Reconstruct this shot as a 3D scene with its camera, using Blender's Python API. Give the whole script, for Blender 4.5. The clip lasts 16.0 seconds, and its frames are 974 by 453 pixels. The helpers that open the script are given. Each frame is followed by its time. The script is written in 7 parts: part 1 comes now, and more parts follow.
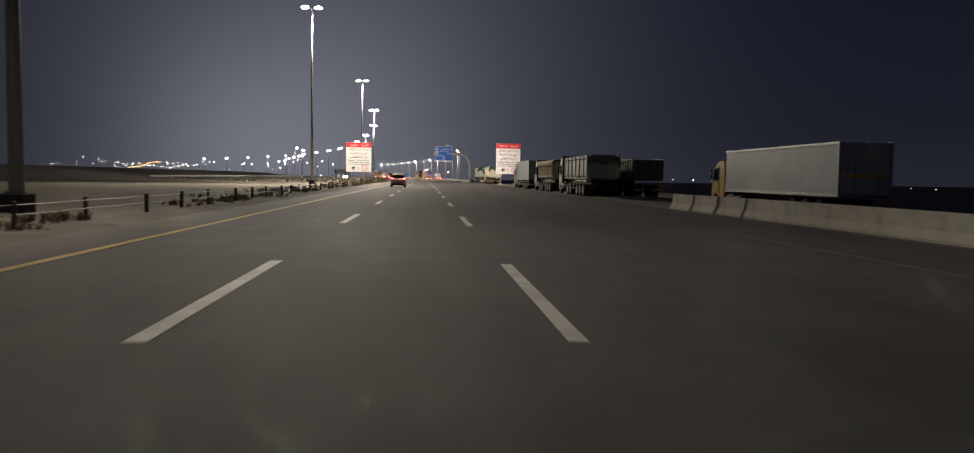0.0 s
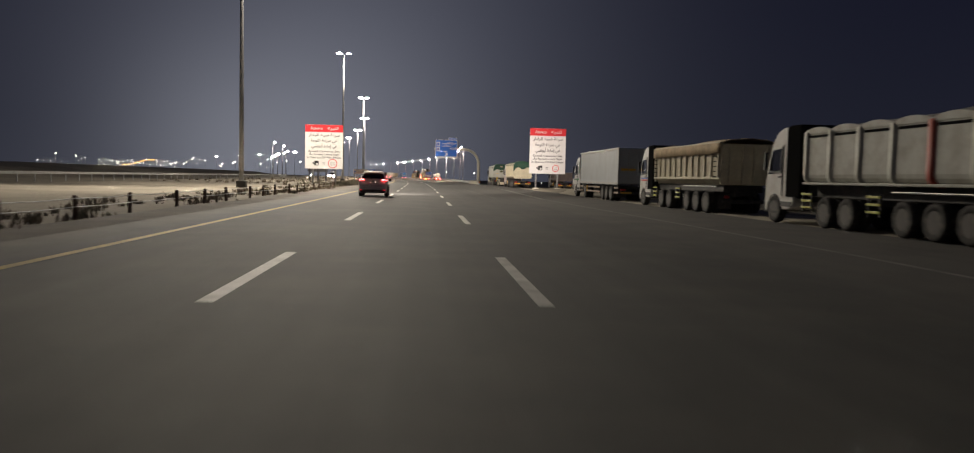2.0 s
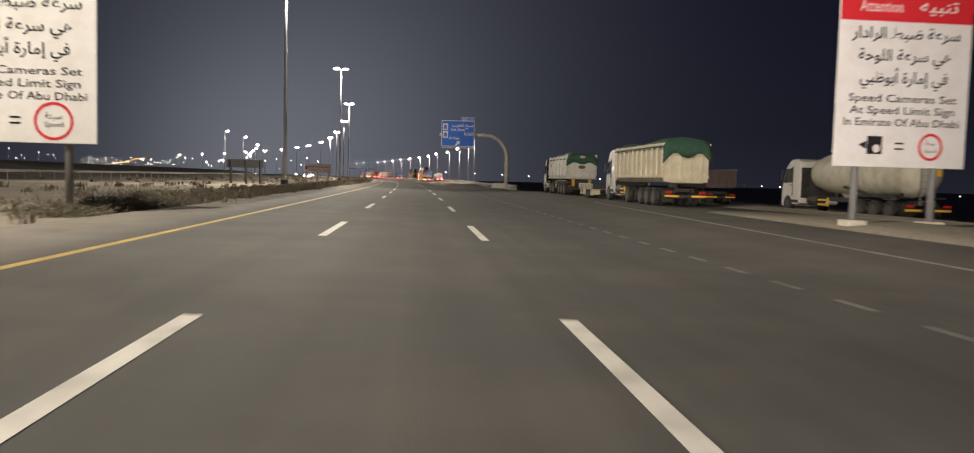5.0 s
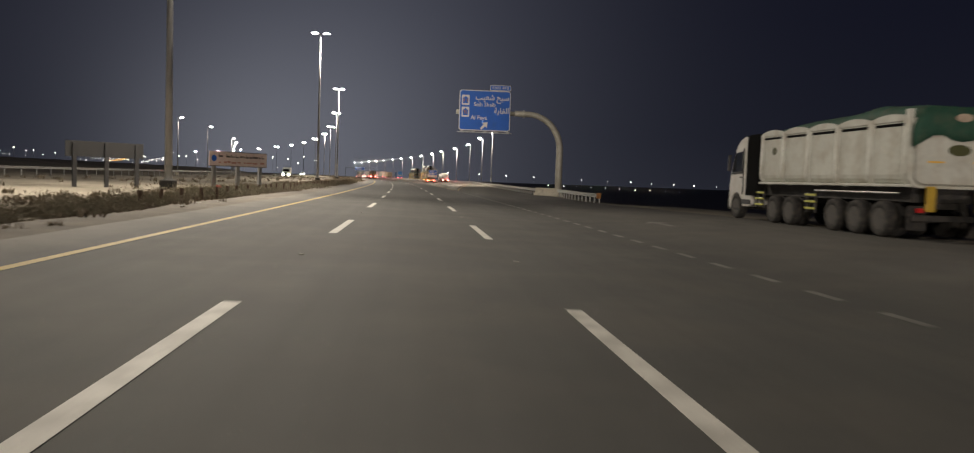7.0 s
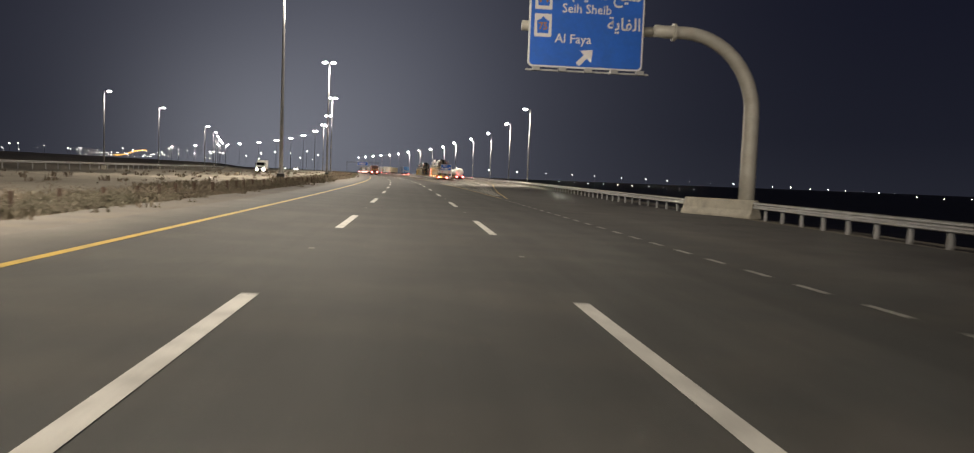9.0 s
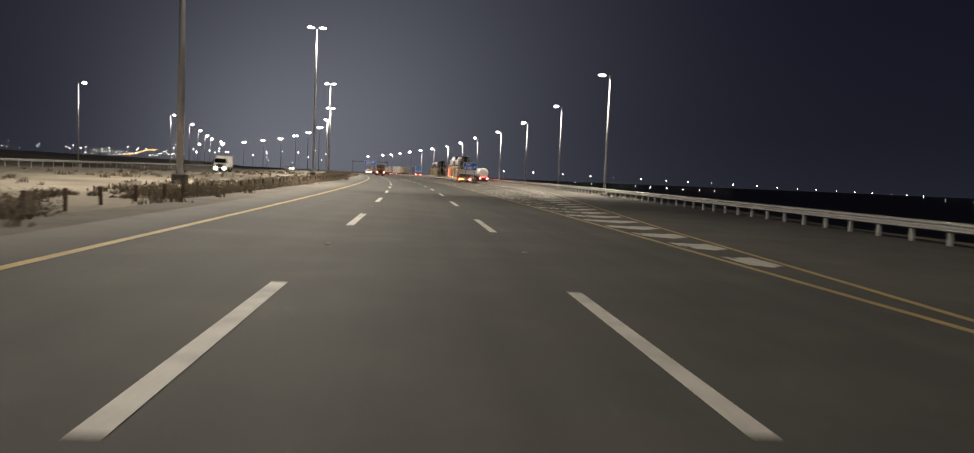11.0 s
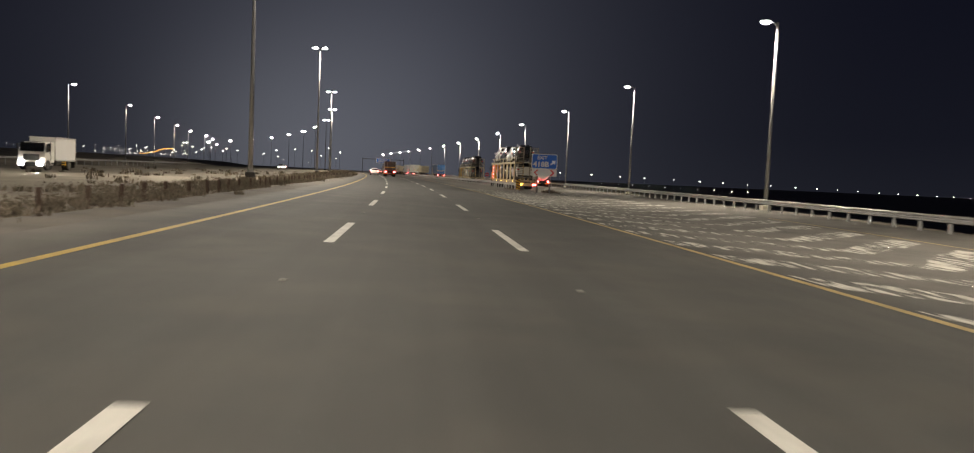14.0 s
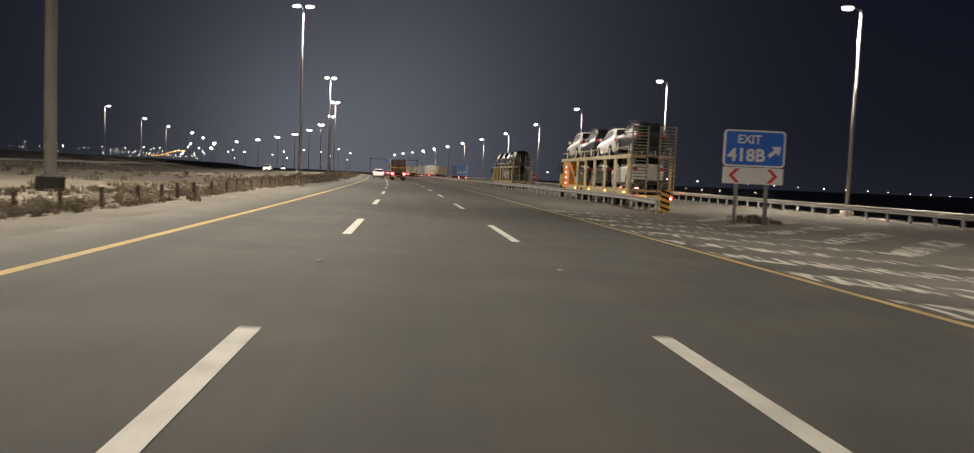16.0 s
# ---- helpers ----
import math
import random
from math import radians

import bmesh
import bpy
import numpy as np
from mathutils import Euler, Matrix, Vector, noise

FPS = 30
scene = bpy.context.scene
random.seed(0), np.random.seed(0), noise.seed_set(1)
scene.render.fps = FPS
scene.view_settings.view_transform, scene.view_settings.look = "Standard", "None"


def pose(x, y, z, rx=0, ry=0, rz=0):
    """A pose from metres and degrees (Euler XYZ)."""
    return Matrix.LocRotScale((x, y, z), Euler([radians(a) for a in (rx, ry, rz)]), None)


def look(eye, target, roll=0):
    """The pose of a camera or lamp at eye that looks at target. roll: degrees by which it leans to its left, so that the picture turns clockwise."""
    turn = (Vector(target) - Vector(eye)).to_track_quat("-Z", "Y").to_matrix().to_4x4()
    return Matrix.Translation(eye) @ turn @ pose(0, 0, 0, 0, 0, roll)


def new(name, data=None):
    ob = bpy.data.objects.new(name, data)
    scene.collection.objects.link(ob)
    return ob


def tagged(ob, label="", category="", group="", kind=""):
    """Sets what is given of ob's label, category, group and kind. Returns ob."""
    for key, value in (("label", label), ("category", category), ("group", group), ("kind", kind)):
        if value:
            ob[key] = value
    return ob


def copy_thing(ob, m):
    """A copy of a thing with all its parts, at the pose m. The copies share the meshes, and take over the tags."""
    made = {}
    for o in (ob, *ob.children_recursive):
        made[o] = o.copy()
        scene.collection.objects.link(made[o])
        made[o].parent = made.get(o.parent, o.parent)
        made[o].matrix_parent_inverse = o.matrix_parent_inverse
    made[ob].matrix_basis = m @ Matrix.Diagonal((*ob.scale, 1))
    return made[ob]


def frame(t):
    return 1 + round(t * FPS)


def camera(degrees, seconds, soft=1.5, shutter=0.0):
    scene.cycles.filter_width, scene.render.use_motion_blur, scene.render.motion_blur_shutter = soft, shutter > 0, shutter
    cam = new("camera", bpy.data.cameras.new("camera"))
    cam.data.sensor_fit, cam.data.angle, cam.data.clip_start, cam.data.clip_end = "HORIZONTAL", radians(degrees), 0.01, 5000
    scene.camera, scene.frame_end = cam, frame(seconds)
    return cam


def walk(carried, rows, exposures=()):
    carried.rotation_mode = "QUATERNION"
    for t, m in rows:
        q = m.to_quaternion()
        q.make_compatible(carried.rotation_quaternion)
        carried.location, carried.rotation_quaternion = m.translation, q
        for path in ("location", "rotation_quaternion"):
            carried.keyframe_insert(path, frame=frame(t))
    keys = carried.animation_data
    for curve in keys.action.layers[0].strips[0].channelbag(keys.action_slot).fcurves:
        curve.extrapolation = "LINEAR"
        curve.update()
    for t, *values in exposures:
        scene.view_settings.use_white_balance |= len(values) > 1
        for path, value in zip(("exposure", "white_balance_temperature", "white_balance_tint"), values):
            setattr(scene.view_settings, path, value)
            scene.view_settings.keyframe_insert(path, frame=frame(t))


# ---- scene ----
# ------------------------------------------------------------------ camera
cam = camera(64.2, 16.0, soft=1.15, shutter=0.25)


def eye_pose(x, y, z, yaw, pitch, roll):
    """Yaw to the left of +y, pitch up, roll as look() takes it, in degrees."""
    a, b = radians(yaw), radians(pitch)
    ahead = Vector((-math.sin(a) * math.cos(b), math.cos(a) * math.cos(b), math.sin(b)))
    eye = Vector((x, y, z))
    return look(eye, eye + ahead, roll)


PATH = [
    (0, 0.450, 0.000, 1.400, -4.814, -3.603, 0.851),
    (0.5, 0.453, 11.122, 1.400, -4.862, -3.556, 1.002),
    (1, 0.465, 22.416, 1.400, -4.911, -3.520, 1.120),
    (1.5, 0.486, 33.742, 1.400, -4.958, -3.526, 1.206),
    (2, 0.515, 44.916, 1.400, -5.006, -3.557, 1.260),
    (2.5, 0.553, 56.049, 1.400, -5.053, -3.551, 1.281),
    (3, 0.600, 67.387, 1.400, -5.100, -3.569, 1.269),
    (3.5, 0.655, 78.722, 1.400, -5.147, -3.557, 1.225),
    (4, 0.719, 90.033, 1.400, -5.193, -3.516, 1.149),
    (6.5, 0.365, 146.660, 1.400, -5.121, -3.539, 2.117),
    (7, 0.341, 158.056, 1.400, -5.079, -3.460, 2.000),
    (7.5, 0.275, 169.417, 1.400, -5.000, -3.585, 1.952),
    (8, 0.166, 180.943, 1.400, -4.885, -3.612, 1.973),
    (8.5, 0.015, 192.483, 1.400, -4.732, -3.655, 2.063),
    (9, -0.177, 203.993, 1.400, -4.543, -3.761, 2.221),
    (11.5, -1.554, 260.443, 1.400, -3.405, -3.753, 2.395),
    (12, -1.927, 271.583, 1.400, -3.169, -3.804, 2.406),
    (12.5, -2.323, 282.635, 1.400, -2.929, -3.842, 2.434),
    (13, -2.755, 293.630, 1.400, -2.684, -3.840, 2.470),
    (13.5, -3.276, 304.703, 1.400, -2.435, -3.853, 2.505),
    (14, -3.856, 315.711, 1.400, -2.183, -3.814, 2.531),
    (14.5, -4.469, 326.656, 1.400, -1.928, -3.799, 2.539),
    (15, -5.166, 337.564, 1.400, -1.672, -3.796, 2.520),
    (15.5, -5.959, 348.485, 1.400, -1.413, -3.749, 2.466),
    (16, -6.860, 359.610, 1.400, -1.154, -3.754, 2.367),
]
EXPOSURES = [(0.0, 0.42), (1.5, 0.52), (2.5, 0.48), (4.0, 0.28), (6.5, 0.1), (7.5, 0.15), (8.5, 0.42), (9.2, 0.4), (11.5, 0.25), (12.0, 0.35), (12.5, 0.25), (13.0, 0.2), (13.5, -0.08), (14.5, -0.25), (15.5, -0.05), (16.0, -0.05)]
walk(cam, [(t, eye_pose(*p)) for t, *p in PATH], EXPOSURES)

# ------------------------------------------------------------------ world and light
world = bpy.data.worlds.new("night_sky")
scene.world = world
world.use_nodes = True
wn, wl = world.node_tree.nodes, world.node_tree.links
tc = wn.new("ShaderNodeTexCoord")
sep = wn.new("ShaderNodeSeparateXYZ")
ramp = wn.new("ShaderNodeValToRGB")
wl.new(tc.outputs["Generated"], sep.inputs[0])
wl.new(sep.outputs["Z"], ramp.inputs[0])
SKY = [(0.0, (0.0122, 0.0132, 0.0200)), (0.06, (0.0084, 0.0092, 0.0156)), (0.2, (0.0060, 0.0066, 0.0132)), (0.7, (0.0044, 0.0050, 0.0104))]
ramp.color_ramp.elements[0].position, ramp.color_ramp.elements[0].color = SKY[0][0], (*SKY[0][1], 1)
ramp.color_ramp.elements[1].position, ramp.color_ramp.elements[1].color = SKY[3][0], (*SKY[3][1], 1)
for place, tone in SKY[1:3]:
    ramp.color_ramp.elements.new(place).color = (*tone, 1)


def sky_glow(toward, power, tone):
    """The glow of the lit motorway in the dusty air, round one direction."""
    dot = wn.new("ShaderNodeVectorMath")
    dot.operation = "DOT_PRODUCT"
    dot.inputs[1].default_value = Vector(toward).normalized()
    wl.new(tc.outputs["Generated"], dot.inputs[0])
    up = wn.new("ShaderNodeMath")
    up.operation = "MAXIMUM"
    up.inputs[1].default_value = 0.0
    wl.new(dot.outputs["Value"], up.inputs[0])
    sharp = wn.new("ShaderNodeMath")
    sharp.operation = "POWER"
    sharp.inputs[1].default_value = power
    wl.new(up.outputs[0], sharp.inputs[0])
    tint = wn.new("ShaderNodeVectorMath")
    tint.operation = "SCALE"
    tint.inputs[0].default_value = tone
    wl.new(sharp.outputs[0], tint.inputs["Scale"])
    return tint.outputs[0]


total = ramp.outputs[0]
for glow_row in (((-0.11, 1.0, 0.12), 20, (0.043, 0.045, 0.056)), ((-0.13, 1.0, 0.03), 70, (0.055, 0.057, 0.064)), ((-0.25, 1.0, 0.02), 140, (0.034, 0.035, 0.038))):
    both = wn.new("ShaderNodeVectorMath")
    both.operation = "ADD"
    wl.new(total, both.inputs[0])
    wl.new(sky_glow(*glow_row), both.inputs[1])
    total = both.outputs[0]
wl.new(total, wn["Background"].inputs[0])
wn["Background"].inputs[1].default_value = 1.0

MEDIAN_WATTS = 68000.0
RIGHT_WATTS = 16500.0
LAMP_WHITE = (1.0, 0.888, 0.735)
LEFT_WATTS = 1800.0


def lamp_light(place, watts, size, spread, name="street_light", colour=(1.0, 0.93, 0.8), aim=(0, 0, -1), blend=0.85):
    data = bpy.data.lights.new(name, "SPOT")
    data.energy, data.color = watts, colour
    data.spot_size, data.spot_blend, data.shadow_soft_size = radians(spread), blend, size
    ob = new(name, data)
    ob.matrix_world = Matrix.Translation(place) @ Vector(aim).to_track_quat("-Z", "Y").to_matrix().to_4x4()
    return ob


# ------------------------------------------------------------------ materials
def mat(name, colour, rough=0.6, metal=0.0, vary=0.25, large=0.6, fine=30.0, bump=0.0, dirt=None, dirt_amount=0.0, spec=0.5, per_piece=0.0, coat=0.0):
    """A surface with stains at one scale, grain at another, and fine relief."""
    m = bpy.data.materials.new(name)
    m.use_nodes = True
    n, l = m.node_tree.nodes, m.node_tree.links
    b = n["Principled BSDF"]
    b.inputs["Metallic"].default_value = metal
    b.inputs["Specular IOR Level"].default_value = spec
    b.inputs["Coat Weight"].default_value = coat
    co = n.new("ShaderNodeTexCoord")
    big, small = n.new("ShaderNodeTexNoise"), n.new("ShaderNodeTexNoise")
    big.inputs["Scale"].default_value, small.inputs["Scale"].default_value = large, fine
    big.inputs["Detail"].default_value, small.inputs["Detail"].default_value = 6, 4
    for q in (big, small):
        l.new(co.outputs["Object"], q.inputs["Vector"])
    add = n.new("ShaderNodeMath")
    add.operation = "ADD"
    l.new(big.outputs["Fac"], add.inputs[0])
    l.new(small.outputs["Fac"], add.inputs[1])
    rng = n.new("ShaderNodeMapRange")
    rng.inputs["From Min"].default_value, rng.inputs["From Max"].default_value = 0.6, 1.4
    rng.inputs["To Min"].default_value, rng.inputs["To Max"].default_value = 1 - vary, 1 + vary
    l.new(add.outputs[0], rng.inputs["Value"])
    value = rng.outputs[0]
    if per_piece:
        info = n.new("ShaderNodeObjectInfo")
        pr = n.new("ShaderNodeMapRange")
        pr.inputs["To Min"].default_value, pr.inputs["To Max"].default_value = 1 - per_piece, 1 + per_piece
        l.new(info.outputs["Random"], pr.inputs["Value"])
        mu = n.new("ShaderNodeMath")
        mu.operation = "MULTIPLY"
        l.new(value, mu.inputs[0])
        l.new(pr.outputs[0], mu.inputs[1])
        value = mu.outputs[0]
    scale = n.new("ShaderNodeVectorMath")
    scale.operation = "SCALE"
    scale.inputs[0].default_value = colour
    l.new(value, scale.inputs["Scale"])
    out = scale.outputs[0]
    if dirt:
        spots = n.new("ShaderNodeTexNoise")
        spots.inputs["Scale"].default_value, spots.inputs["Detail"].default_value = large * 2.3, 8
        l.new(co.outputs["Object"], spots.inputs["Vector"])
        r2 = n.new("ShaderNodeMapRange")
        r2.inputs["From Min"].default_value, r2.inputs["From Max"].default_value = 0.45, 0.7
        r2.inputs["To Max"].default_value = dirt_amount
        l.new(spots.outputs["Fac"], r2.inputs["Value"])
        mix = n.new("ShaderNodeMix")
        mix.data_type = "RGBA"
        l.new(r2.outputs[0], mix.inputs["Factor"])
        l.new(out, mix.inputs["A"])
        mix.inputs["B"].default_value = (*dirt, 1)
        out = mix.outputs["Result"]
    l.new(out, b.inputs["Base Color"])
    rr = n.new("ShaderNodeMapRange")
    rr.inputs["To Min"].default_value, rr.inputs["To Max"].default_value = max(0.02, rough - 0.12), min(1, rough + 0.12)
    l.new(small.outputs["Fac"], rr.inputs["Value"])
    l.new(rr.outputs[0], b.inputs["Roughness"])
    if bump:
        bp = n.new("ShaderNodeBump")
        bp.inputs["Strength"].default_value, bp.inputs["Distance"].default_value = bump, 0.02
        l.new(small.outputs["Fac"], bp.inputs["Height"])
        l.new(bp.outputs[0], b.inputs["Normal"])
    return m


def glow(name, colour, strength, sampled=False):
    m = bpy.data.materials.new(name)
    m.use_nodes = True
    b = m.node_tree.nodes["Principled BSDF"]
    b.inputs["Base Color"].default_value = (*colour, 1)
    b.inputs["Emission Color"].default_value = (*colour, 1)
    b.inputs["Emission Strength"].default_value = strength
    if not sampled:
        m.cycles.emission_sampling = "NONE"
    return m


def asphalt_material():
    """Dark worn asphalt: aggregate grain, tyre-polished bands along each lane, dusty patches and long streaks."""
    m = mat("asphalt", (0.068, 0.067, 0.063), 0.82, vary=0.22, large=0.25, fine=55, bump=0.25, dirt=(0.16, 0.14, 0.115), dirt_amount=0.22, spec=0.3)
    n, l = m.node_tree.nodes, m.node_tree.links
    co = n.new("ShaderNodeTexCoord")
    mp = n.new("ShaderNodeMapping")
    mp.inputs["Scale"].default_value = (1.7, 0.012, 1)
    l.new(co.outputs["UV"], mp.inputs["Vector"])
    streak = n.new("ShaderNodeTexNoise")
    streak.inputs["Scale"].default_value, streak.inputs["Detail"].default_value = 1.0, 5
    l.new(mp.outputs[0], streak.inputs["Vector"])
    rng = n.new("ShaderNodeMapRange")
    rng.inputs["From Min"].default_value, rng.inputs["From Max"].default_value = 0.3, 0.7
    rng.inputs["To Min"].default_value, rng.inputs["To Max"].default_value = 0.89, 1.11
    l.new(streak.outputs["Fac"], rng.inputs["Value"])
    b = n["Principled BSDF"]
    old = b.inputs["Base Color"].links[0].from_socket
    sc = n.new("ShaderNodeVectorMath")
    sc.operation = "SCALE"
    l.new(old, sc.inputs[0])
    l.new(rng.outputs[0], sc.inputs["Scale"])
    # sand dust lies on the shoulders, where no wheels sweep it away
    su = n.new("ShaderNodeSeparateXYZ")
    l.new(co.outputs["UV"], su.inputs[0])
    edges = []
    for lo, hi in ((-5.1, -6.8), (6.1, 8.2)):
        r = n.new("ShaderNodeMapRange")
        r.inputs["From Min"].default_value, r.inputs["From Max"].default_value = lo, hi
        l.new(su.outputs["X"], r.inputs["Value"])
        edges.append(r.outputs[0])
    late = n.new("ShaderNodeMapRange")
    late.inputs["From Min"].default_value, late.inputs["From Max"].default_value = 290, 350
    late.inputs["To Min"].default_value = 0.35
    l.new(su.outputs["Y"], late.inputs["Value"])
    rgt = n.new("ShaderNodeMath")
    rgt.operation = "MULTIPLY"
    l.new(edges[1], rgt.inputs[0])
    l.new(late.outputs[0], rgt.inputs[1])
    mx = n.new("ShaderNodeMath")
    mx.operation = "MAXIMUM"
    lft = n.new("ShaderNodeMath")
    lft.operation = "MULTIPLY"
    lft.inputs[1].default_value = 1.1
    l.new(edges[0], lft.inputs[0])
    l.new(lft.outputs[0], mx.inputs[0])
    l.new(rgt.outputs[0], mx.inputs[1])
    cloud = n.new("ShaderNodeTexNoise")
    cloud.inputs["Scale"].default_value, cloud.inputs["Detail"].default_value = 0.45, 7
    l.new(co.outputs["UV"], cloud.inputs["Vector"])
    amt = n.new("ShaderNodeMath")
    amt.operation = "MULTIPLY"
    l.new(mx.outputs[0], amt.inputs[0])
    l.new(cloud.outputs["Fac"], amt.inputs[1])
    dust = n.new("ShaderNodeMix")
    dust.data_type = "RGBA"
    dust.inputs["B"].default_value = (0.24, 0.22, 0.19, 1)
    l.new(amt.outputs[0], dust.inputs["Factor"])
    l.new(sc.outputs[0], dust.inputs["A"])
    l.new(dust.outputs["Result"], b.inputs["Base Color"])
    return m


ASPHALT = asphalt_material()
SAND = mat("sand", (0.255, 0.228, 0.185), 0.95, vary=0.3, large=0.08, fine=6, bump=0.6, dirt=(0.16, 0.14, 0.11), dirt_amount=0.6, spec=0.1)
PALE_SAND = mat("pale_sand", (0.42, 0.385, 0.31), 0.95, vary=0.25, large=0.4, fine=14, bump=0.5, dirt=(0.25, 0.22, 0.17), dirt_amount=0.5, spec=0.1)
GRAVEL = mat("gravel", (0.19, 0.175, 0.155), 0.95, vary=0.35, large=0.5, fine=26, bump=0.8, dirt=(0.22, 0.195, 0.155), dirt_amount=0.6, spec=0.1)
WHITE_PAINT = mat("road_paint_white", (0.62, 0.6, 0.55), 0.7, vary=0.18, large=0.8, fine=22, dirt=(0.2, 0.19, 0.17), dirt_amount=0.45)
WORN_PAINT = mat("road_paint_worn", (0.55, 0.53, 0.48), 0.8, vary=0.3, large=0.9, fine=10, dirt=(0.13, 0.12, 0.11), dirt_amount=0.7)
YELLOW_PAINT = mat("road_paint_yellow", (0.44, 0.3, 0.06), 0.7, vary=0.2, large=0.5, fine=20, dirt=(0.22, 0.17, 0.09), dirt_amount=0.5)
YELLOW_WORN = mat("road_paint_yellow_worn", (0.42, 0.31, 0.13), 0.7, vary=0.2, large=0.5, fine=20, dirt=(0.22, 0.17, 0.09), dirt_amount=0.5)
MID_PAINT = mat("road_paint_half_worn", (0.3, 0.29, 0.26), 0.8, vary=0.3, large=0.7, fine=12, dirt=(0.11, 0.105, 0.095), dirt_amount=0.7)
FAINT_PAINT = mat("road_paint_faint", (0.17, 0.163, 0.15), 0.8, vary=0.3, large=0.6, fine=12, dirt=(0.1, 0.095, 0.088), dirt_amount=0.8)


def gore_paint():
    """White paint scraped off in streaks along the road; u runs across the bar, v is how worn the stretch is."""
    m = mat("road_paint_scraped", (0.53, 0.51, 0.45), 0.8, vary=0.2, large=0.9, fine=10, dirt=(0.3, 0.28, 0.24), dirt_amount=0.4)
    n, l = m.node_tree.nodes, m.node_tree.links
    co = n.new("ShaderNodeTexCoord")
    uv = n.new("ShaderNodeSeparateXYZ")
    l.new(co.outputs["UV"], uv.inputs[0])
    curves = []
    for stops in (((0.0, 0.42), (0.3, 0.3), (0.45, 0.1), (0.9, 0.1), (1.0, 0.3)),
                  ((0.0, 0.45), (0.3, 0.49), (0.44, 0.56), (0.5, 0.54), (0.56, 0.22), (0.8, 0.16), (0.86, 0.44), (0.93, 0.42), (1.0, 0.52)),
                  ((0.0, 0.48), (0.2, 0.51), (0.42, 0.54), (0.52, 0.45), (0.62, 0.47), (0.74, 0.55), (0.82, 0.47), (1.0, 0.45))):
        r = n.new("ShaderNodeValToRGB")
        els = r.color_ramp.elements
        els[0].position, els[1].position = stops[0][0], stops[-1][0]
        els[0].color, els[1].color = [stops[0][1]] * 3 + [1], [stops[-1][1]] * 3 + [1]
        for p, v in stops[1:-1]:
            els.new(p).color = (v, v, v, 1)
        l.new(uv.outputs["X"], r.inputs[0])
        curves.append(r.outputs["Color"])
    worn = curves[0]
    for lo, nxt in ((0.0, curves[1]), (0.5, curves[2])):
        part_way = n.new("ShaderNodeMapRange")
        part_way.inputs["From Min"].default_value, part_way.inputs["From Max"].default_value = lo, lo + 0.5
        l.new(uv.outputs["Y"], part_way.inputs["Value"])
        wear = n.new("ShaderNodeMix")
        wear.data_type = "RGBA"
        l.new(part_way.outputs[0], wear.inputs["Factor"])
        l.new(worn, wear.inputs["A"])
        l.new(nxt, wear.inputs["B"])
        worn = wear.outputs["Result"]
    mp = n.new("ShaderNodeMapping")
    mp.inputs["Scale"].default_value = (4.2, 0.7, 1.0)
    mp.inputs["Rotation"].default_value = (0, 0, -0.35)
    l.new(co.outputs["Object"], mp.inputs["Vector"])
    streak = n.new("ShaderNodeTexNoise")
    streak.inputs["Scale"].default_value, streak.inputs["Detail"].default_value = 1.3, 6
    l.new(mp.outputs[0], streak.inputs["Vector"])
    sub = n.new("ShaderNodeMath")
    sub.operation = "SUBTRACT"
    l.new(streak.outputs["Fac"], sub.inputs[0])
    l.new(worn, sub.inputs[1])
    keep = n.new("ShaderNodeMapRange")
    keep.inputs["From Min"].default_value, keep.inputs["From Max"].default_value = -0.08, 0.09
    l.new(sub.outputs[0], keep.inputs["Value"])
    l.new(keep.outputs[0], n["Principled BSDF"].inputs["Alpha"])
    return m


GORE_PAINT = gore_paint()
CONCRETE = mat("concrete", (0.6, 0.56, 0.46), 0.85, vary=0.16, large=0.9, fine=18, bump=0.3, dirt=(0.26, 0.24, 0.2), dirt_amount=0.5)
GALV = mat("galvanised_steel", (0.44, 0.44, 0.43), 0.5, 0.55, vary=0.18, large=1.5, fine=16, dirt=(0.3, 0.26, 0.2), dirt_amount=0.35)
POLE = mat("pole_steel", (0.26, 0.26, 0.265), 0.6, 0.2, vary=0.12, large=1.0, fine=9, dirt=(0.2, 0.195, 0.19), dirt_amount=0.3)
GANTRY = mat("gantry_paint", (0.56, 0.54, 0.47), 0.5, 0.1, vary=0.1, large=0.9, fine=10, dirt=(0.36, 0.32, 0.25), dirt_amount=0.35)
DARKBASE = mat("dark_footing", (0.035, 0.033, 0.032), 0.8, vary=0.3, large=2, fine=14)
SIGN_WHITE = mat("sign_white", (0.74, 0.725, 0.72), 0.45, vary=0.05, large=0.7, fine=8, dirt=(0.58, 0.54, 0.5), dirt_amount=0.35)
SIGN_RED = mat("sign_red", (0.62, 0.025, 0.035), 0.45, vary=0.08, large=0.7, fine=8)
SIGN_BLUE = mat("sign_blue", (0.016, 0.13, 0.6), 0.45, vary=0.1, large=0.6, fine=8, dirt=(0.03, 0.12, 0.42), dirt_amount=0.4)
INK = mat("sign_black", (0.018, 0.018, 0.02), 0.8, vary=0.1, spec=0.15)
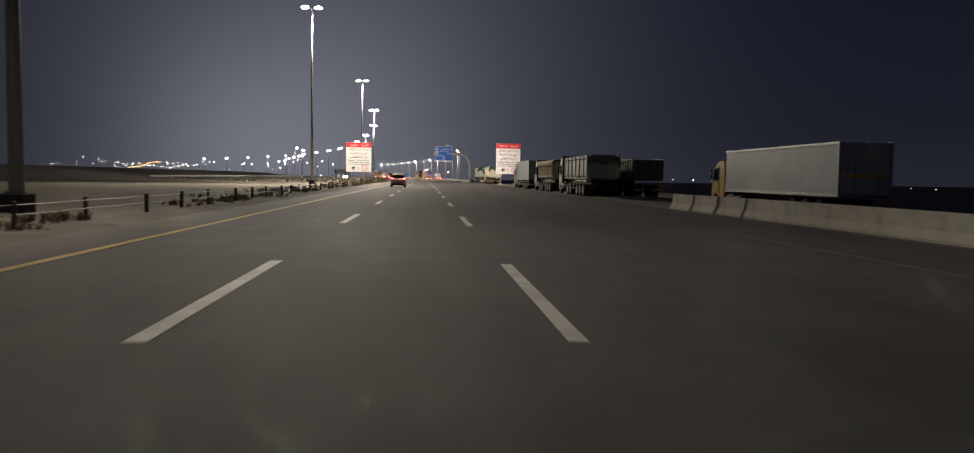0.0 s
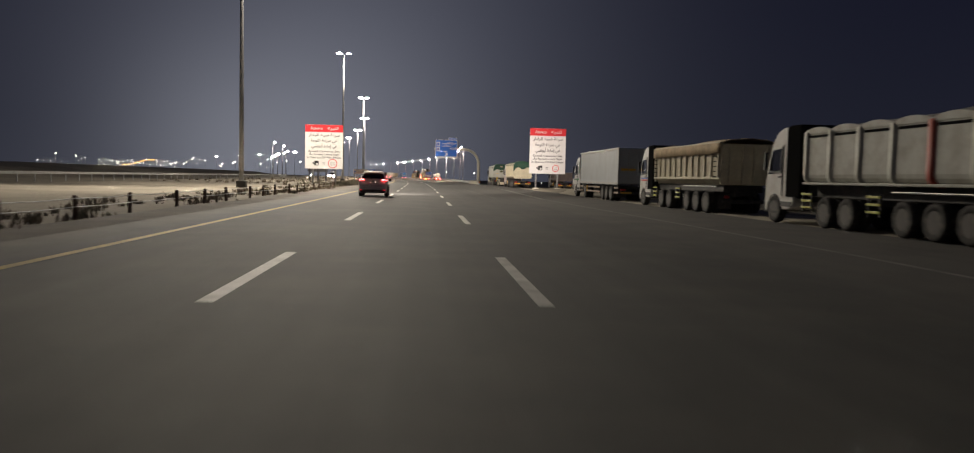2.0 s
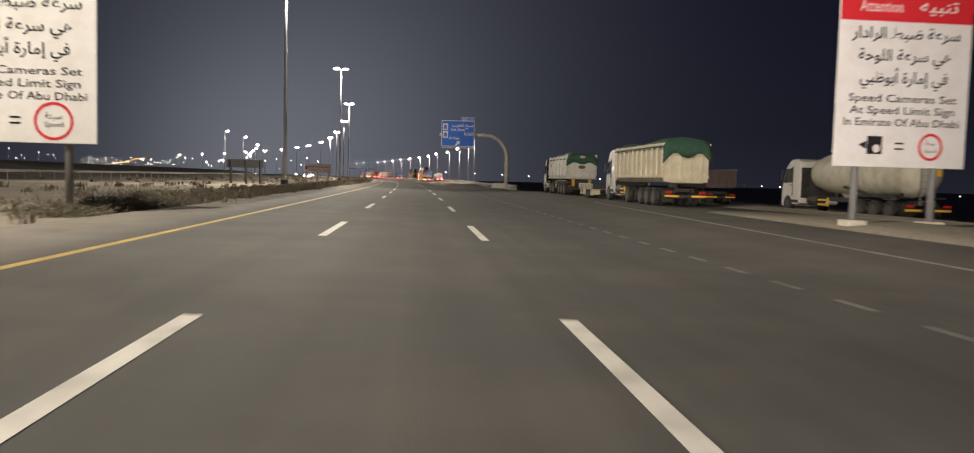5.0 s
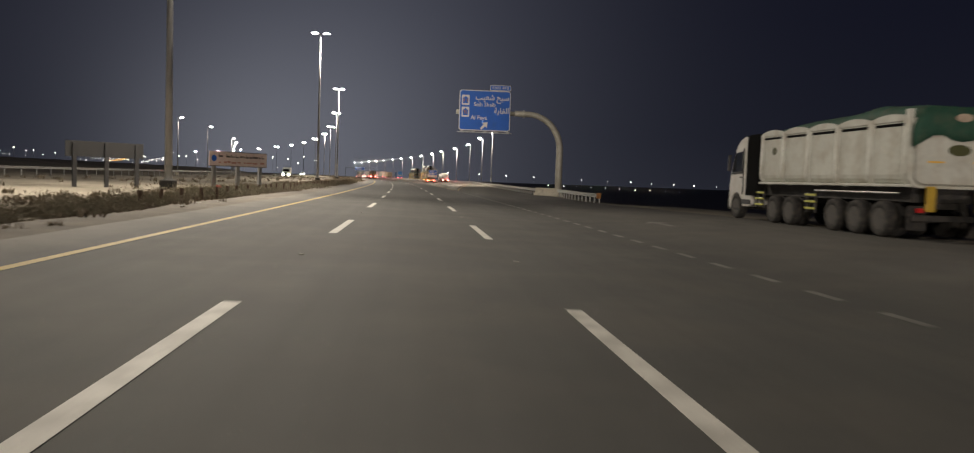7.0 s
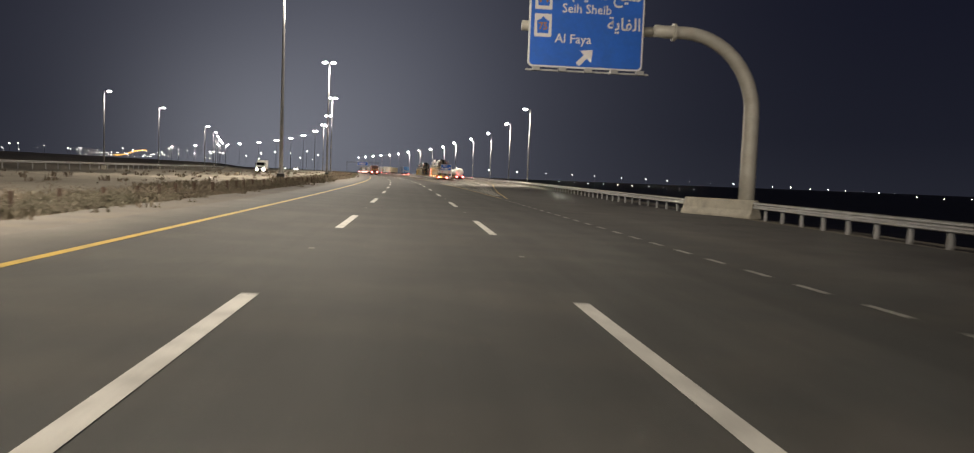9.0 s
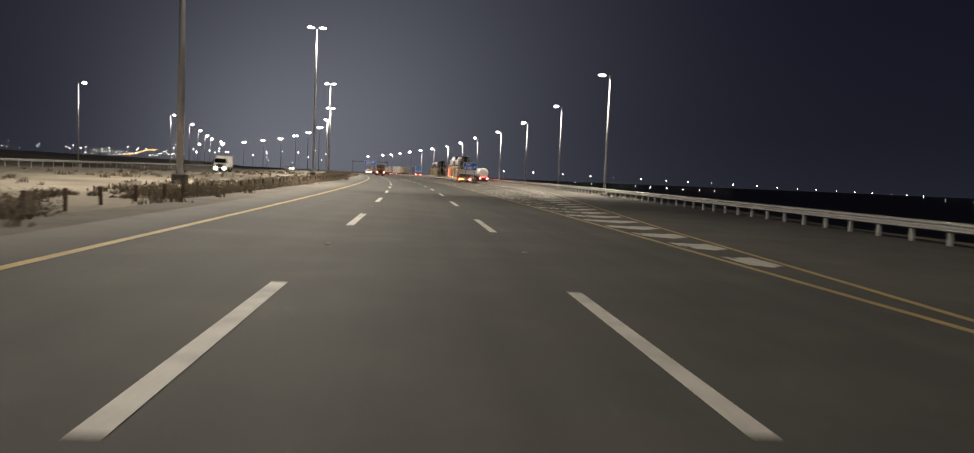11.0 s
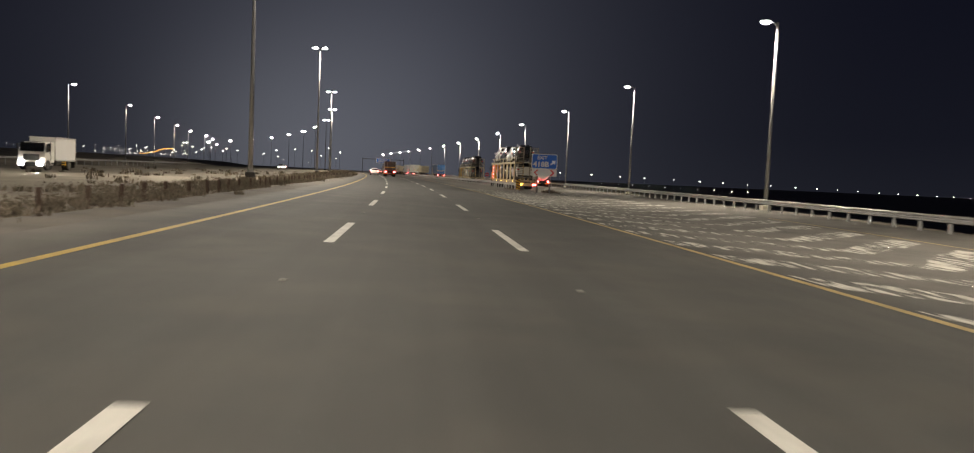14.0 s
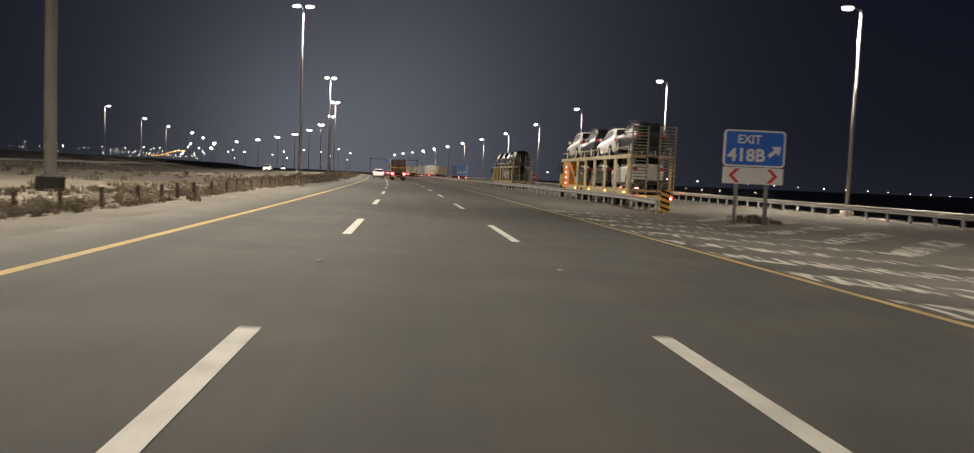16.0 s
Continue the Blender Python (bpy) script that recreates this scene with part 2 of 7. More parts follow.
SIGN_YELLOW = mat("marker_yellow", (0.75, 0.42, 0.03), 0.5, vary=0.1)
ORANGE = mat("terminal_orange", (0.38, 0.17, 0.05), 0.6, vary=0.15)
RUBBER = mat("rubber", (0.025, 0.024, 0.023), 0.85, vary=0.2, large=3, fine=20, dirt=(0.11, 0.09, 0.07), dirt_amount=0.45)
TRUCK_RIM = mat("truck_rim", (0.07, 0.065, 0.06), 0.6, 0.3, vary=0.25, large=4, fine=20, dirt=(0.1, 0.085, 0.065), dirt_amount=0.6)
RIM = mat("wheel_rim", (0.62, 0.61, 0.59), 0.4, 0.25, vary=0.12, large=4, fine=20, dirt=(0.3, 0.26, 0.2), dirt_amount=0.25)
CHASSIS = mat("chassis_black", (0.03, 0.029, 0.028), 0.7, vary=0.3, large=2, fine=20, dirt=(0.11, 0.09, 0.07), dirt_amount=0.4)
CAB_WHITE = mat("cab_white", (0.72, 0.705, 0.66), 0.35, vary=0.06, large=1.2, fine=8, dirt=(0.45, 0.38, 0.28), dirt_amount=0.35, coat=0.3)
CAB_YELLOW = mat("cab_yellow", (0.6, 0.38, 0.05), 0.4, vary=0.1, large=1.2, fine=8, dirt=(0.35, 0.27, 0.14), dirt_amount=0.35)
TIPPER_GREY = mat("tipper_grey", (0.5, 0.5, 0.44), 0.6, vary=0.14, large=0.8, fine=7, dirt=(0.28, 0.23, 0.17), dirt_amount=0.55)
TIPPER_CREAM = mat("tipper_cream", (0.63, 0.575, 0.42), 0.6, vary=0.16, large=0.8, fine=7, dirt=(0.4, 0.31, 0.2), dirt_amount=0.4)
TIPPER_WHITE = mat("tipper_white", (0.6, 0.605, 0.545), 0.55, vary=0.12, large=0.8, fine=7, dirt=(0.36, 0.3, 0.22), dirt_amount=0.45)
TIPPER_DARK = mat("tipper_dark", (0.1, 0.075, 0.07), 0.65, vary=0.2, large=0.8, fine=7, dirt=(0.2, 0.16, 0.12), dirt_amount=0.4)
BOX_GREY = mat("box_grey", (0.4, 0.435, 0.455), 0.5, vary=0.1, large=0.5, fine=5, dirt=(0.33, 0.335, 0.33), dirt_amount=0.4)
TANK_CREAM = mat("tank_cream", (0.6, 0.57, 0.46), 0.75, vary=0.1, large=0.8, fine=6, dirt=(0.34, 0.29, 0.2), dirt_amount=0.5)
TARP = mat("tarpaulin_green", (0.02, 0.078, 0.05), 0.75, vary=0.25, large=1.4, fine=9, bump=0.4, dirt=(0.12, 0.12, 0.08), dirt_amount=0.4)
CANVAS = mat("canvas_cream", (0.5, 0.38, 0.23), 0.85, vary=0.25, large=1.2, fine=9, bump=0.5, dirt=(0.25, 0.2, 0.13), dirt_amount=0.5)
CANVAS_GREY = mat("canvas_grey", (0.22, 0.22, 0.19), 0.85, vary=0.25, large=1.2, fine=9, bump=0.5, dirt=(0.14, 0.12, 0.09), dirt_amount=0.5)
RED_STRIPE = mat("red_stripe", (0.4, 0.06, 0.035), 0.6, vary=0.15)
REFLECT_Y = mat("reflector_yellow", (0.85, 0.5, 0.05), 0.4, vary=0.1)
DECK_YELLOW = mat("carrier_cream", (0.55, 0.46, 0.27), 0.5, 0.1, vary=0.15, large=1.5, fine=9, dirt=(0.3, 0.23, 0.12), dirt_amount=0.4)
RAMP_STEEL = mat("ramp_steel", (0.2, 0.18, 0.14), 0.55, 0.3, vary=0.2, large=1.5, fine=14, dirt=(0.14, 0.1, 0.06), dirt_amount=0.5)
PLANK = mat("pale_plank", (0.5, 0.4, 0.31), 0.8, vary=0.2, large=2.0, fine=14, dirt=(0.25, 0.18, 0.12), dirt_amount=0.5)
BLUE_BOX = mat("container_blue", (0.05, 0.16, 0.38), 0.55, vary=0.15, large=0.8, fine=6)
SUV_WHITE = mat("car_paint_silver_white", (0.72, 0.71, 0.7), 0.42, 0.0, vary=0.02, large=0.8, fine=6, coat=0.25)
CAR_WHITE = mat("car_paint_white", (0.78, 0.77, 0.74), 0.3, vary=0.03, coat=0.6)
CAR_BLACK = mat("car_paint_black", (0.02, 0.02, 0.022), 0.25, vary=0.1, coat=0.6)
BLACK_PLASTIC = mat("black_plastic", (0.02, 0.02, 0.021), 0.55, vary=0.15, fine=40)
CHROME = mat("chrome", (0.75, 0.75, 0.76), 0.15, 1.0, vary=0.04)
GLASS = mat("dark_glass", (0.012, 0.013, 0.015), 0.08, vary=0.05, coat=0.5)
PLATE = mat("number_plate", (0.78, 0.76, 0.7), 0.45, vary=0.05)
SCRUB = mat("scrub", (0.185, 0.152, 0.118), 0.9, vary=0.45, large=0.5, fine=4, dirt=(0.1, 0.1, 0.06), dirt_amount=0.6, spec=0.1)
SIDE_GLASS = mat("dark_side_glass", (0.014, 0.015, 0.017), 0.3, vary=0.05, spec=0.08)
MATT_BLACK = mat("matt_black_trim", (0.015, 0.015, 0.015), 1.0, vary=0.1, fine=40, spec=0.0)
BUSH = mat("grey_green_bush", (0.185, 0.163, 0.125), 0.9, vary=0.35, large=0.4, fine=5, dirt=(0.115, 0.12, 0.075), dirt_amount=0.6, spec=0.1)
STRIP_LIME = mat("reflector_lime", (0.55, 0.55, 0.1), 0.4, vary=0.1)
MUSTARD = mat("mustard_paint", (0.5, 0.33, 0.04), 0.55, vary=0.2, large=2, fine=12)
OLIVE_MARK = mat("olive_mark", (0.075, 0.08, 0.03), 0.6, vary=0.15)
GREEN_STRIPE = mat("stripe_green", (0.04, 0.2, 0.06), 0.4, vary=0.1)
BOARD_BACK = mat("board_back", (0.06, 0.06, 0.063), 0.6, 0.2, vary=0.12, large=1.0, fine=9)
BOARD_PINK = mat("board_face", (0.74, 0.63, 0.6), 0.55, vary=0.1, large=0.8, fine=8)
BOARD_INK = mat("board_ink_faded", (0.07, 0.055, 0.055), 0.6, vary=0.1)
BOARD_RED = mat("board_red_faded", (0.5, 0.25, 0.22), 0.6, vary=0.15)
WOOD_POST = mat("stake_brown", (0.085, 0.055, 0.04), 0.85, vary=0.25, large=4, fine=20)
LED = glow("lamp_lens", (1.0, 0.96, 0.86), 320.0)
LED_FAR = glow("lamp_lens_far", (1.0, 0.94, 0.82), 10.0)
LED_DIM = glow("lamp_lens_dim", (1.0, 0.93, 0.8), 14.0)
ORANGE_GLOW = glow("sodium_lens", (1.0, 0.45, 0.07), 4.0)
RED_GLOW = glow("tail_light_lit", (0.8, 0.008, 0.015), 0.3, True)
RED_HOT = glow("tail_light_core", (1.0, 0.1, 0.1), 16.0, True)
# reflector without a lamp: thrown-back headlight shine is put in as emission
RED_SOFT = glow("reflector_added_glow", (1.0, 0.02, 0.04), 0.8)
RED_DIM = mat("reflector_red", (0.5, 0.02, 0.02), 0.3, vary=0.05)
RED_FAR = glow("tail_light_far", (1.0, 0.06, 0.06), 60.0)
AMBER = glow("marker_amber", (1.0, 0.4, 0.05), 14.0)
HEAD = glow("headlight_lit", (1.0, 0.96, 0.88), 120.0)
PLATE_LAMP = glow("plate_lamp", (1.0, 0.85, 0.6), 6.0, True)


# ------------------------------------------------------------------ builders
def finish(name, bm, material, smooth=False):
    me = bpy.data.meshes.new(name)
    bmesh.ops.recalc_face_normals(bm, faces=bm.faces)
    bm.to_mesh(me)
    bm.free()
    if material:
        me.materials.append(material)
    if smooth:
        for p in me.polygons:
            p.use_smooth = True
    return me


def part(name, bm, material, parent, label="", smooth=False, at=None):
    me = bm if isinstance(bm, bpy.types.Mesh) else finish(name, bm, material, smooth)
    ob = new(name, me)
    ob.parent = parent
    if at is not None:
        ob.matrix_basis = at
    if label:
        ob["label"] = label
    return ob


def thing(name, m, label, category, group="", kind=""):
    ob = new(name)
    ob.empty_display_size = 0.3
    ob.matrix_basis = m
    return tagged(ob, label, category, group, kind)


def box(bm, x0, x1, y0, y1, z0, z1, bevel=0.0):
    b = bmesh.new() if bevel else bm
    vs = [b.verts.new((x, y, z)) for x in (x0, x1) for y in (y0, y1) for z in (z0, z1)]
    for f in ((0, 1, 3, 2), (4, 6, 7, 5), (0, 4, 5, 1), (2, 3, 7, 6), (0, 2, 6, 4), (1, 5, 7, 3)):
        b.faces.new([vs[i] for i in f])
    if bevel:
        bmesh.ops.bevel(b, geom=list(b.edges), offset=bevel, segments=2, affect="EDGES", profile=0.6)
        join(bm, b)
    return bm


def join(bm, other):
    keep = {v: bm.verts.new(v.co) for v in other.verts}
    for f in other.faces:
        bm.faces.new([keep[v] for v in f.verts])
    other.free()


def boxes(*rows, bevel=0.0):
    bm = bmesh.new()
    for r in rows:
        box(bm, *r, bevel=bevel)
    return bm


def tube(bm, points, radii, seg=10, caps=True):
    """A round bar along points."""
    points = [Vector(p) for p in points]
    radii = radii if isinstance(radii, (list, tuple)) else [radii] * len(points)
    rings, ways = [], []
    for i in range(len(points)):
        ways.append((points[min(i + 1, len(points) - 1)] - points[max(i - 1, 0)]).normalized())
    flat = [w.cross(Vector((0, 0, 1))) for w in ways]
    level = [s.normalized() for s in flat if s.length > 0.02]
    last = level[0] if level else Vector((1, 0, 0))
    for i, p in enumerate(points):
        d = ways[i]
        last = flat[i].normalized() if flat[i].length > 0.02 else last
        side = (last - d * last.dot(d)).normalized()
        up = side.cross(d)
        rings.append([bm.verts.new(p + radii[i] * (math.cos(a) * side + math.sin(a) * up)) for a in [2 * math.pi * k / seg for k in range(seg)]])
    for a, b in zip(rings, rings[1:]):
        for k in range(seg):
            bm.faces.new((a[k], a[(k + 1) % seg], b[(k + 1) % seg], b[k]))
    if caps:
        bm.faces.new(rings[0])
        bm.faces.new(rings[-1])
    return bm


def lathe(bm, profile, seg=24, centre=(0, 0, 0), caps=True):
    """A body of revolution about the x axis: profile of (x, radius)."""
    c = Vector(centre)
    rings = [[bm.verts.new(c + Vector((x, r * math.cos(a), r * math.sin(a)))) for a in [2 * math.pi * k / seg for k in range(seg)]] for x, r in profile]
    for a, b in zip(rings, rings[1:]):
        for k in range(seg):
            bm.faces.new((a[k], a[(k + 1) % seg], b[(k + 1) % seg], b[k]))
    if caps:
        bm.faces.new(rings[0])
        bm.faces.new(rings[-1])
    return bm


def prism(bm, outline, x0, x1, axis="x"):
    """An outline of (a, b) pushed along an axis."""
    def at(a, b, d):
        return (d, a, b) if axis == "x" else (a, d, b) if axis == "y" else (a, b, d)
    lo = [bm.verts.new(at(a, b, x0)) for a, b in outline]
    hi = [bm.verts.new(at(a, b, x1)) for a, b in outline]
    bm.faces.new(lo)
    bm.faces.new(hi[::-1])
    for i in range(len(outline)):
        j = (i + 1) % len(outline)
        bm.faces.new((lo[i], lo[j], hi[j], hi[i]))
    return bm


FORMS = {"ا": (0xFE8D, 2), "أ": (0xFE83, 2), "إ": (0xFE87, 2), "ب": (0xFE8F, 4), "ة": (0xFE93, 2), "ت": (0xFE95, 4), "ح": (0xFEA1, 4), "د": (0xFEA9, 2),
         "ر": (0xFEAD, 2), "س": (0xFEB1, 4), "ش": (0xFEB5, 4), "ض": (0xFEBD, 4), "ط": (0xFEC1, 4), "ظ": (0xFEC5, 4), "ع": (0xFEC9, 4), "ف": (0xFED1, 4),
         "ل": (0xFEDD, 4), "م": (0xFEE1, 4), "ن": (0xFEE5, 4), "ه": (0xFEE9, 4), "و": (0xFEED, 2), "ي": (0xFEF1, 4)}


def joined(word):
    """Arabic letters in their joined forms, in the order in which they stand from left to right."""
    out = []
    for i, ch in enumerate(word):
        if ch not in FORMS:
            out.append(ch)
            continue
        base, forms = FORMS[ch]
        before = i > 0 and FORMS.get(word[i - 1], (0, 0))[1] == 4
        after = forms == 4 and i + 1 < len(word) and word[i + 1] in FORMS
        out.append(chr(base + (3 if before and after else 1 if before else 2 if after else 0)))
    return "".join(reversed(out))


def lettering(name, text, material, parent, x, z, height, y, width=0.0, align="CENTER", bold=0.0, gap=0.2):
    """Flat upright writing that faces -y, at most as wide as asked."""
    c = bpy.data.curves.new(name, "FONT")
    c.body, c.size, c.align_x, c.resolution_u, c.offset = text, 1.0, "LEFT", 2, bold
    tmp = new(name, c)
    bpy.context.view_layer.update()
    me = bpy.data.meshes.new_from_object(tmp.evaluated_get(bpy.context.evaluated_depsgraph_get()))
    bpy.data.objects.remove(tmp)
    co = np.array([v.co[:] for v in me.vertices])
    lo, hi = co.min(0), co.max(0)
    k = height / 0.72
    kx = width / (hi[0] - lo[0]) if width else k
    shift = {"CENTER": (lo[0] + hi[0]) / 2, "LEFT": lo[0], "RIGHT": hi[0]}[align]
    for v in me.vertices:
        v.co = (x + (v.co.x - shift) * kx, y, z + v.co.y * k)
    bm = bmesh.new()
    bm.from_mesh(me)
    bpy.data.meshes.remove(me)
    bmesh.ops.remove_doubles(bm, verts=list(bm.verts), dist=1e-6)
    left, pieces = set(bm.faces), []
    while left:
        stack, isle = [left.pop()], []
        while stack:
            f = stack.pop()
            isle.append(f)
            for v in f.verts:
                for g in v.link_faces:
                    if g in left:
                        left.remove(g)
                        stack.append(g)
        xs = [v.co.x for f in isle for v in f.verts]
        pieces.append((min(xs), max(xs), isle))
    pieces.sort(key=lambda p: p[0])
    words = []
    for a, b, isle in pieces:
        if words and a - words[-1][0] < gap * kx:
            words[-1][0] = max(words[-1][0], b)
            words[-1][1] += isle
        else:
            words.append([b, list(isle)])
    made = None
    for _, faces in words:
        out = bmesh.new()
        keep = {}
        for f in faces:
            for v in f.verts:
                if v not in keep:
                    keep[v] = out.verts.new(v.co)
            out.faces.new([keep[v] for v in f.verts])
        made = part(name, out, material, parent)
    bm.free()
    return made


# ------------------------------------------------------------------ the line of the road
def centre(y):
    if y < 391.5:
        return 6.07e-5 * y * y - 3.053e-7 * y ** 3
    d = y - 391.5
    return -9.02 - 0.0924 * d - 0.5 * 0.0003 * min(d, 1300) ** 2 - 0.39 * max(d - 1300, 0)


def slope(y):
    return (centre(y + 0.5) - centre(y - 0.5))


def fall(off):
    return -0.02 * max(-7.0, min(6.5, off))


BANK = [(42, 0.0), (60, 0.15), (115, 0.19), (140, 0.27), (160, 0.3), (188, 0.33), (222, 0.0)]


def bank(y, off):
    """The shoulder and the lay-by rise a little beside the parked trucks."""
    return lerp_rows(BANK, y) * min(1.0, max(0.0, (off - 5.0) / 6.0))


def road_at(y, off, z=0.0):
    """A place off metres to the right of the lane's middle, z over the surface."""
    s = slope(y)
    n = 1 / math.sqrt(1 + s * s)
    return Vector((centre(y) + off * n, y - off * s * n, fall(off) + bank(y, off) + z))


def road_pose(y, off, z=0.0, turn=0.0):
    """The pose there with +y along the road."""
    p = road_at(y, off, z)
    return pose(p.x, p.y, p.z, 0, 0, -math.degrees(math.atan(slope(y))) + turn)


def lerp_rows(rows, y):
    return float(np.interp(y, [r[0] for r in rows], [r[1] for r in rows]))


RIGHT_EDGE = [(-200, 13.4), (60, 13.4), (110, 13.5), (122, 13.8), (132, 16.5), (145, 18.5), (165, 15.5), (185, 13.5), (210, 13.5), (228, 14.4), (250, 15.6), (300, 18.6), (330, 20.4), (370, 23.6), (410, 26.0), (500, 28.5), (700, 31), (1700, 33)]


# ------------------------------------------------------------------ ground and road
def ground_height(off, y):
    if off < -7.0:
        d = -7.0 - off
        z = 0.10 + 0.12 * (noise.noise((off * 0.21, y * 0.11, 0)) + 0.5 * noise.noise((off * 0.7, y * 0.4, 3))) * min(1, d / 3) - 0.10 * min(1, d / 12)
        if off < -57:
            z += 2.6 * min(1, (-57 - off) / 22)
        if off < -300:
            z += 1.5 * noise.noise((off * 0.004, y * 0.004, 1))
        return z
    if off > 13:
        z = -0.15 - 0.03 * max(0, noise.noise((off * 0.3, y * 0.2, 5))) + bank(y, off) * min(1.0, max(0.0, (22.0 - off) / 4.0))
        z += 0.27 * math.exp(-((off - 15.6) / 2.4) ** 2 - ((y - 136.0) / 8.0) ** 2)
        edge = max(lerp_rows(RIGHT_EDGE, y) + 1.8, 30.0 - 22.0 * min(1, max(0, (y - 195) / 30)))
        return z - min(13.0, max(0.0, off - edge) * (0.3 if y > 225 else 0.12))
    return fall(off) - 0.25


def sheet(name, ys, offs, height, material, label, category, kind="structure"):
    verts, faces = [], []
    for y in ys:
        c = centre(min(y, 1700)) + (0 if y < 1700 else -0.45 * (y - 1700))
        s = slope(min(y, 1690))
        n = 1 / math.sqrt(1 + s * s)
        for o in offs:
            verts.append((c + o, y - (o * s * n if abs(o) < 120 else math.copysign(120, o) * s * n) * 1.0, height(o, y)))
    w = len(offs)
    for i in range(len(ys) - 1):
        for j in range(w - 1):
            a = i * w + j
            faces.append((a, a + 1, a + w + 1, a + w))
    me = bpy.data.meshes.new(name)
    me.from_pydata(verts, [], faces)
    me.materials.append(material)
    for p in me.polygons:
        p.use_smooth = True
    return tagged(new(name, me), label, category, "", kind)


ground_rows = [-600, -300, -150, -80] + [float(v) for v in np.arange(-40, 460, 2.5)] + [float(v) for v in np.arange(460, 900, 12)] + [900, 1000, 1150, 1300, 1500, 1700, 2100, 2700, 3400, 4700]
ground_cols = [-4500, -2500, -1400, -800, -500, -350, -250, -180, -140, -110, -95, -85, -79, -72, -65, -58, -54, -50, -45, -40, -36, -32] + [float(v) for v in np.arange(-29, -7, 1.1)] + [-7.0, -6.6, -3, 0, 6.5, 12.8, 13.2, 14.5, 16, 18, 20, 22, 24, 24.5, 27, 30, 33, 36, 45, 60, 80, 110, 160, 250, 400, 700, 1200, 2200, 4500]
sheet("ground", ground_rows, ground_cols, ground_height, SAND, "pale desert sand with dusty dark patches beside the motorway", "sand")

# the carriageway follows the right edge, so it is built row by row
rv, rf, uv = [], [], []
road_rows = [-150.0] + [float(v) for v in np.arange(-60, 720, 4)] + [760, 800, 850, 900, 960, 1030, 1100, 1200, 1300, 1450, 1600]
COLUMNS = [-5.6, -3.0, 0.0, 3.0, 5.0, 6.5, 8.0, 10.0, 11.0, 12.5]
for y in road_rows:
    right = lerp_rows(RIGHT_EDGE, y)
    left = -6.75 + 0.12 * noise.noise((0, y * 0.3, 0))
    right += 0.25 * noise.noise((3, y * 0.35, 0))
    for off in [left] + COLUMNS + [12.5 + (right - 12.5) * f for f in (0.33, 0.66, 1.0)]:
        p = road_at(y, off)
        rv.append(p)
        uv.append((off, y))
w = len(COLUMNS) + 4
for i in range(len(road_rows) - 1):
    for j in range(w - 1):
        a = i * w + j
        rf.append((a, a + 1, a + w + 1, a + w))
me = bpy.data.meshes.new("road")
me.from_pydata(rv, [], rf)
me.materials.append(ASPHALT)
layer = me.uv_layers.new(name="along")
for loop in me.loops:
    layer.data[loop.index].uv = uv[loop.vertex_index]
for p in me.polygons:
    p.use_smooth = True
road = tagged(new("road", me), "dark grey worn asphalt motorway with dusty shoulders", "road", "", "structure")


# loose gravel along the median edge of the asphalt, thinning into the sand
gv, gf = [], []
gravel_rows = [float(v) for v in np.arange(-60, 720, 2.0)]
for y in gravel_rows:
    outer = -8.35 - 0.55 * noise.noise((0, y * 0.13, 2)) - 0.25 * noise.noise((4, y * 0.5, 2))
    for f in (0.0, 0.12, 0.5, 0.9, 1.0):
        off = -6.55 + f * (outer + 6.55)
        p = road_at(y, off)
        gv.append((p.x, p.y, max(fall(off), ground_height(off, y)) + (0.016 if 0.05 < f < 0.95 else -0.05) + 0.01 * noise.noise((off * 2, y, 3))))
for i in range(len(gravel_rows) - 1):
    for j in range(4):
        a = i * 5 + j
        gf.append((a, a + 1, a + 6, a + 5))
gme = bpy.data.meshes.new("gravel_shoulder")
gme.from_pydata(gv, [], gf)
gme.materials.append(GRAVEL)
for p in gme.polygons:
    p.use_smooth = True
tagged(new("gravel_shoulder", gme), "grey-brown gravel shoulder beside the asphalt", "gravel", "", "structure")


# pale trodden sand between the asphalt and the parked trucks
vv, vf = [], []
verge_rows = [float(v) for v in np.arange(56, 166, 2.0)]
for y in verge_rows:
    inner = lerp_rows(RIGHT_EDGE, y) - 0.35 + 0.3 * noise.noise((1, y * 0.25, 6))
    outer = inner + 5.2 + 1.2 * noise.noise((2, y * 0.12, 6))
    for k in range(7):
        f = k / 6
        off = inner + f * (outer - inner)
        p = road_at(y, off)
        base = max(p.z, ground_height(off, y)) if off > 13 else p.z
        vv.append((p.x, p.y, base + (-0.06 if k in (0, 6) else 0.02 + 0.02 * noise.noise((off, y * 0.6, 8)))))
for i in range(len(verge_rows) - 1):
    for j in range(6):
        a = i * 7 + j
        vf.append((a, a + 1, a + 8, a + 7))
vme = bpy.data.meshes.new("sand_verge")
vme.from_pydata(vv, [], vf)
vme.materials.append(PALE_SAND)
for p in vme.polygons:
    p.use_smooth = True
tagged(new("sand_verge", vme), "pale trodden sand verge beside the parked trucks", "sand", "", "structure")


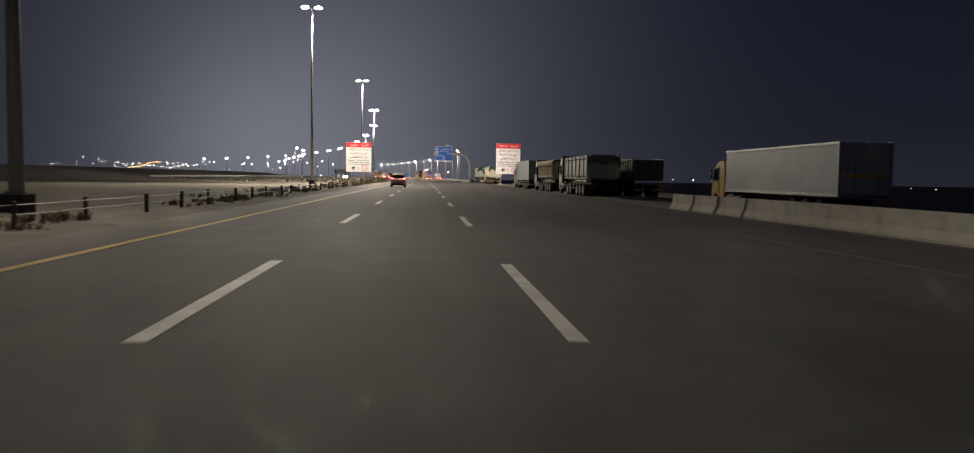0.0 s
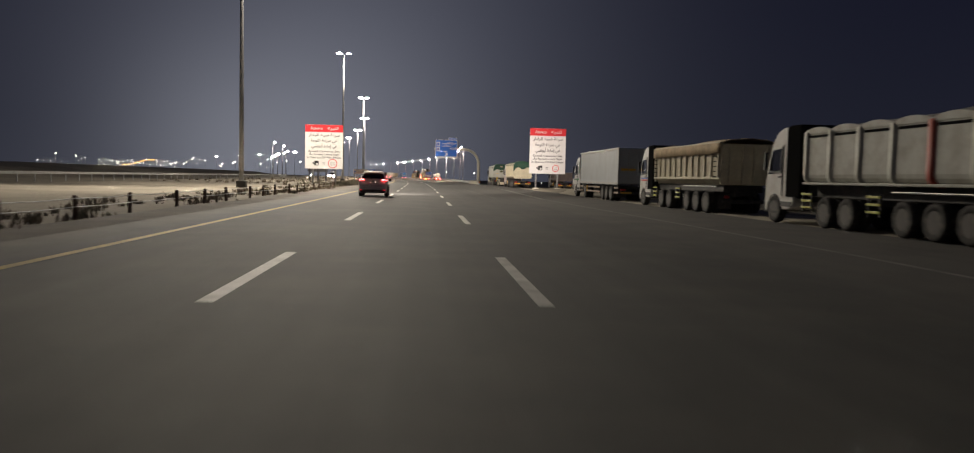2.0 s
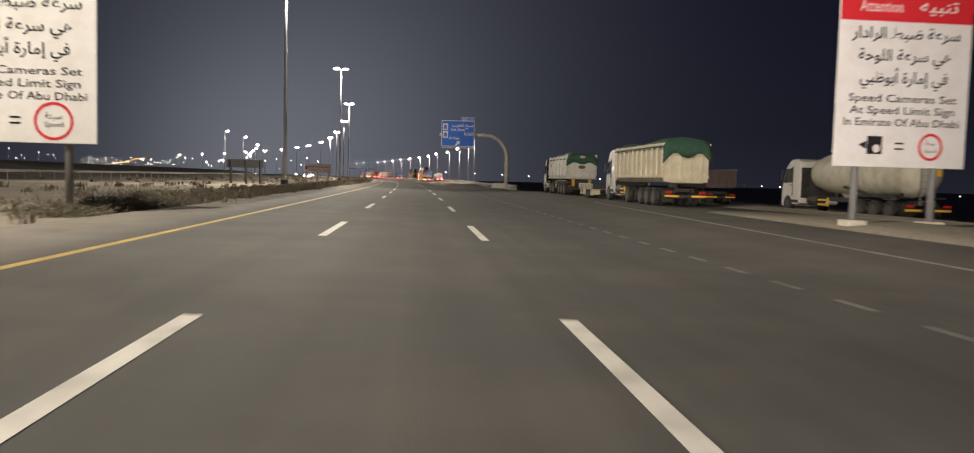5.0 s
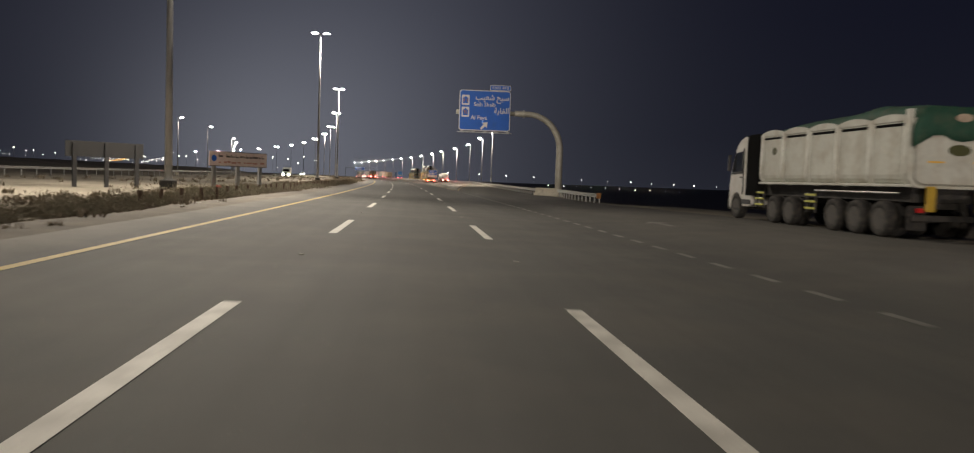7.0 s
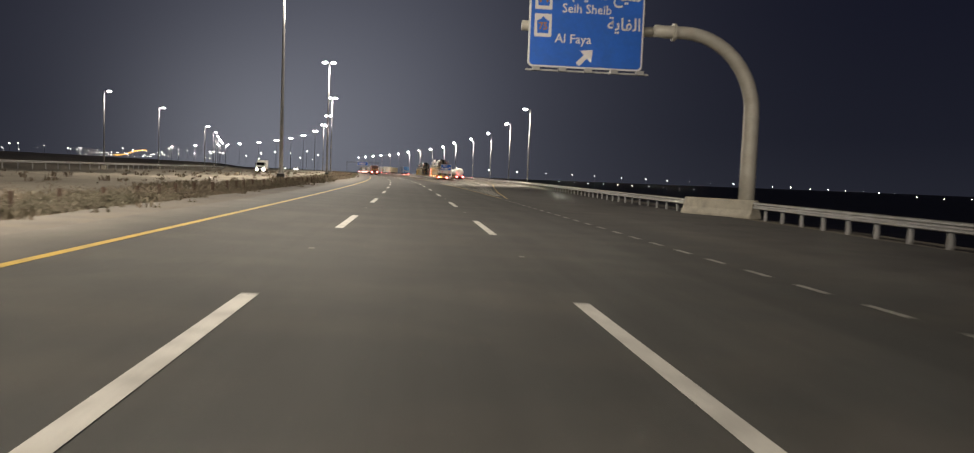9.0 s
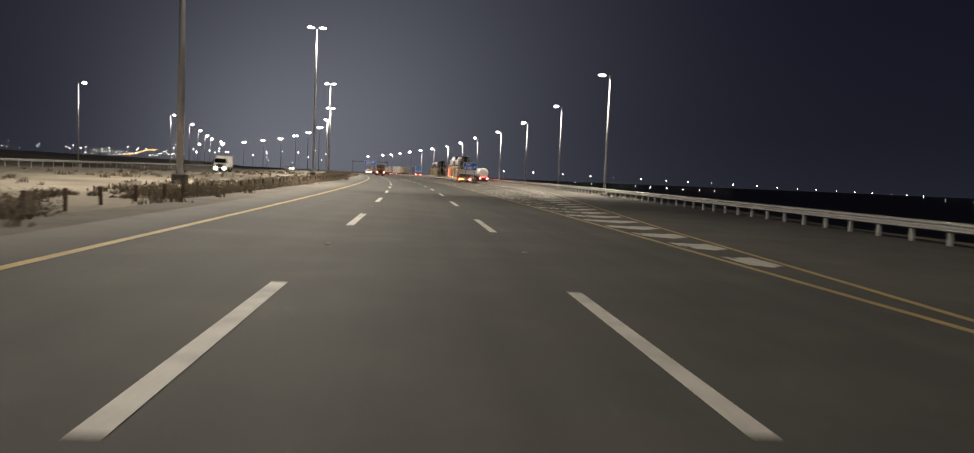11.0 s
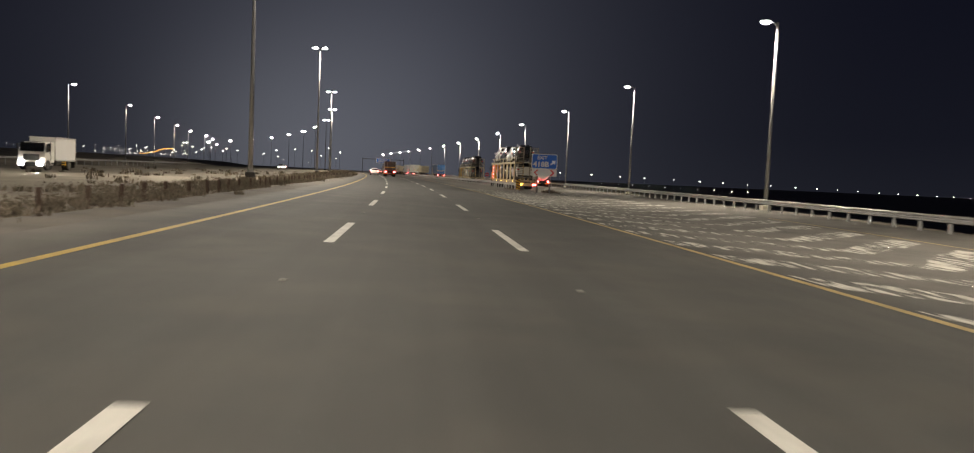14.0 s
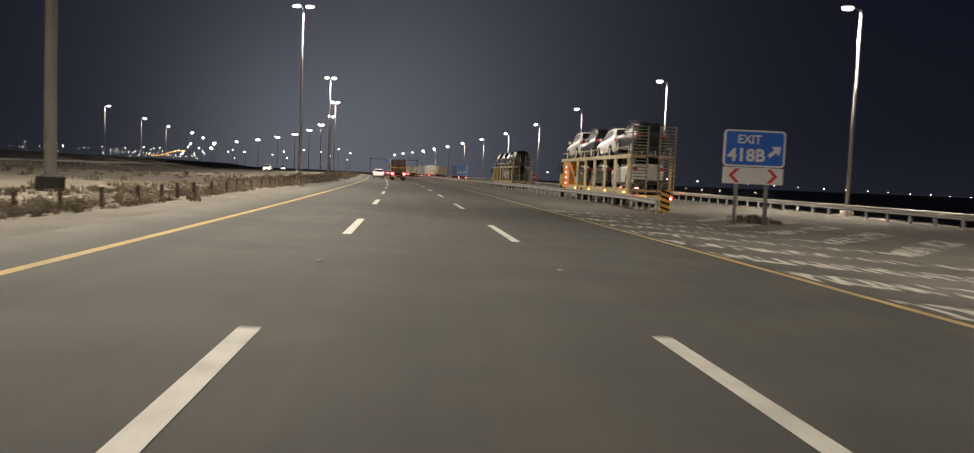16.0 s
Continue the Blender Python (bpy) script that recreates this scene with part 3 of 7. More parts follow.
def stripe_mesh(name, y0, y1, off0, off1, width, material, step=3.0, thick=0.006):
    """A painted line along the road, off0 to off1 from its middle."""
    n = max(1, int((y1 - y0) / step))
    bm = bmesh.new()
    rows = []
    for i in range(n + 1):
        t = i / n
        y, off = y0 + t * (y1 - y0), off0 + t * (off1 - off0)
        rows.append([bm.verts.new(road_at(y, off + s * width / 2, thick)) for s in (-1, 1)])
    for a, b in zip(rows, rows[1:]):
        bm.faces.new((a[0], a[1], b[1], b[0]))
    return finish(name, bm, material)


def painted(name, mesh, label):
    ob = new(name, mesh)
    ob.parent = road
    ob["label"] = label
    return ob


PERIOD, DASH = 15.382, 5.4
for side, first in ((-1.84, 12.46), (1.84, 12.77)):
    for k in range(-3, 60):
        far = first + PERIOD * k
        at = side if side < 0 else lerp_rows([(240, 1.84), (262, 1.76), (290, 1.76), (303, 1.84)], far)
        painted("lane_dash", stripe_mesh("lane_dash", far - (6.1 if k == 0 else DASH), far, at, at, 0.19, WHITE_PAINT, 2.6), "white painted lane dash")
        if 140 < far < 560:
            p = road_at(far + (PERIOD - DASH) / 2, side, 0.0)
            part("road_stud", boxes((-0.045, 0.045, -0.05, 0.05, 0, 0.014), bevel=0.005), MID_PAINT, road, at=pose(p.x, p.y, p.z))
painted("edge_line_yellow", stripe_mesh("edge_line_yellow", -60, 900, -5.0, -5.0, 0.17, YELLOW_PAINT), "solid yellow edge line")
EDGE = [(-60, 9.7), (60, 9.3), (100, 8.95), (140, 10.2), (158, 10.8)]
# dark stretches take the fainter paint, so missing light is put into the colour
for (ya, oa), (yb, ob_) in zip(EDGE, EDGE[1:]):
    painted("edge_line_white", stripe_mesh("edge_line_white", ya, yb, oa, ob_, 0.15, MID_PAINT if 85 < ya < 160 else FAINT_PAINT), "worn dusty white edge line, unlit stretches coloured fainter")
# exit dashes up to 195 m get the dark of their stretch from faint paint
for k in range(-59, 22):
    y = 213.1 + 1.86 * k
    painted("exit_dash", stripe_mesh("exit_dash", y - 0.46, y + 0.46, 5.82, 5.82, 0.14, MID_PAINT if y > 195 else FAINT_PAINT, 1.0), "short white exit lane dash")
painted("gore_line_yellow", stripe_mesh("gore_line_yellow", 256, 900, 6.0, 6.0, 0.17, YELLOW_WORN), "solid yellow edge line")
GORE = [(256, 6.4), (275, 8.1), (299, 10.85), (311, 12.4), (330, 15.0), (352, 17.2)]
for (ya, oa), (yb, ob_) in zip(GORE, GORE[1:]):
    painted("gore_line_yellow", stripe_mesh("gore_line_yellow", ya, yb, oa, ob_, 0.15, YELLOW_WORN), "worn yellow gore line")
# chevrons between the two gore lines, their points towards the traffic, scraped thin by wheels
rnd = random.Random(4)
for k in range(-2, 37):
    tip = 270.1 + 3.335 * k
    left, right = 6.22, min(lerp_rows(GORE, tip + 1.2), 17.0) - 0.2
    if right - left < 0.4:
        continue
    mid = (left + right) / 2
    worn = lerp_rows([(276, 0.0), (285, 0.5), (301, 0.5), (314, 1.0)], tip)
    bm = bmesh.new()
    uv_layer = bm.loops.layers.uv.new("wear")
    n = 2 * max(4, int((right - left) / 0.5))
    rows = []
    for i in range(n + 1):
        f = i / n
        off = left + f * (right - left)
        near = tip + 0.98 * abs(off - mid) * (1.0 if f > 0.5 else 0.95) + rnd.uniform(-0.05, 0.05)
        wid = (1.1 + 0.45 * min(1.0, abs(f - 0.5) * 4)) * rnd.uniform(0.94, 1.05)
        if tip < 284:
            wid = max(0.5, 1.75 - 0.8 * abs(off - mid)) * rnd.uniform(0.95, 1.04)
        rows.append([(bm.verts.new(road_at(near + e * wid, off, 0.007)), (f, worn)) for e in (0, 1)])
    for a, b in zip(rows, rows[1:]):
        quad = (a[0], a[1], b[1], b[0])
        face = bm.faces.new([q[0] for q in quad])
        for loop, q in zip(face.loops, quad):
            loop[uv_layer].uv = q[1]
    painted("gore_chevron", finish("gore_chevron", bm, GORE_PAINT), "worn white gore chevron")
# the arrow on the exit lane
bm = bmesh.new()
for pts in (((-0.12, 0), (0.12, 0), (0.12, 1.7), (-0.12, 1.7)), ((-0.45, 1.7), (0.45, 1.7), (0, 2.7))):
    bm.faces.new([bm.verts.new(road_at(183 + b, 8.6 + a, 0.006)) for a, b in pts])
painted("lane_arrow", finish("lane_arrow", bm, FAINT_PAINT), "white painted lane arrow")


# ------------------------------------------------------------------ barriers
def follow(rows, step):
    """Places and headings every step metres along a line of (x, y)."""
    out, carry = [], 0.0
    for (xa, ya), (xb, yb) in zip(rows, rows[1:]):
        d = math.hypot(xb - xa, yb - ya)
        s = carry
        while s < d:
            out.append((xa + (xb - xa) * s / d, ya + (yb - ya) * s / d, math.atan2(-(xb - xa), yb - ya)))
            s += step
        carry = s - d
    return out


W_SHAPE = [(0.0, 0.0), (0.05, 0.03), (0.05, 0.09), (0.0, 0.13), (0.0, 0.18), (0.05, 0.22), (0.05, 0.28), (0.0, 0.31)]


def rail_thing(name, rows, base, label, side=-1, post_step=2.0, top=0.75, stop=900):
    """A steel crash rail on posts; side: the way its face looks."""
    rail = thing(name, pose(rows[0][0], rows[0][1], base), label, "guard rail")
    ox, oy = rows[0]
    bm = bmesh.new()
    rings = []
    for i, (x, y) in enumerate(rows):
        a, b = rows[max(0, i - 1)], rows[min(len(rows) - 1, i + 1)]
        d = Vector((b[0] - a[0], b[1] - a[1], 0)).normalized()
        nrm = Vector((d.y, -d.x, 0)) * side
        rings.append([bm.verts.new(Vector((x - ox, y - oy, top - 0.31 + h)) + nrm * q) for q, h in W_SHAPE] + [bm.verts.new(Vector((x - ox, y - oy, top - 0.31 + h)) - nrm * 0.012) for q, h in reversed(W_SHAPE)])
    for a, b in zip(rings, rings[1:]):
        for k in range(len(a)):
            bm.faces.new((a[k], a[(k + 1) % len(a)], b[(k + 1) % len(a)], b[k]))
    bm.faces.new(rings[0])
    bm.faces.new(rings[-1][::-1])
    part("rail", bm, GALV, rail)
    post = finish("post", boxes((-0.05, 0.05, -0.075, 0.075, -0.4, top - 0.03), bevel=0.01), GALV)
    n = 0
    for x, y, h in follow(rows, post_step):
        if y < stop and n < 300:
            part("post", post, None, rail, at=Matrix.Translation((x - ox, y - oy, 0)) @ Matrix.Rotation(h, 4, "Z") @ Matrix.Translation((0.08 * -side, 0, 0)))
            n += 1
    return rail


def smooth_rows(rows, step=4.0):
    ys = np.arange(rows[0][1], rows[-1][1] + 0.1, step)
    return [(float(np.interp(y, [r[1] for r in rows], [r[0] for r in rows])), float(y)) for y in ys]


near_rail = rail_thing("guard_rail", smooth_rows([(13.5, 214.4), (14.0, 226), (14.85, 240.0)], 3.0), -0.1, "galvanised steel guard rail with an orange end terminal", post_step=1.9)
end = boxes((-0.16, 0.16, -0.25, 0.1, 0.38, 0.8), bevel=0.06)
part("end_terminal", end, ORANGE, near_rail, "orange padded end terminal")
EXIT_RAIL = [(13.4, 243.5), (13.7, 262), (14.4, 285), (15.2, 310), (15.4, 335), (15.4, 368), (14.6, 400), (12.4, 440), (8.6, 482), (5.0, 522), (0.6, 560), (-6.0, 600), (-16, 650), (-40, 745)]
rail_thing("guard_rail", smooth_rows(EXIT_RAIL, 4.0), -0.15, "long galvanised steel guard rail along the exit ramp", post_step=2.0)
nose = [(2.1, 397.5)] + [tuple(road_at(y, o).xy) for y, o in ((404, 12.75), (412, 12.7), (424, 12.7), (440, 12.5), (457, 12.1), (480, 11.8), (510, 11.5), (550, 11.2), (600, 11))]
rail_thing("guard_rail", smooth_rows(nose, 4.0), -0.13, "galvanised guard rail at the nose of the exit", post_step=2.0)

# concrete block round the gantry foot
blk = thing("concrete_barrier", pose(14.25, 241.3, -0.15, 0, 0, 24), "pale concrete barrier block at the gantry foot", "barrier")
bm = prism(bmesh.new(), [(-0.4, 0), (0.4, 0), (0.4, 0.12), (0.22, 0.38), (0.15, 0.86), (-0.15, 0.86), (-0.22, 0.38), (-0.4, 0.12)], -2.3, 2.3, "y")
bmesh.ops.bevel(bm, geom=list(bm.edges), offset=0.02, segments=1, affect="EDGES")
part("block", bm, CONCRETE, blk)

# jersey barrier beside the slip road at the start
jersey = thing("jersey_barrier", pose(0, 0, -0.17), "row of pale grey concrete jersey barrier segments", "barrier")
seg_mesh = None
for k in range(14):
    y = 41.4 - 3.05 * k
    bm = prism(bmesh.new(), [(-0.3, 0), (0.3, 0), (0.3, 0.1), (0.15, 0.34), (0.09, 0.84), (-0.09, 0.84), (-0.15, 0.34), (-0.3, 0.1)], -1.51, 1.51, "y")
    seg_mesh = seg_mesh or finish("barrier_segment", bm, CONCRETE)
    off = 14.15 + 0.25 * math.sin(k * 0.4)
    part("barrier_segment", seg_mesh, None, jersey, at=pose(centre(y) + off, y - 1.5, 0.0, 0, 0, 0.6 * math.cos(k * 1.7)))

# left side: low cable fence on stakes beside the shoulder
fence = thing("cable_fence", pose(0, 0, 0), "low fence of brown stakes with sagging cables", "fence")
stake = finish("stake", boxes((-0.05, 0.05, -0.05, 0.05, -0.3, 0.64), bevel=0.012), WOOD_POST)
for y in [-10 + 4.0 * k for k in range(36)] + [185 + 2.5 * k for k in range(160)]:
    k = y / 4.0
    off = (-8.6 if y < 130 else -9.1) + 0.12 * math.sin(k * 2.1)
    p = road_at(y, off)
    part("stake", stake, None, fence, at=pose(p.x, p.y, 0.08 if y < 130 else 0.0, 2 * math.sin(k * 3.3), 3 * math.sin(k * 1.9), k * 7))
for h in (0.34, 0.56):
    pts = [road_at(-10 + 4.0 * k + 2.0 * j, -8.6) + Vector((0, 0, h - fall(-8.6) + 0.08 - 0.02 * j)) for k in range(34) for j in (0, 1)]
    part("cable", tube(bmesh.new(), pts, 0.014, 5), GALV, fence)

# guard rail across the sand on the far side
far_rail = [(-40, 120), (-43, 200), (-46, 270), (-51, 337), (-57, 382), (-73, 486), (-93, 570), (-118, 680)]
rail_thing("guard_rail", smooth_rows(far_rail, 8.0), 0.15, "distant pale guard rail across the sand", side=1, post_step=4.0, top=0.95)


# ------------------------------------------------------------------ street lamps
def luminaire(parent, x0, x1, z, w=0.34):
    """A flat lamp head with its lens under it."""
    head = part("luminaire", boxes((min(x0, x1), max(x0, x1), -w / 2, w / 2, z, z + 0.12), bevel=0.03), POLE, parent)
    bm = bmesh.new()
    bmesh.ops.create_uvsphere(bm, u_segments=12, v_segments=8, radius=1)
    bmesh.ops.transform(bm, matrix=Matrix.Translation(((x0 + x1) / 2, 0, z - 0.02)) @ Matrix.Diagonal((abs(x1 - x0) * 0.5, w * 0.55, 0.2 if w > 0.32 else 0.15, 1)), verts=bm.verts)
    part("lens", bm, LED, head, "bright white lit lens", smooth=True)


def median_lamp(m):
    """Tall double-headed mast."""
    post = thing("street_lamp", m, "tall grey double-headed street lamp with lit white lenses", "street lamp", "median lamps")
    part("pole", tube(bmesh.new(), [(0, 0, 0.3), (0, 0, 9), (0, 0, 18), (0, 0, 26.3)], [0.24, 0.2, 0.16, 0.11], 14), POLE, post, smooth=True)
    part("footing", boxes((-0.42, 0.42, -0.42, 0.42, -0.3, 0.55), bevel=0.05), DARKBASE, post, "dark concrete footing")
    part("flange", tube(bmesh.new(), [(0, 0, 0.5), (0, 0, 0.62)], 0.36, 12), POLE, post)
    for s in (-1, 1):
        part("arm", tube(bmesh.new(), [(0, 0, 26.0), (s * 0.5, 0, 26.3), (s * 0.95, 0, 26.4)], 0.05, 8), POLE, post)
        luminaire(post, s * 0.4, s * 1.6, 26.38)
    return post


def side_lamp(m, side=-1, label="grey single-arm street lamp with a lit white lens", group="ramp lamps"):
    post = thing("street_lamp", m, label, "street lamp", group)
    part("pole", tube(bmesh.new(), [(0, 0, 0.2), (0, 0, 6), (0, 0, 12.6)], [0.13, 0.1, 0.07], 12), POLE, post, smooth=True)
    part("footing", boxes((-0.3, 0.3, -0.3, 0.3, -0.5, 0.35), bevel=0.04), CONCRETE, post, "pale concrete footing")
    part("arm", tube(bmesh.new(), [(0, 0, 12.4), (side * 0.35, 0, 12.6), (side * 0.8, 0, 12.66)], 0.04, 8), POLE, post)
    luminaire(post, side * 0.5, side * 1.2, 12.62, 0.3)
    return post


LEAN = {(120, -1): -0.1, (120, 1): 0.32, (209, -1): -0.15, (209, 1): -0.15, (300.85, -1): -0.15}
DIM = {(27, 1): 0.01, (27, -1): 0.14, (120, -1): 0.8, (120, 1): 0.58, (209, -1): 1.0, (209, 1): 0.68, (300.85, -1): 0.66, (300.85, 1): 1.0}
SPREAD = {(120, 1): 138}
MEDIAN_Y = [-64, 27, 120, 209, 300.85, 391.5, 482.8, 577, 655, 734, 810, 878, 950, 1030, 1113, 1200, 1290, 1380]
first = None
for y in MEDIAN_Y:
    off = lerp_rows([(-64, -12.6), (27, -13.0), (120, -16.6), (209, -15.4), (300, -15.2), (391.5, -15.0), (482, -15.6), (577, -16.0)], y) - (2.1 * ((y - 650) / 100) ** 2 if y > 650 else 0)
    m = pose(centre(y) + off, y, 0.1, 0, 0, -math.degrees(math.atan(slope(y))))
    first = copy_thing(first, m) if first else median_lamp(m)
    if 0 < y < 700:
        p = m.translation
        # street optics throw their light up and down the road
        for s in (-1, 1):
            lamp_light((p.x + 1.2, p.y + 0.1 * s, 26.1), MEDIAN_WATTS * DIM.get((y, s), 0.92), 0.7, SPREAD.get((y, s), 118), colour=LAMP_WHITE, aim=(LEAN.get((y, s), 0.14), 1.05 * s, -1), blend=1.0)
        lamp_light((p.x + 1.2, p.y, 26.0), MEDIAN_WATTS * (0.03 if y < 100 else 0.2 if y < 200 else 0.3), 0.7, 124, colour=LAMP_WHITE, aim=(0.12 if y < 200 else -0.05, 0, -1), blend=1.0)
first = None
RAMP_LAMPS = [(16.2, 330.5), (17.0, 367.8), (16.2, 407), (13.8, 444.6), (9.8, 482.4), (6.5, 522.4)] + [(float(road_at(y, 31 - (y - 560) * 0.004).x), y) for y in range(560, 900, 38)]
for i, (x, y) in enumerate(RAMP_LAMPS):
    m = pose(x, y, -0.2, 0, 0, -math.degrees(math.atan(slope(y))))
    first = copy_thing(first, m) if first else side_lamp(m)
    if i < 9:
        lamp_light((x - 1.0, y, 12.3), RIGHT_WATTS, 0.3, 146, colour=LAMP_WHITE)
first = None
FAR_SIDE = [(-53.6, 337.5), (-56, 371), (-66.7, 443), (-75.7, 485.8), (-86, 528), (-96, 570), (-106, 612), (-114, 655), (-127, 705), (-158, 812), (-199, 930), (-250, 1060)]
for i, (x, y) in enumerate(FAR_SIDE):
    m = pose(x, y, 0.25)
    first = copy_thing(first, m) if first else side_lamp(m, 1, "grey single-arm street lamp beyond the sand, lit white", "far side lamps")
    if i < 7:
        lamp_light((x + 1.0, y, 12.6), LEFT_WATTS, 0.3, 146, colour=LAMP_WHITE)


# far lamps, too many to count: thin poles with small lit heads
def far_lamps(name, places, height, head, label, material):
    poles, lens = bmesh.new(), bmesh.new()
    for x, y, z in places:
        r = 0.12
        box(poles, x - r, x + r, y - r, y + r, min(z - 2, -14.0), z + height)
        h = head
        tips = [lens.verts.new((x + a, y + b, z + height + c)) for a, b, c in ((h, 0, 0), (0, h, 0), (-h, 0, 0), (0, -h, 0), (0, 0, h * 0.8), (0, 0, -h * 0.8))]
        for a, b in ((0, 1), (1, 2), (2, 3), (3, 0)):
            lens.faces.new((tips[a], tips[b], tips[4]))
            lens.faces.new((tips[b], tips[a], tips[5]))
    t = thing(name, pose(0, 0, 0), label, "street lamps", "", "stuff")
    part("poles", poles, POLE, t)
    part("lenses", lens, material, t, "small bright lit lenses")


rnd = random.Random(11)
east = [(1082 - 51.5 * k + rnd.uniform(-3, 3), 1927 - 20.9 * k, -12.5 + 0.75 * k) for k in range(21)]
for k in range(10):
    a = radians(9.8 + 1.06 * k)
    east.append((1980 * math.sin(a) + rnd.uniform(-4, 4), 204 + 1980 * math.cos(a), -15.5 - 0.7 * k))
for k in range(7):
    a = radians(33.4 + 1.5 * k)
    east.append((2150 * math.sin(a), 204 + 2150 * math.cos(a), -21 + rnd.uniform(-3, 3)))
far_lamps("far_street_lamps", east, 8.5, 1.05, "rows of distant street lamps beyond the dark plain", LED_DIM)
west = []
for k in range(13):
    d = 700 + 110 * k
    west.append((-300 - 0.25 * (d - 700) + rnd.uniform(-12, 12), d, 2))
for k in range(40):
    d = 450 + rnd.uniform(0, 1500)
    west.append((-240 - rnd.uniform(0, 900) - (d - 450) * 0.2, d, 2 + rnd.uniform(0, 3)))
for k in range(22):
    a = radians(rnd.uniform(5, 24))
    d = rnd.uniform(900, 2200)
    west.append((-math.sin(a) * d - 40, math.cos(a) * d, 1))
far_lamps("far_street_lamps", west, 12, 0.45, "scattered distant street lamps beyond the sand", LED_FAR)
ahead = []
for k in range(60):
    y = 1100 + 22 * k
    ahead.append((centre(min(y, 1700)) + rnd.choice((-75, -40, 34, 60)) + rnd.uniform(-14, 14) - (0.3 * (y - 1100)), y, rnd.uniform(0, 12)))
far_lamps("far_street_lamps", ahead, 12, 0.75, "distant street lamps where the motorway bends away", LED_FAR)
sod = [(-1020 + 4.6 * k, 2830 + 3 * k, 17 + 20 / (1 + math.exp(-(k - 9) * 0.45))) for k in range(19)]
far_lamps("far_street_lamps", sod, 4, 1.9, "orange sodium lamps along a distant ramp", ORANGE_GLOW)


# ------------------------------------------------------------------ signs
def attention_sign(m, label, foot=0.0, ring_size=0.53):
    """Tall red and white notice on two posts; its foot is at the ground, its board 4.25 wide."""
    s = thing("warning_sign", m, label, "road sign", "warning signs")
    z0, z1, w = 2.05, 7.05, 2.13
    for x in (-1.28, 1.28):
        part("post", tube(bmesh.new(), [(x, 0.22, -0.6), (x, 0.22, 6.4)], 0.11, 12), POLE, s, smooth=True)
        part("footing", boxes((x - 0.3, x + 0.3, -0.1, 0.54, -0.5, 0.18 + foot), bevel=0.03), CONCRETE, s)
    board = part("board", boxes((-w, w, -0.03, 0.05, z0, z1), bevel=0.02), SIGN_WHITE, s)
    part("header", boxes((-w + 0.01, w - 0.01, -0.045, -0.026, z1 - 0.82, z1 - 0.01)), SIGN_RED, board, "red header band")
    for h in (2.7, 4.5, 6.3):
        part("brace", boxes((-w + 0.1, w - 0.1, 0.05, 0.12, h - 0.05, h + 0.05)), GALV, s)
    y = -0.036
    lettering("lettering", "Attention", SIGN_WHITE, board, -0.85, z1 - 0.56, 0.34, -0.052, 1.35)
    lettering("lettering", joined("تنبيه"), SIGN_WHITE, board, 1.0, z1 - 0.52, 0.36, -0.052, 1.25, bold=0.012)
    for k, text in enumerate(("سرعة ضبط الرادار", "هي سرعة اللوحة", "في إمارة أبوظبي")):
        lettering("lettering", joined(text), INK, board, 0, 5.74 - 0.63 * k, 0.33, y, (3.5, 3.0, 2.85)[k], bold=0.016)
    for k, text in enumerate(("Speed Cameras Set", "At Speed Limit Sign", "In Emirate Of Abu Dhabi")):
        lettering("lettering", text, INK, board, 0, 3.93 - 0.345 * k, 0.225, y, (3.5, 3.4, 3.75)[k], bold=0.011)
    # camera mark, equals sign, ring
    cam_mark = boxes((-1.08, -0.6, y - 0.004, y, 2.42, 2.94))
    prism(cam_mark, [(-1.1, 2.56), (-1.36, 2.68), (-1.1, 2.8)], y - 0.004, y, "y")
    part("camera_mark", cam_mark, INK, board)
    part("camera_lens", tube(bmesh.new(), [(-0.78, y - 0.006, 2.58), (-0.78, y - 0.011, 2.58)], 0.12, 14), SIGN_WHITE, board)
    part("equals_mark", boxes((-0.18, 0.1, y - 0.004, y, 2.56, 2.61), (-0.18, 0.1, y - 0.004, y, 2.72, 2.77)), INK, board)
    ring = bmesh.new()
    outer, inner = [], []
    for k in range(32):
        a = 2 * math.pi * k / 32
        outer.append(ring.verts.new((0.98 + ring_size * math.cos(a), y - 0.004, 2.66 + ring_size * math.sin(a))))
        inner.append(ring.verts.new((0.98 + (ring_size - 0.08) * math.cos(a), y - 0.004, 2.66 + (ring_size - 0.08) * math.sin(a))))
    for k in range(32):
        ring.faces.new((outer[k], outer[(k + 1) % 32], inner[(k + 1) % 32], inner[k]))
    part("ring_mark", ring, SIGN_RED, board)
    lettering("lettering", joined("سرعة"), INK, board, 0.98, 2.72, ring_size * 0.34, y, ring_size * 0.85)
    lettering("lettering", "Speed", INK, board, 0.98, 2.5, ring_size * 0.28, y, ring_size * 0.95)
    return s


attention_sign(pose(-10.45, 135.3, 0.02), "tall red and white camera notice on posts in sand")
attention_sign(pose(15.4, 135.5, -0.1) @ Matrix.Diagonal((1, 1, 1.06, 1)), "tall red and white camera notice beside parked trucks", 0.3, 0.4)


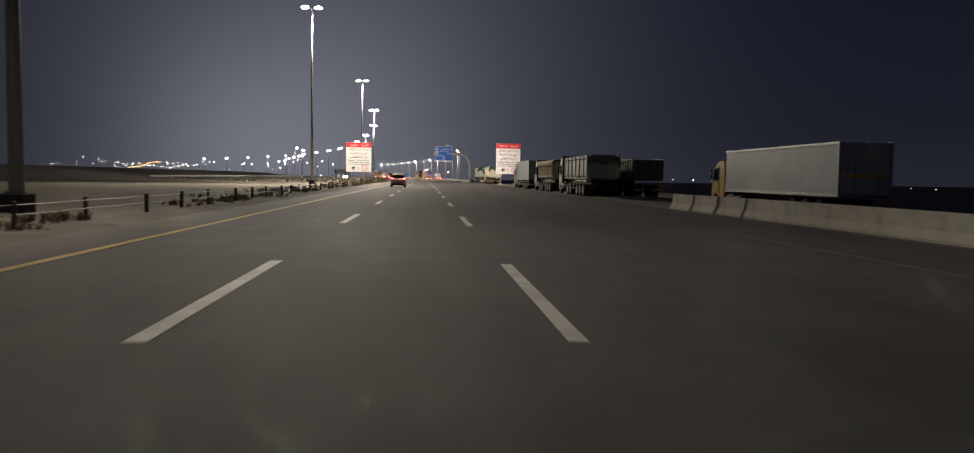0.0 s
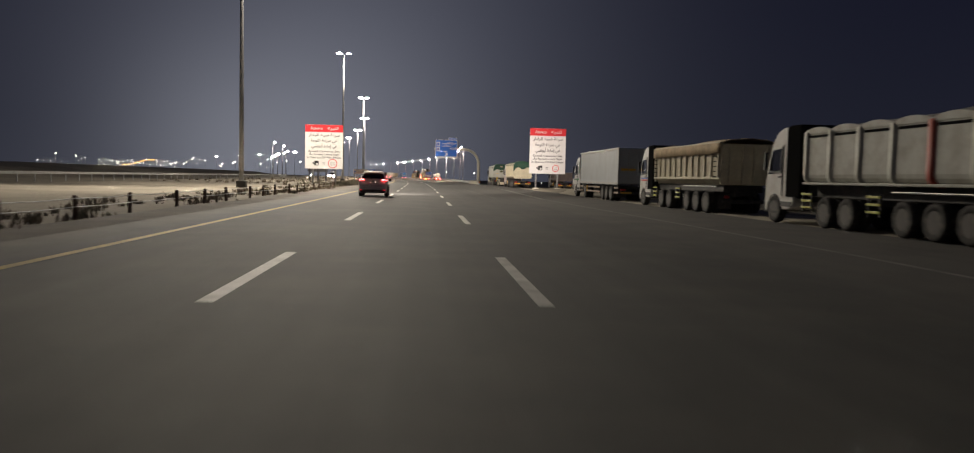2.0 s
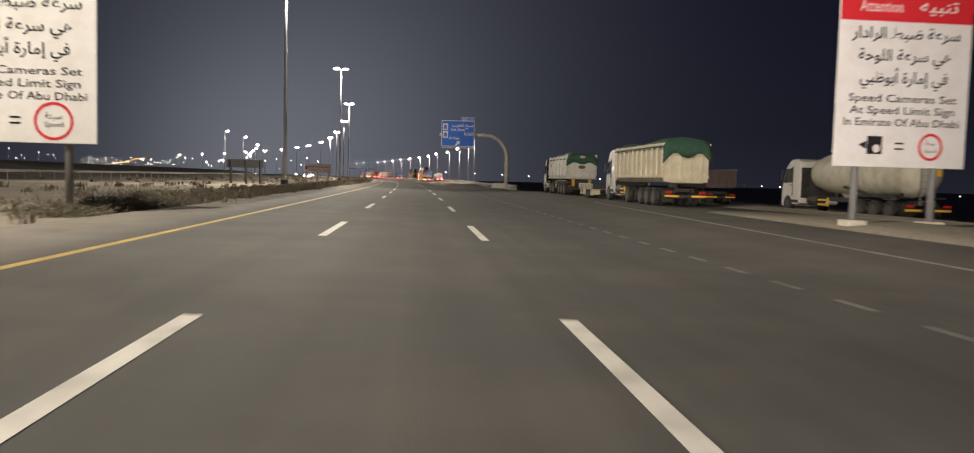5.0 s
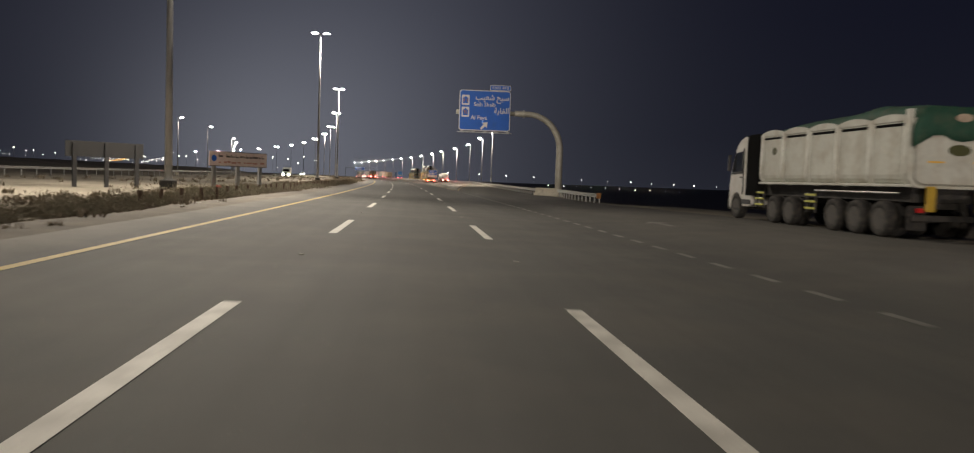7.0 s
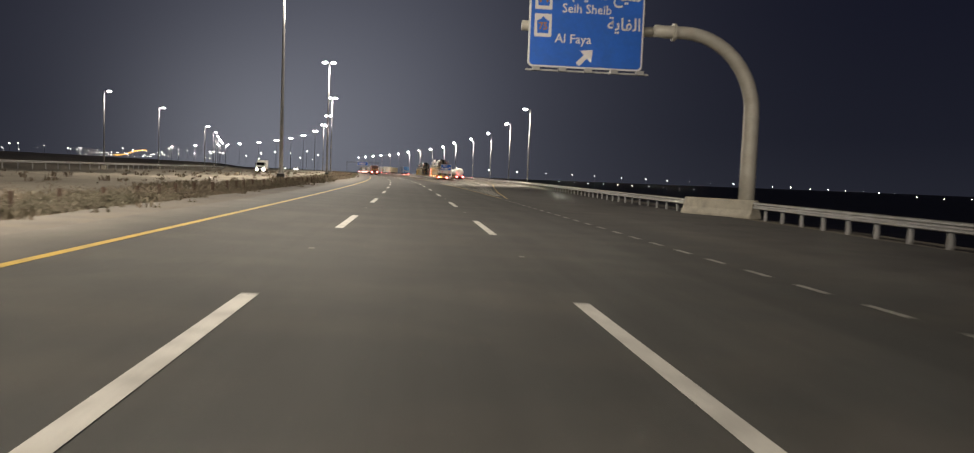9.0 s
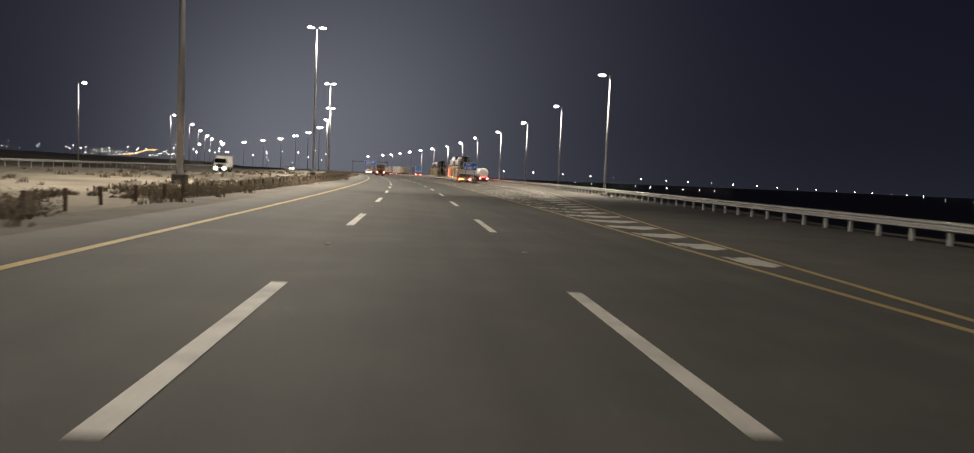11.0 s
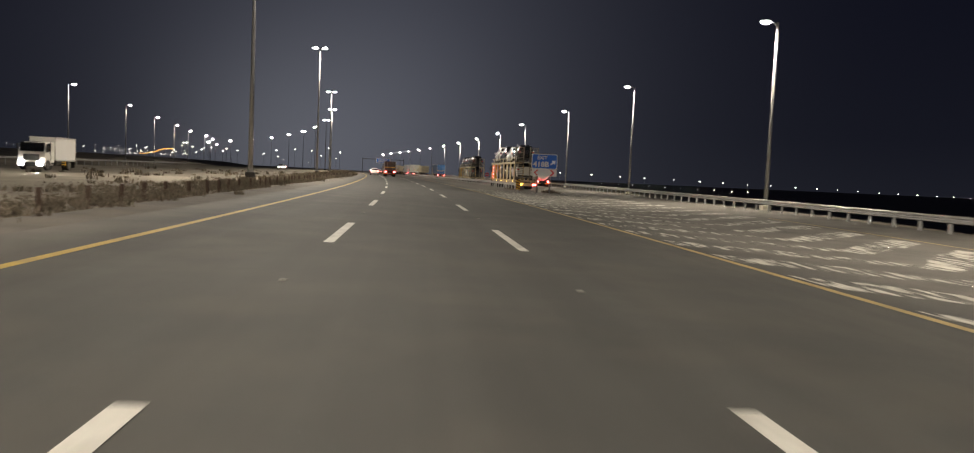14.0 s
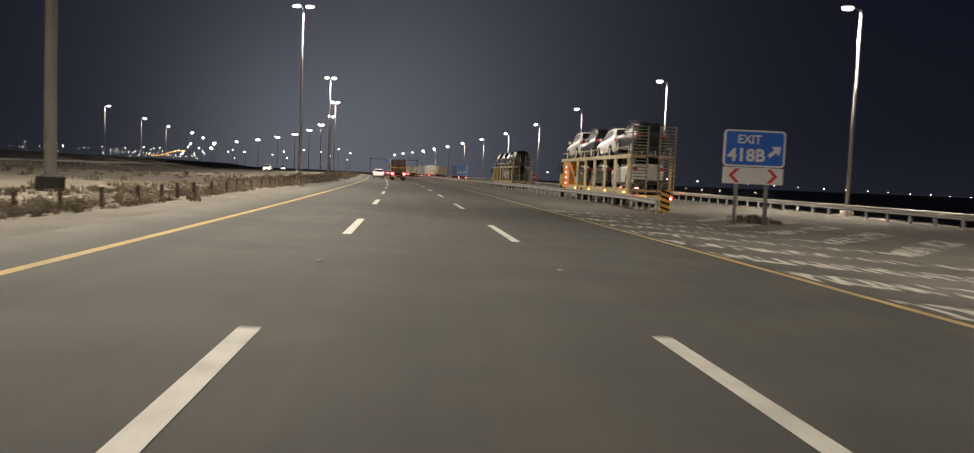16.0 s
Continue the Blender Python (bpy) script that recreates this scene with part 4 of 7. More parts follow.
def rounded(w, h, r, n=5):
    pts = []
    for cx, cz, a0 in ((w - r, h - r, 0), (-w + r, h - r, 90), (-w + r, -h + r, 180), (w - r, -h + r, 270)):
        for k in range(n + 1):
            a = radians(a0 + 90 * k / n)
            pts.append((cx + r * math.cos(a), cz + r * math.sin(a)))
    return pts


def panel(name, parent, cx, cz, w, h, r, y0, y1, material, label=""):
    bm = prism(bmesh.new(), [(cx + a, cz + b) for a, b in rounded(w / 2, h / 2, r)], y0, y1, "y")
    return part(name, bm, material, parent, label)


def arrow(parent, cx, cz, size, y, material, turn=45):
    pts = [(-0.12, -0.55), (0.12, -0.55), (0.12, 0.0), (0.4, 0.0), (0.0, 0.5), (-0.4, 0.0), (-0.12, 0.0)]
    a = -radians(turn)
    bm = prism(bmesh.new(), [(cx + size * (p * math.cos(a) - q * math.sin(a)), cz + size * (p * math.sin(a) + q * math.cos(a))) for p, q in pts], y - 0.005, y, "y")
    return part("arrow", bm, material, parent)


# cantilever gantry over the exit lane
gantry = thing("sign_gantry", pose(15.6, 240.2, -0.25), "cream cantilever gantry with a blue exit sign", "gantry")
arc = [(-0.47, 0, 0), (-0.47, 0, 2.5), (-0.47, 0, 5.0)]
for k in range(1, 13):
    a = radians(90 * k / 12)
    arc.append((-0.47 - 3.5 * (1 - math.cos(a)), 0, 5.0 + 3.68 * math.sin(a)))
arc.append((-4.6, 0, 8.68))
arc.append((-5.4, 0, 8.7))
part("mast", tube(bmesh.new(), arc, [0.38, 0.37, 0.36] + [0.35 - 0.005 * k for k in range(12)] + [0.3, 0.28], 18), GANTRY, gantry, smooth=True)
part("collar", tube(bmesh.new(), [(-4.4, 0, 8.68), (-4.52, 0, 8.68)], 0.41, 18), GANTRY, gantry)
part("boom", tube(bmesh.new(), [(-5.4, 0.35, 8.7), (-11.6, 0.35, 8.7)], 0.24, 12), GANTRY, gantry, smooth=True)
part("foot_plate", boxes((-1.02, 0.08, -0.55, 0.55, -0.2, 0.06), bevel=0.02), GALV, gantry)
gx, gz = -8.62, 8.88
board = panel("sign_board", gantry, gx, gz, 5.4, 4.2, 0.25, -0.05, 0.06, SIGN_WHITE, "blue direction sign with a white border")
panel("blue_field", board, gx, gz, 5.24, 4.04, 0.2, -0.06, -0.045, SIGN_BLUE)
tab = panel("exit_tab", gantry, gx + 1.6, gz + 2.42, 2.2, 0.56, 0.1, -0.05, 0.06, SIGN_WHITE, "small blue exit tab")
panel("blue_field", tab, gx + 1.6, gz + 2.42, 2.1, 0.46, 0.08, -0.06, -0.045, SIGN_BLUE)
lettering("lettering", "EXIT 418", SIGN_WHITE, tab, gx + 1.6, gz + 2.3, 0.27, -0.066, 1.7, bold=0.01)
lettering("lettering", joined("سيح شعيب"), SIGN_WHITE, board, gx + 0.75, gz + 1.12, 0.62, -0.066, 3.5, bold=0.014)
lettering("lettering", "Seih Sheib", SIGN_WHITE, board, gx - 0.02, gz + 0.44, 0.42, -0.066, 2.3, bold=0.01)
lettering("lettering", joined("الفاية"), SIGN_WHITE, board, gx + 1.75, gz - 0.25, 0.58, -0.066, 1.55, bold=0.014)
lettering("lettering", "Al Faya", SIGN_WHITE, board, gx - 0.62, gz - 0.95, 0.42, -0.066, 1.72, bold=0.01)
arrow(board, gx + 0.0, gz - 1.55, 0.95, -0.062, SIGN_WHITE)
for k, word in enumerate(("11", "75")):
    cz = gz + 1.05 - 1.25 * k
    shield = panel("route_shield", board, gx - 2.05, cz, 0.8, 1.05, 0.05, -0.07, -0.055, SIGN_WHITE, "white route shield")
    prism_pts = [(-0.26, -0.36), (0.26, -0.36), (0.28, 0.2), (0.1, 0.3), (0.0, 0.42), (-0.1, 0.3), (-0.28, 0.2)]
    part("shield_mark", prism(bmesh.new(), [(gx - 2.05 + a, cz + b) for a, b in prism_pts], -0.076, -0.071, "y"), SIGN_BLUE, shield)
    lettering("lettering", word, ORANGE, shield, gx - 2.05, cz - 0.2, 0.34, -0.08, 0.4, bold=0.02)
part("lamp_rail", boxes((gx - 2.85, gx + 2.85, -0.62, -0.52, gz - 2.36, gz - 2.28)), GALV, gantry, "steel rail for sign lamps")
for k in range(5):
    x = gx - 2.4 + 1.2 * k
    part("lamp_bracket", boxes((x - 0.04, x + 0.04, -0.75, 0.05, gz - 2.3, gz - 2.22), (x - 0.16, x + 0.16, -0.95, -0.65, gz - 2.38, gz - 2.2)), GALV, gantry)
for x in (gx - 1.7, gx + 1.7):
    part("hanger", boxes((x - 0.06, x + 0.06, 0.05, 0.2, gz - 2.0, gz + 2.0)), GALV, gantry)

# no-entry disc past the nose, and the next blue sign far ahead
ne = thing("no_entry_sign", pose(1.4, 465, -0.1), "small round red and white no-entry sign on a post", "road sign")
part("post", tube(bmesh.new(), [(0, 0.06, -0.4), (0, 0.06, 1.9)], 0.04, 8), POLE, ne)
part("disc", tube(bmesh.new(), [(0, 0.0, 1.55), (0, 0.03, 1.55)], 0.36, 20), SIGN_RED, ne, "red disc")
part("bar", boxes((-0.24, 0.24, -0.012, -0.002, 1.48, 1.62)), SIGN_WHITE, ne, "white bar")
fg = thing("sign_gantry", pose(-37.7, 660, 0.0), "distant blue overhead sign on a steel gantry", "gantry")
for x in (-9.0, 9.0):
    part("mast", tube(bmesh.new(), [(x, 0.4, -0.3), (x, 0.4, 6.6)], 0.13, 12), BOARD_BACK, fg)
part("boom", boxes((-9.2, 9.2, 0.3, 0.5, 5.95, 6.2), bevel=0.03), BOARD_BACK, fg)
far_board = panel("sign_board", fg, 0, 5.5, 6.0, 1.9, 0.15, -0.05, 0.05, SIGN_WHITE)
panel("blue_field", far_board, 0, 5.5, 5.8, 1.7, 0.12, -0.06, -0.045, SIGN_BLUE)
for k in range(3):
    part("writing_bar", boxes((-2.2, 1.2 + 0.4 * k, -0.068, -0.061, 4.95 + 0.45 * k, 5.15 + 0.45 * k)), SIGN_WHITE, far_board)

# exit number sign in the gore
ex = thing("exit_sign", pose(4.25, 390.4, -0.1, 0, 0, 3), "blue exit number sign over a white board with red chevrons", "road sign")
for x in (-0.62, 0.62):
    part("post", tube(bmesh.new(), [(x, 0.1, -0.4), (x, 0.1, 3.3)], 0.08, 10), POLE, ex, smooth=True)
b1 = panel("sign_board", ex, 0, 3.0, 2.5, 1.45, 0.16, -0.03, 0.03, SIGN_WHITE)
panel("blue_field", b1, 0, 3.0, 2.36, 1.31, 0.12, -0.04, -0.026, SIGN_BLUE)
lettering("lettering", "EXIT", SIGN_WHITE, b1, -0.22, 3.2, 0.34, -0.046, 0.95, bold=0.022)
lettering("lettering", "418B", SIGN_WHITE, b1, -0.33, 2.5, 0.5, -0.046, 1.55, bold=0.03)
arrow(b1, 0.84, 2.92, 0.6, -0.042, SIGN_WHITE, 50)
b2 = panel("chevron_board", ex, 0, 1.92, 2.45, 0.66, 0.05, -0.03, 0.03, SIGN_WHITE)
for s in (-1, 1):
    pts = [(s * 1.0, 1.92), (s * 0.72, 2.2), (s * 0.55, 2.2), (s * 0.83, 1.92), (s * 0.55, 1.64), (s * 0.72, 1.64)]
    part("chevron", prism(bmesh.new(), pts, -0.036, -0.031, "y"), SIGN_RED, b2, "red chevron")

# striped marker at the nose
mk = thing("hazard_marker", pose(2.25, 396.2, -0.1), "yellow and black striped hazard marker in the gore", "hazard marker")
part("board", boxes((-0.22, 0.22, -0.02, 0.02, 0.12, 1.15)), SIGN_YELLOW, mk)
for k in range(4):
    z = 0.16 + 0.26 * k
    part("stripe", prism(bmesh.new(), [(-0.22, z + 0.14), (0.22, z), (0.22, z + 0.11), (-0.22, z + 0.25)], -0.026, -0.021, "y"), INK, mk, "black slanting stripe")
part("post", boxes((-0.04, 0.04, 0.02, 0.1, -0.3, 1.05)), GALV, mk)

# two low boards in the median sand
for (x, y, turn, z0, z1, lab, front) in ((-12.0, 212.65, 57.7, 1.62, 2.62, "low pale street name board with dark and red writing in sand", True), (-21.25, 213.85, 45.0, 1.95, 3.0, "plain grey back of a low board in the median", False)):
    lb = thing("low_board", pose(x, y, 0.05, 0, 0, turn), lab, "road sign")
    hw = 2.64
    bd = part("board", boxes((-hw, hw, -0.03, 0.03, z0, z1), bevel=0.01), BOARD_PINK if front else BOARD_BACK, lb)
    for f in (-0.8, 0.0, 0.8):
        part("post", boxes((f * hw - 0.13, f * hw + 0.13, 0.03 if front else -0.22, 0.22 if front else -0.03, -0.4, z1 - 0.1), bevel=0.02), POLE if front else BOARD_BACK, lb)
    if front:
        r2 = random.Random(5)
        for base, tall, ink in ((z0 + 0.58, 0.13, BOARD_INK), (z0 + 0.2, 0.13, BOARD_RED)):
            x = -hw + 0.8
            while x < hw - 0.3:
                w_ = r2.uniform(0.16, 0.5)
                low = base + r2.uniform(0, 0.04)
                part("writing_bar", boxes((x, min(x + w_, hw - 0.12), -0.036, -0.031, low, low + tall * r2.uniform(0.5, 1.0))), ink, bd)
                if ink is BOARD_INK:
                    part("writing_bar", boxes((x, x + 0.05, -0.036, -0.031, low, low + tall * r2.uniform(1.1, 1.8))), ink, bd)
                x += w_ + r2.choice((0.05, 0.1, 0.28))
        part("rim_trim", boxes((-hw, hw, -0.042, -0.03, z1 - 0.04, z1), (-hw, hw, -0.042, -0.03, z0, z0 + 0.04)), WOOD_POST, bd)
        part("emblem", tube(bmesh.new(), [(-hw + 0.4, -0.03, z0 + 0.52), (-hw + 0.4, -0.036, z0 + 0.52)], 0.22, 14), SIGN_BLUE, bd, "dark blue emblem")


# ------------------------------------------------------------------ wheels and trucks
WHEELS = {}


def wheel(parent, x, y, r=0.5, w=0.3, side=-1, spokes=0):
    """A tyre with its rim; side: the way the outer face looks along x."""
    key = (r, w, spokes)
    if key not in WHEELS:
        t = lathe(bmesh.new(), [(w * 0.1, 0.0), (w * 0.1, r * 0.5), (-w / 2, r * 0.62 if spokes else r * 0.56), (-w / 2, r * 0.88), (-w * 0.42, r * 0.96), (-w * 0.25, r), (w * 0.25, r), (w * 0.42, r * 0.96), (w / 2, r * 0.88), (w / 2, r * 0.56)], 28)
        d = lathe(bmesh.new(), [(-w * 0.52, r * 0.6), (-w * 0.5, r * 0.52), (-w * 0.2, r * 0.46), (-w * 0.16, r * 0.26), (-w * 0.42, r * 0.22), (-w * 0.46, r * 0.1), (w * 0.3, r * 0.1), (w * 0.3, r * 0.58)], 20)
        if spokes:
            d.free()
            d = lathe(bmesh.new(), [(-w * 0.52, r * 0.66), (-w * 0.5, r * 0.57), (-w * 0.1, r * 0.55), (w * 0.3, r * 0.58)], 28, caps=False)
            lathe(d, [(-w * 0.5, 0.0), (-w * 0.5, r * 0.1), (-w * 0.44, r * 0.14), (w * 0.1, r * 0.14)], 14)
            for k in range(spokes):
                a = 2 * math.pi * k / spokes
                c, s = math.cos(a), math.sin(a)
                pts = [(0.1, -0.06), (0.58, -0.1), (0.58, -0.03), (0.2, 0.0), (0.58, 0.03), (0.58, 0.1), (0.1, 0.06)]
                prism(d, [(r * (p * c - q * s), r * (p * s + q * c)) for p, q in pts], -w * 0.5, -w * 0.3)
        WHEELS[key] = (finish("tyre", t, RUBBER, True), finish("rim", d, RIM if spokes else TRUCK_RIM))
    tyre, rim = WHEELS[key]
    m = Matrix.Translation((x, y, r)) @ (Matrix.Identity(4) if side < 0 else Matrix.Rotation(math.pi, 4, "Z"))
    ob = part("wheel", tyre, None, parent, at=m)
    part("rim", rim, None, ob)
    return ob


def axles(truck, ys, r=0.5, width=2.5, dual=True):
    for y in ys:
        wheel(truck, 0.17, y, r, 0.3, -1)
        wheel(truck, width - 0.17, y, r, 0.3, 1)
        if dual:
            wheel(truck, 0.5, y, r, 0.28, -1)
            wheel(truck, width - 0.5, y, r, 0.28, 1)
    part("axle", boxes(*[(0.3, width - 0.3, y - 0.07, y + 0.07, r - 0.07, r + 0.07) for y in ys]), CHASSIS, truck)


def cab(truck, y0, material, w=2.5, top=3.45, stripes=False):
    """A forward-control lorry cab, its back at y0."""
    out = [(0, 0.6), (0, top - 0.42), (0.05, top - 0.2), (0.18, top - 0.06), (0.4, top), (0.95, top - 0.02), (1.3, top - 0.13), (1.58, top - 0.36), (1.8, top - 0.7), (2.08, 1.85), (2.17, 1.4), (2.2, 0.9), (2.18, 0.42), (2.05, 0.36)]
    out += [(1.45 + 0.58 * math.cos(radians(a)), 0.5 + 0.58 * math.sin(radians(a))) for a in range(0, 181, 20)]
    out += [(0.84, 0.5), (0.3, 0.5)]
    bm = prism(bmesh.new(), [(y0 + a, b) for a, b in out], 0.03, w - 0.03)
    bmesh.ops.bevel(bm, geom=[e for e in bm.edges if abs(e.verts[0].co.x - e.verts[1].co.x) < 1e-4], offset=0.06, segments=3, affect="EDGES", clamp_overlap=True)
    body = part("cab", bm, material, truck)
    for x, s in ((0.012, -1), (w - 0.012, 1)):
        part("side_window", prism(bmesh.new(), [(y0 + 0.97, 1.88), (y0 + 1.5, 1.86), (y0 + 1.62, 1.76), (y0 + 1.96, 1.76), (y0 + 1.7, 2.52), (y0 + 1.6, 2.62), (y0 + 1.02, 2.66), (y0 + 0.97, 2.6)], x - 0.012, x + 0.012), GLASS, body, "dark side window")
        part("door_seam", boxes((x - 0.006, x + 0.022, y0 + 0.86, y0 + 0.88, 0.98, 2.8)), INK, body, "dark door seam")
        part("window_frame", boxes((x - 0.014, x + 0.014, y0 + 0.9, y0 + 0.96, 1.82, 2.72), (x - 0.014, x + 0.014, y0 + 0.9, y0 + 1.92, 1.79, 1.86)), BLACK_PLASTIC, body)
        part("side_skirt", boxes((x - 0.01, x + 0.02, y0 + 0.1, y0 + 0.9, 0.6, 0.78), bevel=0.008), BLACK_PLASTIC, body)
        part("door_handle", boxes((x - 0.03, x + 0.03, y0 + 0.98, y0 + 1.14, 1.62, 1.67)), BLACK_PLASTIC, body)
        part("mirror", boxes((x + s * 0.12 - 0.05, x + s * 0.12 + 0.05, y0 + 1.93, y0 + 2.03, 1.9, 2.55), (x - 0.02, x + s * 0.14, y0 + 1.95, y0 + 2.01, 2.5, 2.54), bevel=0.01), BLACK_PLASTIC, body)
        part("step", boxes((min(x, x - s * 0.35), max(x, x - s * 0.35), y0 + 1.0, y0 + 1.85, 0.34, 0.42)), CHASSIS, body)
        part("mud_guard", boxes((min(x - s * 0.02, x - s * 0.4), max(x - s * 0.02, x - s * 0.4), y0 + 0.98, y0 + 1.92, 1.0, 1.06)), BLACK_PLASTIC, body)
        if stripes:
            part("stripe", boxes((x - 0.008, x + 0.008, y0 + 0.1, y0 + 1.9, 1.42, 1.5)), SIGN_RED, body, "red stripe")
            part("stripe", boxes((x - 0.008, x + 0.008, y0 + 0.1, y0 + 1.9, 1.54, 1.6)), SIGN_BLUE, body, "blue stripe")
    part("windscreen", prism(bmesh.new(), [(y0 + 2.12, 1.82), (y0 + 2.14, 1.82), (y0 + 1.9, 2.68), (y0 + 1.88, 2.68)], 0.15, w - 0.15), GLASS, body, "dark windscreen")
    part("sun_visor", boxes((0.2, w - 0.2, y0 + 1.85, y0 + 2.12, 2.72, 2.78)), BLACK_PLASTIC, body)
    part("bumper", boxes((0.04, w - 0.04, y0 + 2.12, y0 + 2.34, 0.35, 0.78), bevel=0.05), BLACK_PLASTIC, body)
    part("grille", boxes((0.5, w - 0.5, y0 + 2.17, y0 + 2.23, 0.95, 1.55), bevel=0.02), BLACK_PLASTIC, body)
    for x in (0.15, w - 0.55):
        part("headlight", boxes((x, x + 0.4, y0 + 2.3, y0 + 2.36, 0.5, 0.7), bevel=0.02), CHROME, body)
    part("rear_panel", boxes((0.12, w - 0.12, y0 - 0.05, y0 + 0.01, 0.9, top - 0.5)), CHASSIS, body, "dark cab back")
    part("exhaust", tube(bmesh.new(), [(w - 0.35, y0 - 0.2, 0.9), (w - 0.35, y0 - 0.2, top + 0.1)], 0.08, 8), CHASSIS, truck)
    return body


def chassis(truck, length, w=2.5, tanks=True, y_tank=None, strips=True):
    part("frame_rail", boxes((0.75, 0.87, 0.2, length - 0.4, 0.78, 1.02)), CHASSIS, truck)
    part("frame_rail", boxes((w - 0.87, w - 0.75, 0.2, length - 0.4, 0.78, 1.02)), CHASSIS, truck)
    part("cross_member", boxes(*[(0.75, w - 0.75, y, y + 0.1, 0.82, 0.98) for y in np.arange(0.4, length - 0.6, 1.6)]), CHASSIS, truck)
    part("rear_bumper", boxes((0.12, w - 0.12, 0.02, 0.14, 0.5, 0.66), bevel=0.02), CHASSIS, truck)
    for x in (0.15, w - 0.5) if strips else (0.2, w - 0.4):
        part("tail_light", boxes((x, x + (0.35 if strips else 0.2), -0.03, 0.03, 0.72, 0.84), bevel=0.01), RED_DIM, truck, "unlit red tail light")
    for x in (0.12, w - 0.9) if strips else ():
        part("reflective_strip", boxes((x, x + 0.78, -0.012, 0.02, 0.53, 0.63)), REFLECT_Y, truck, "yellow reflective strip")
    if tanks and y_tank:
        tank = tube(bmesh.new(), [(0.32, y_tank, 0.78), (0.32, y_tank + 1.1, 0.78)], 0.3, 14)
        part("fuel_tank", tank, CHASSIS, truck)
        part("side_guard", boxes((0.03, 0.07, y_tank - 1.3, y_tank - 0.15, 0.55, 0.65), (0.03, 0.07, y_tank - 1.3, y_tank - 0.15, 0.8, 0.9), (0.03, 0.09, y_tank - 1.2, y_tank - 1.1, 0.5, 1.0)), REFLECT_Y, truck, "yellow side guard")
    for y in (0.9, 2.3):
        part("mud_flap", boxes((0.05, 0.6, y - 0.75 + 0.0, y - 0.73, 0.25, 0.9)), RUBBER, truck)


def tub_body(truck, y0, y1, z0, z1, material, w=2.5, bays=5, red=None):
    """A steel body of bays with arched hems, slots and broad soft ribs."""
    def section(grow, low=0.0):
        pts = [(-grow, z1), (-grow, z0 + 0.3 + low)]
        for k in range(1, 5):
            a = radians(22.5 * k)
            pts.append((0.3 - (0.3 + grow) * math.cos(a), z0 + 0.3 + low - (0.3 + grow) * math.sin(a)))
        return pts + [(w - a, b) for a, b in reversed(pts)]
    bed = part("tipper_body", prism(bmesh.new(), section(0), y0, y1, "y"), material, truck)
    step = (y1 - y0) / bays
    for k in range(bays + 1):
        y = min(max(y0 + step * k, y0 + 0.12), y1 - 0.12)
        rib = prism(bmesh.new(), section(0.05), y - 0.15, y + 0.15, "y")
        bmesh.ops.bevel(rib, geom=[e for e in rib.edges if abs(e.verts[0].co.y - e.verts[1].co.y) < 1e-4], offset=0.045, segments=2, affect="EDGES")
        part("rib", rib, RED_STRIPE if k == red else material, bed, "red painted rib" if k == red else "", smooth=True)
    for x, s in ((0.0, -1), (w, 1)):
        for k in range(bays):
            ya, yb = y0 + step * k, y0 + step * (k + 1)
            arch = [(ya + (yb - ya) * f, z1 + 0.02 + 0.13 * math.sin(math.pi * f) ** 0.8) for f in np.linspace(0, 1, 13)]
            part("arched_hem", prism(bmesh.new(), [(ya, z1 - 0.06)] + [(float(a), float(b)) for a, b in arch] + [(yb, z1 - 0.06)], x - 0.03, x + 0.03), material, bed)
            part("slot", boxes((x - 0.012, x + 0.012, ya + 0.2, yb - 0.2, z1 - 0.19, z1 - 0.11), bevel=0.006), MATT_BLACK, bed, "dark slot below the hem")
        part("bottom_lip", boxes((min(x + s * 0.06, x - s * 0.3), max(x + s * 0.06, x - s * 0.3), y0 - 0.02, y1, z0 - 0.03, z0 + 0.05), bevel=0.02), material, bed)
        part("corner_post", boxes((x - 0.08, x + 0.08, y0 - 0.04, y0 + 0.14, z0 + 0.3, z1 + 0.24), bevel=0.03), material, bed)
    if red is None:
        y = y1 - step * 0.6
        part("emblem", prism(bmesh.new(), [(y + 0.17 * math.cos(k * math.pi / 8), z1 - 0.62 + 0.14 * math.sin(k * math.pi / 8)) for k in range(16)], -0.01, 0.01), OLIVE_MARK, bed, "faded olive round mark")
    part("sub_frame", boxes((0.35, w - 0.35, y0 + 0.3, y1 + 0.5, 0.98, z0), bevel=0.02), CHASSIS, bed)
    part("head_board", boxes((0.1, w - 0.1, y1, y1 + 0.06, z0 + 0.3, z1 + 0.1), bevel=0.02), material, bed)
    gate = prism(bmesh.new(), section(0.05), y0 - 0.2, y0, "y")
    bmesh.ops.bevel(gate, geom=[e for e in gate.edges if max(v.co.y for v in e.verts) < y0 - 0.1], offset=0.12, segments=3, affect="EDGES")
    gate = part("tail_gate", gate, material, truck)
    if red is None:
        part("emblem", lathe_disc(w / 2, y0 - 0.21, z1 - 0.82, 0.31, 0.15), OLIVE_MARK, gate, "dark olive oval badge")
        for x in (0.62, w - 0.62):
            part("gate_strip", boxes((x - 0.22, x + 0.22, y0 - 0.222, y0 - 0.195, z0 + 0.62, z0 + 0.66)), REFLECT_Y, gate, "yellow reflective strip")
    return bed


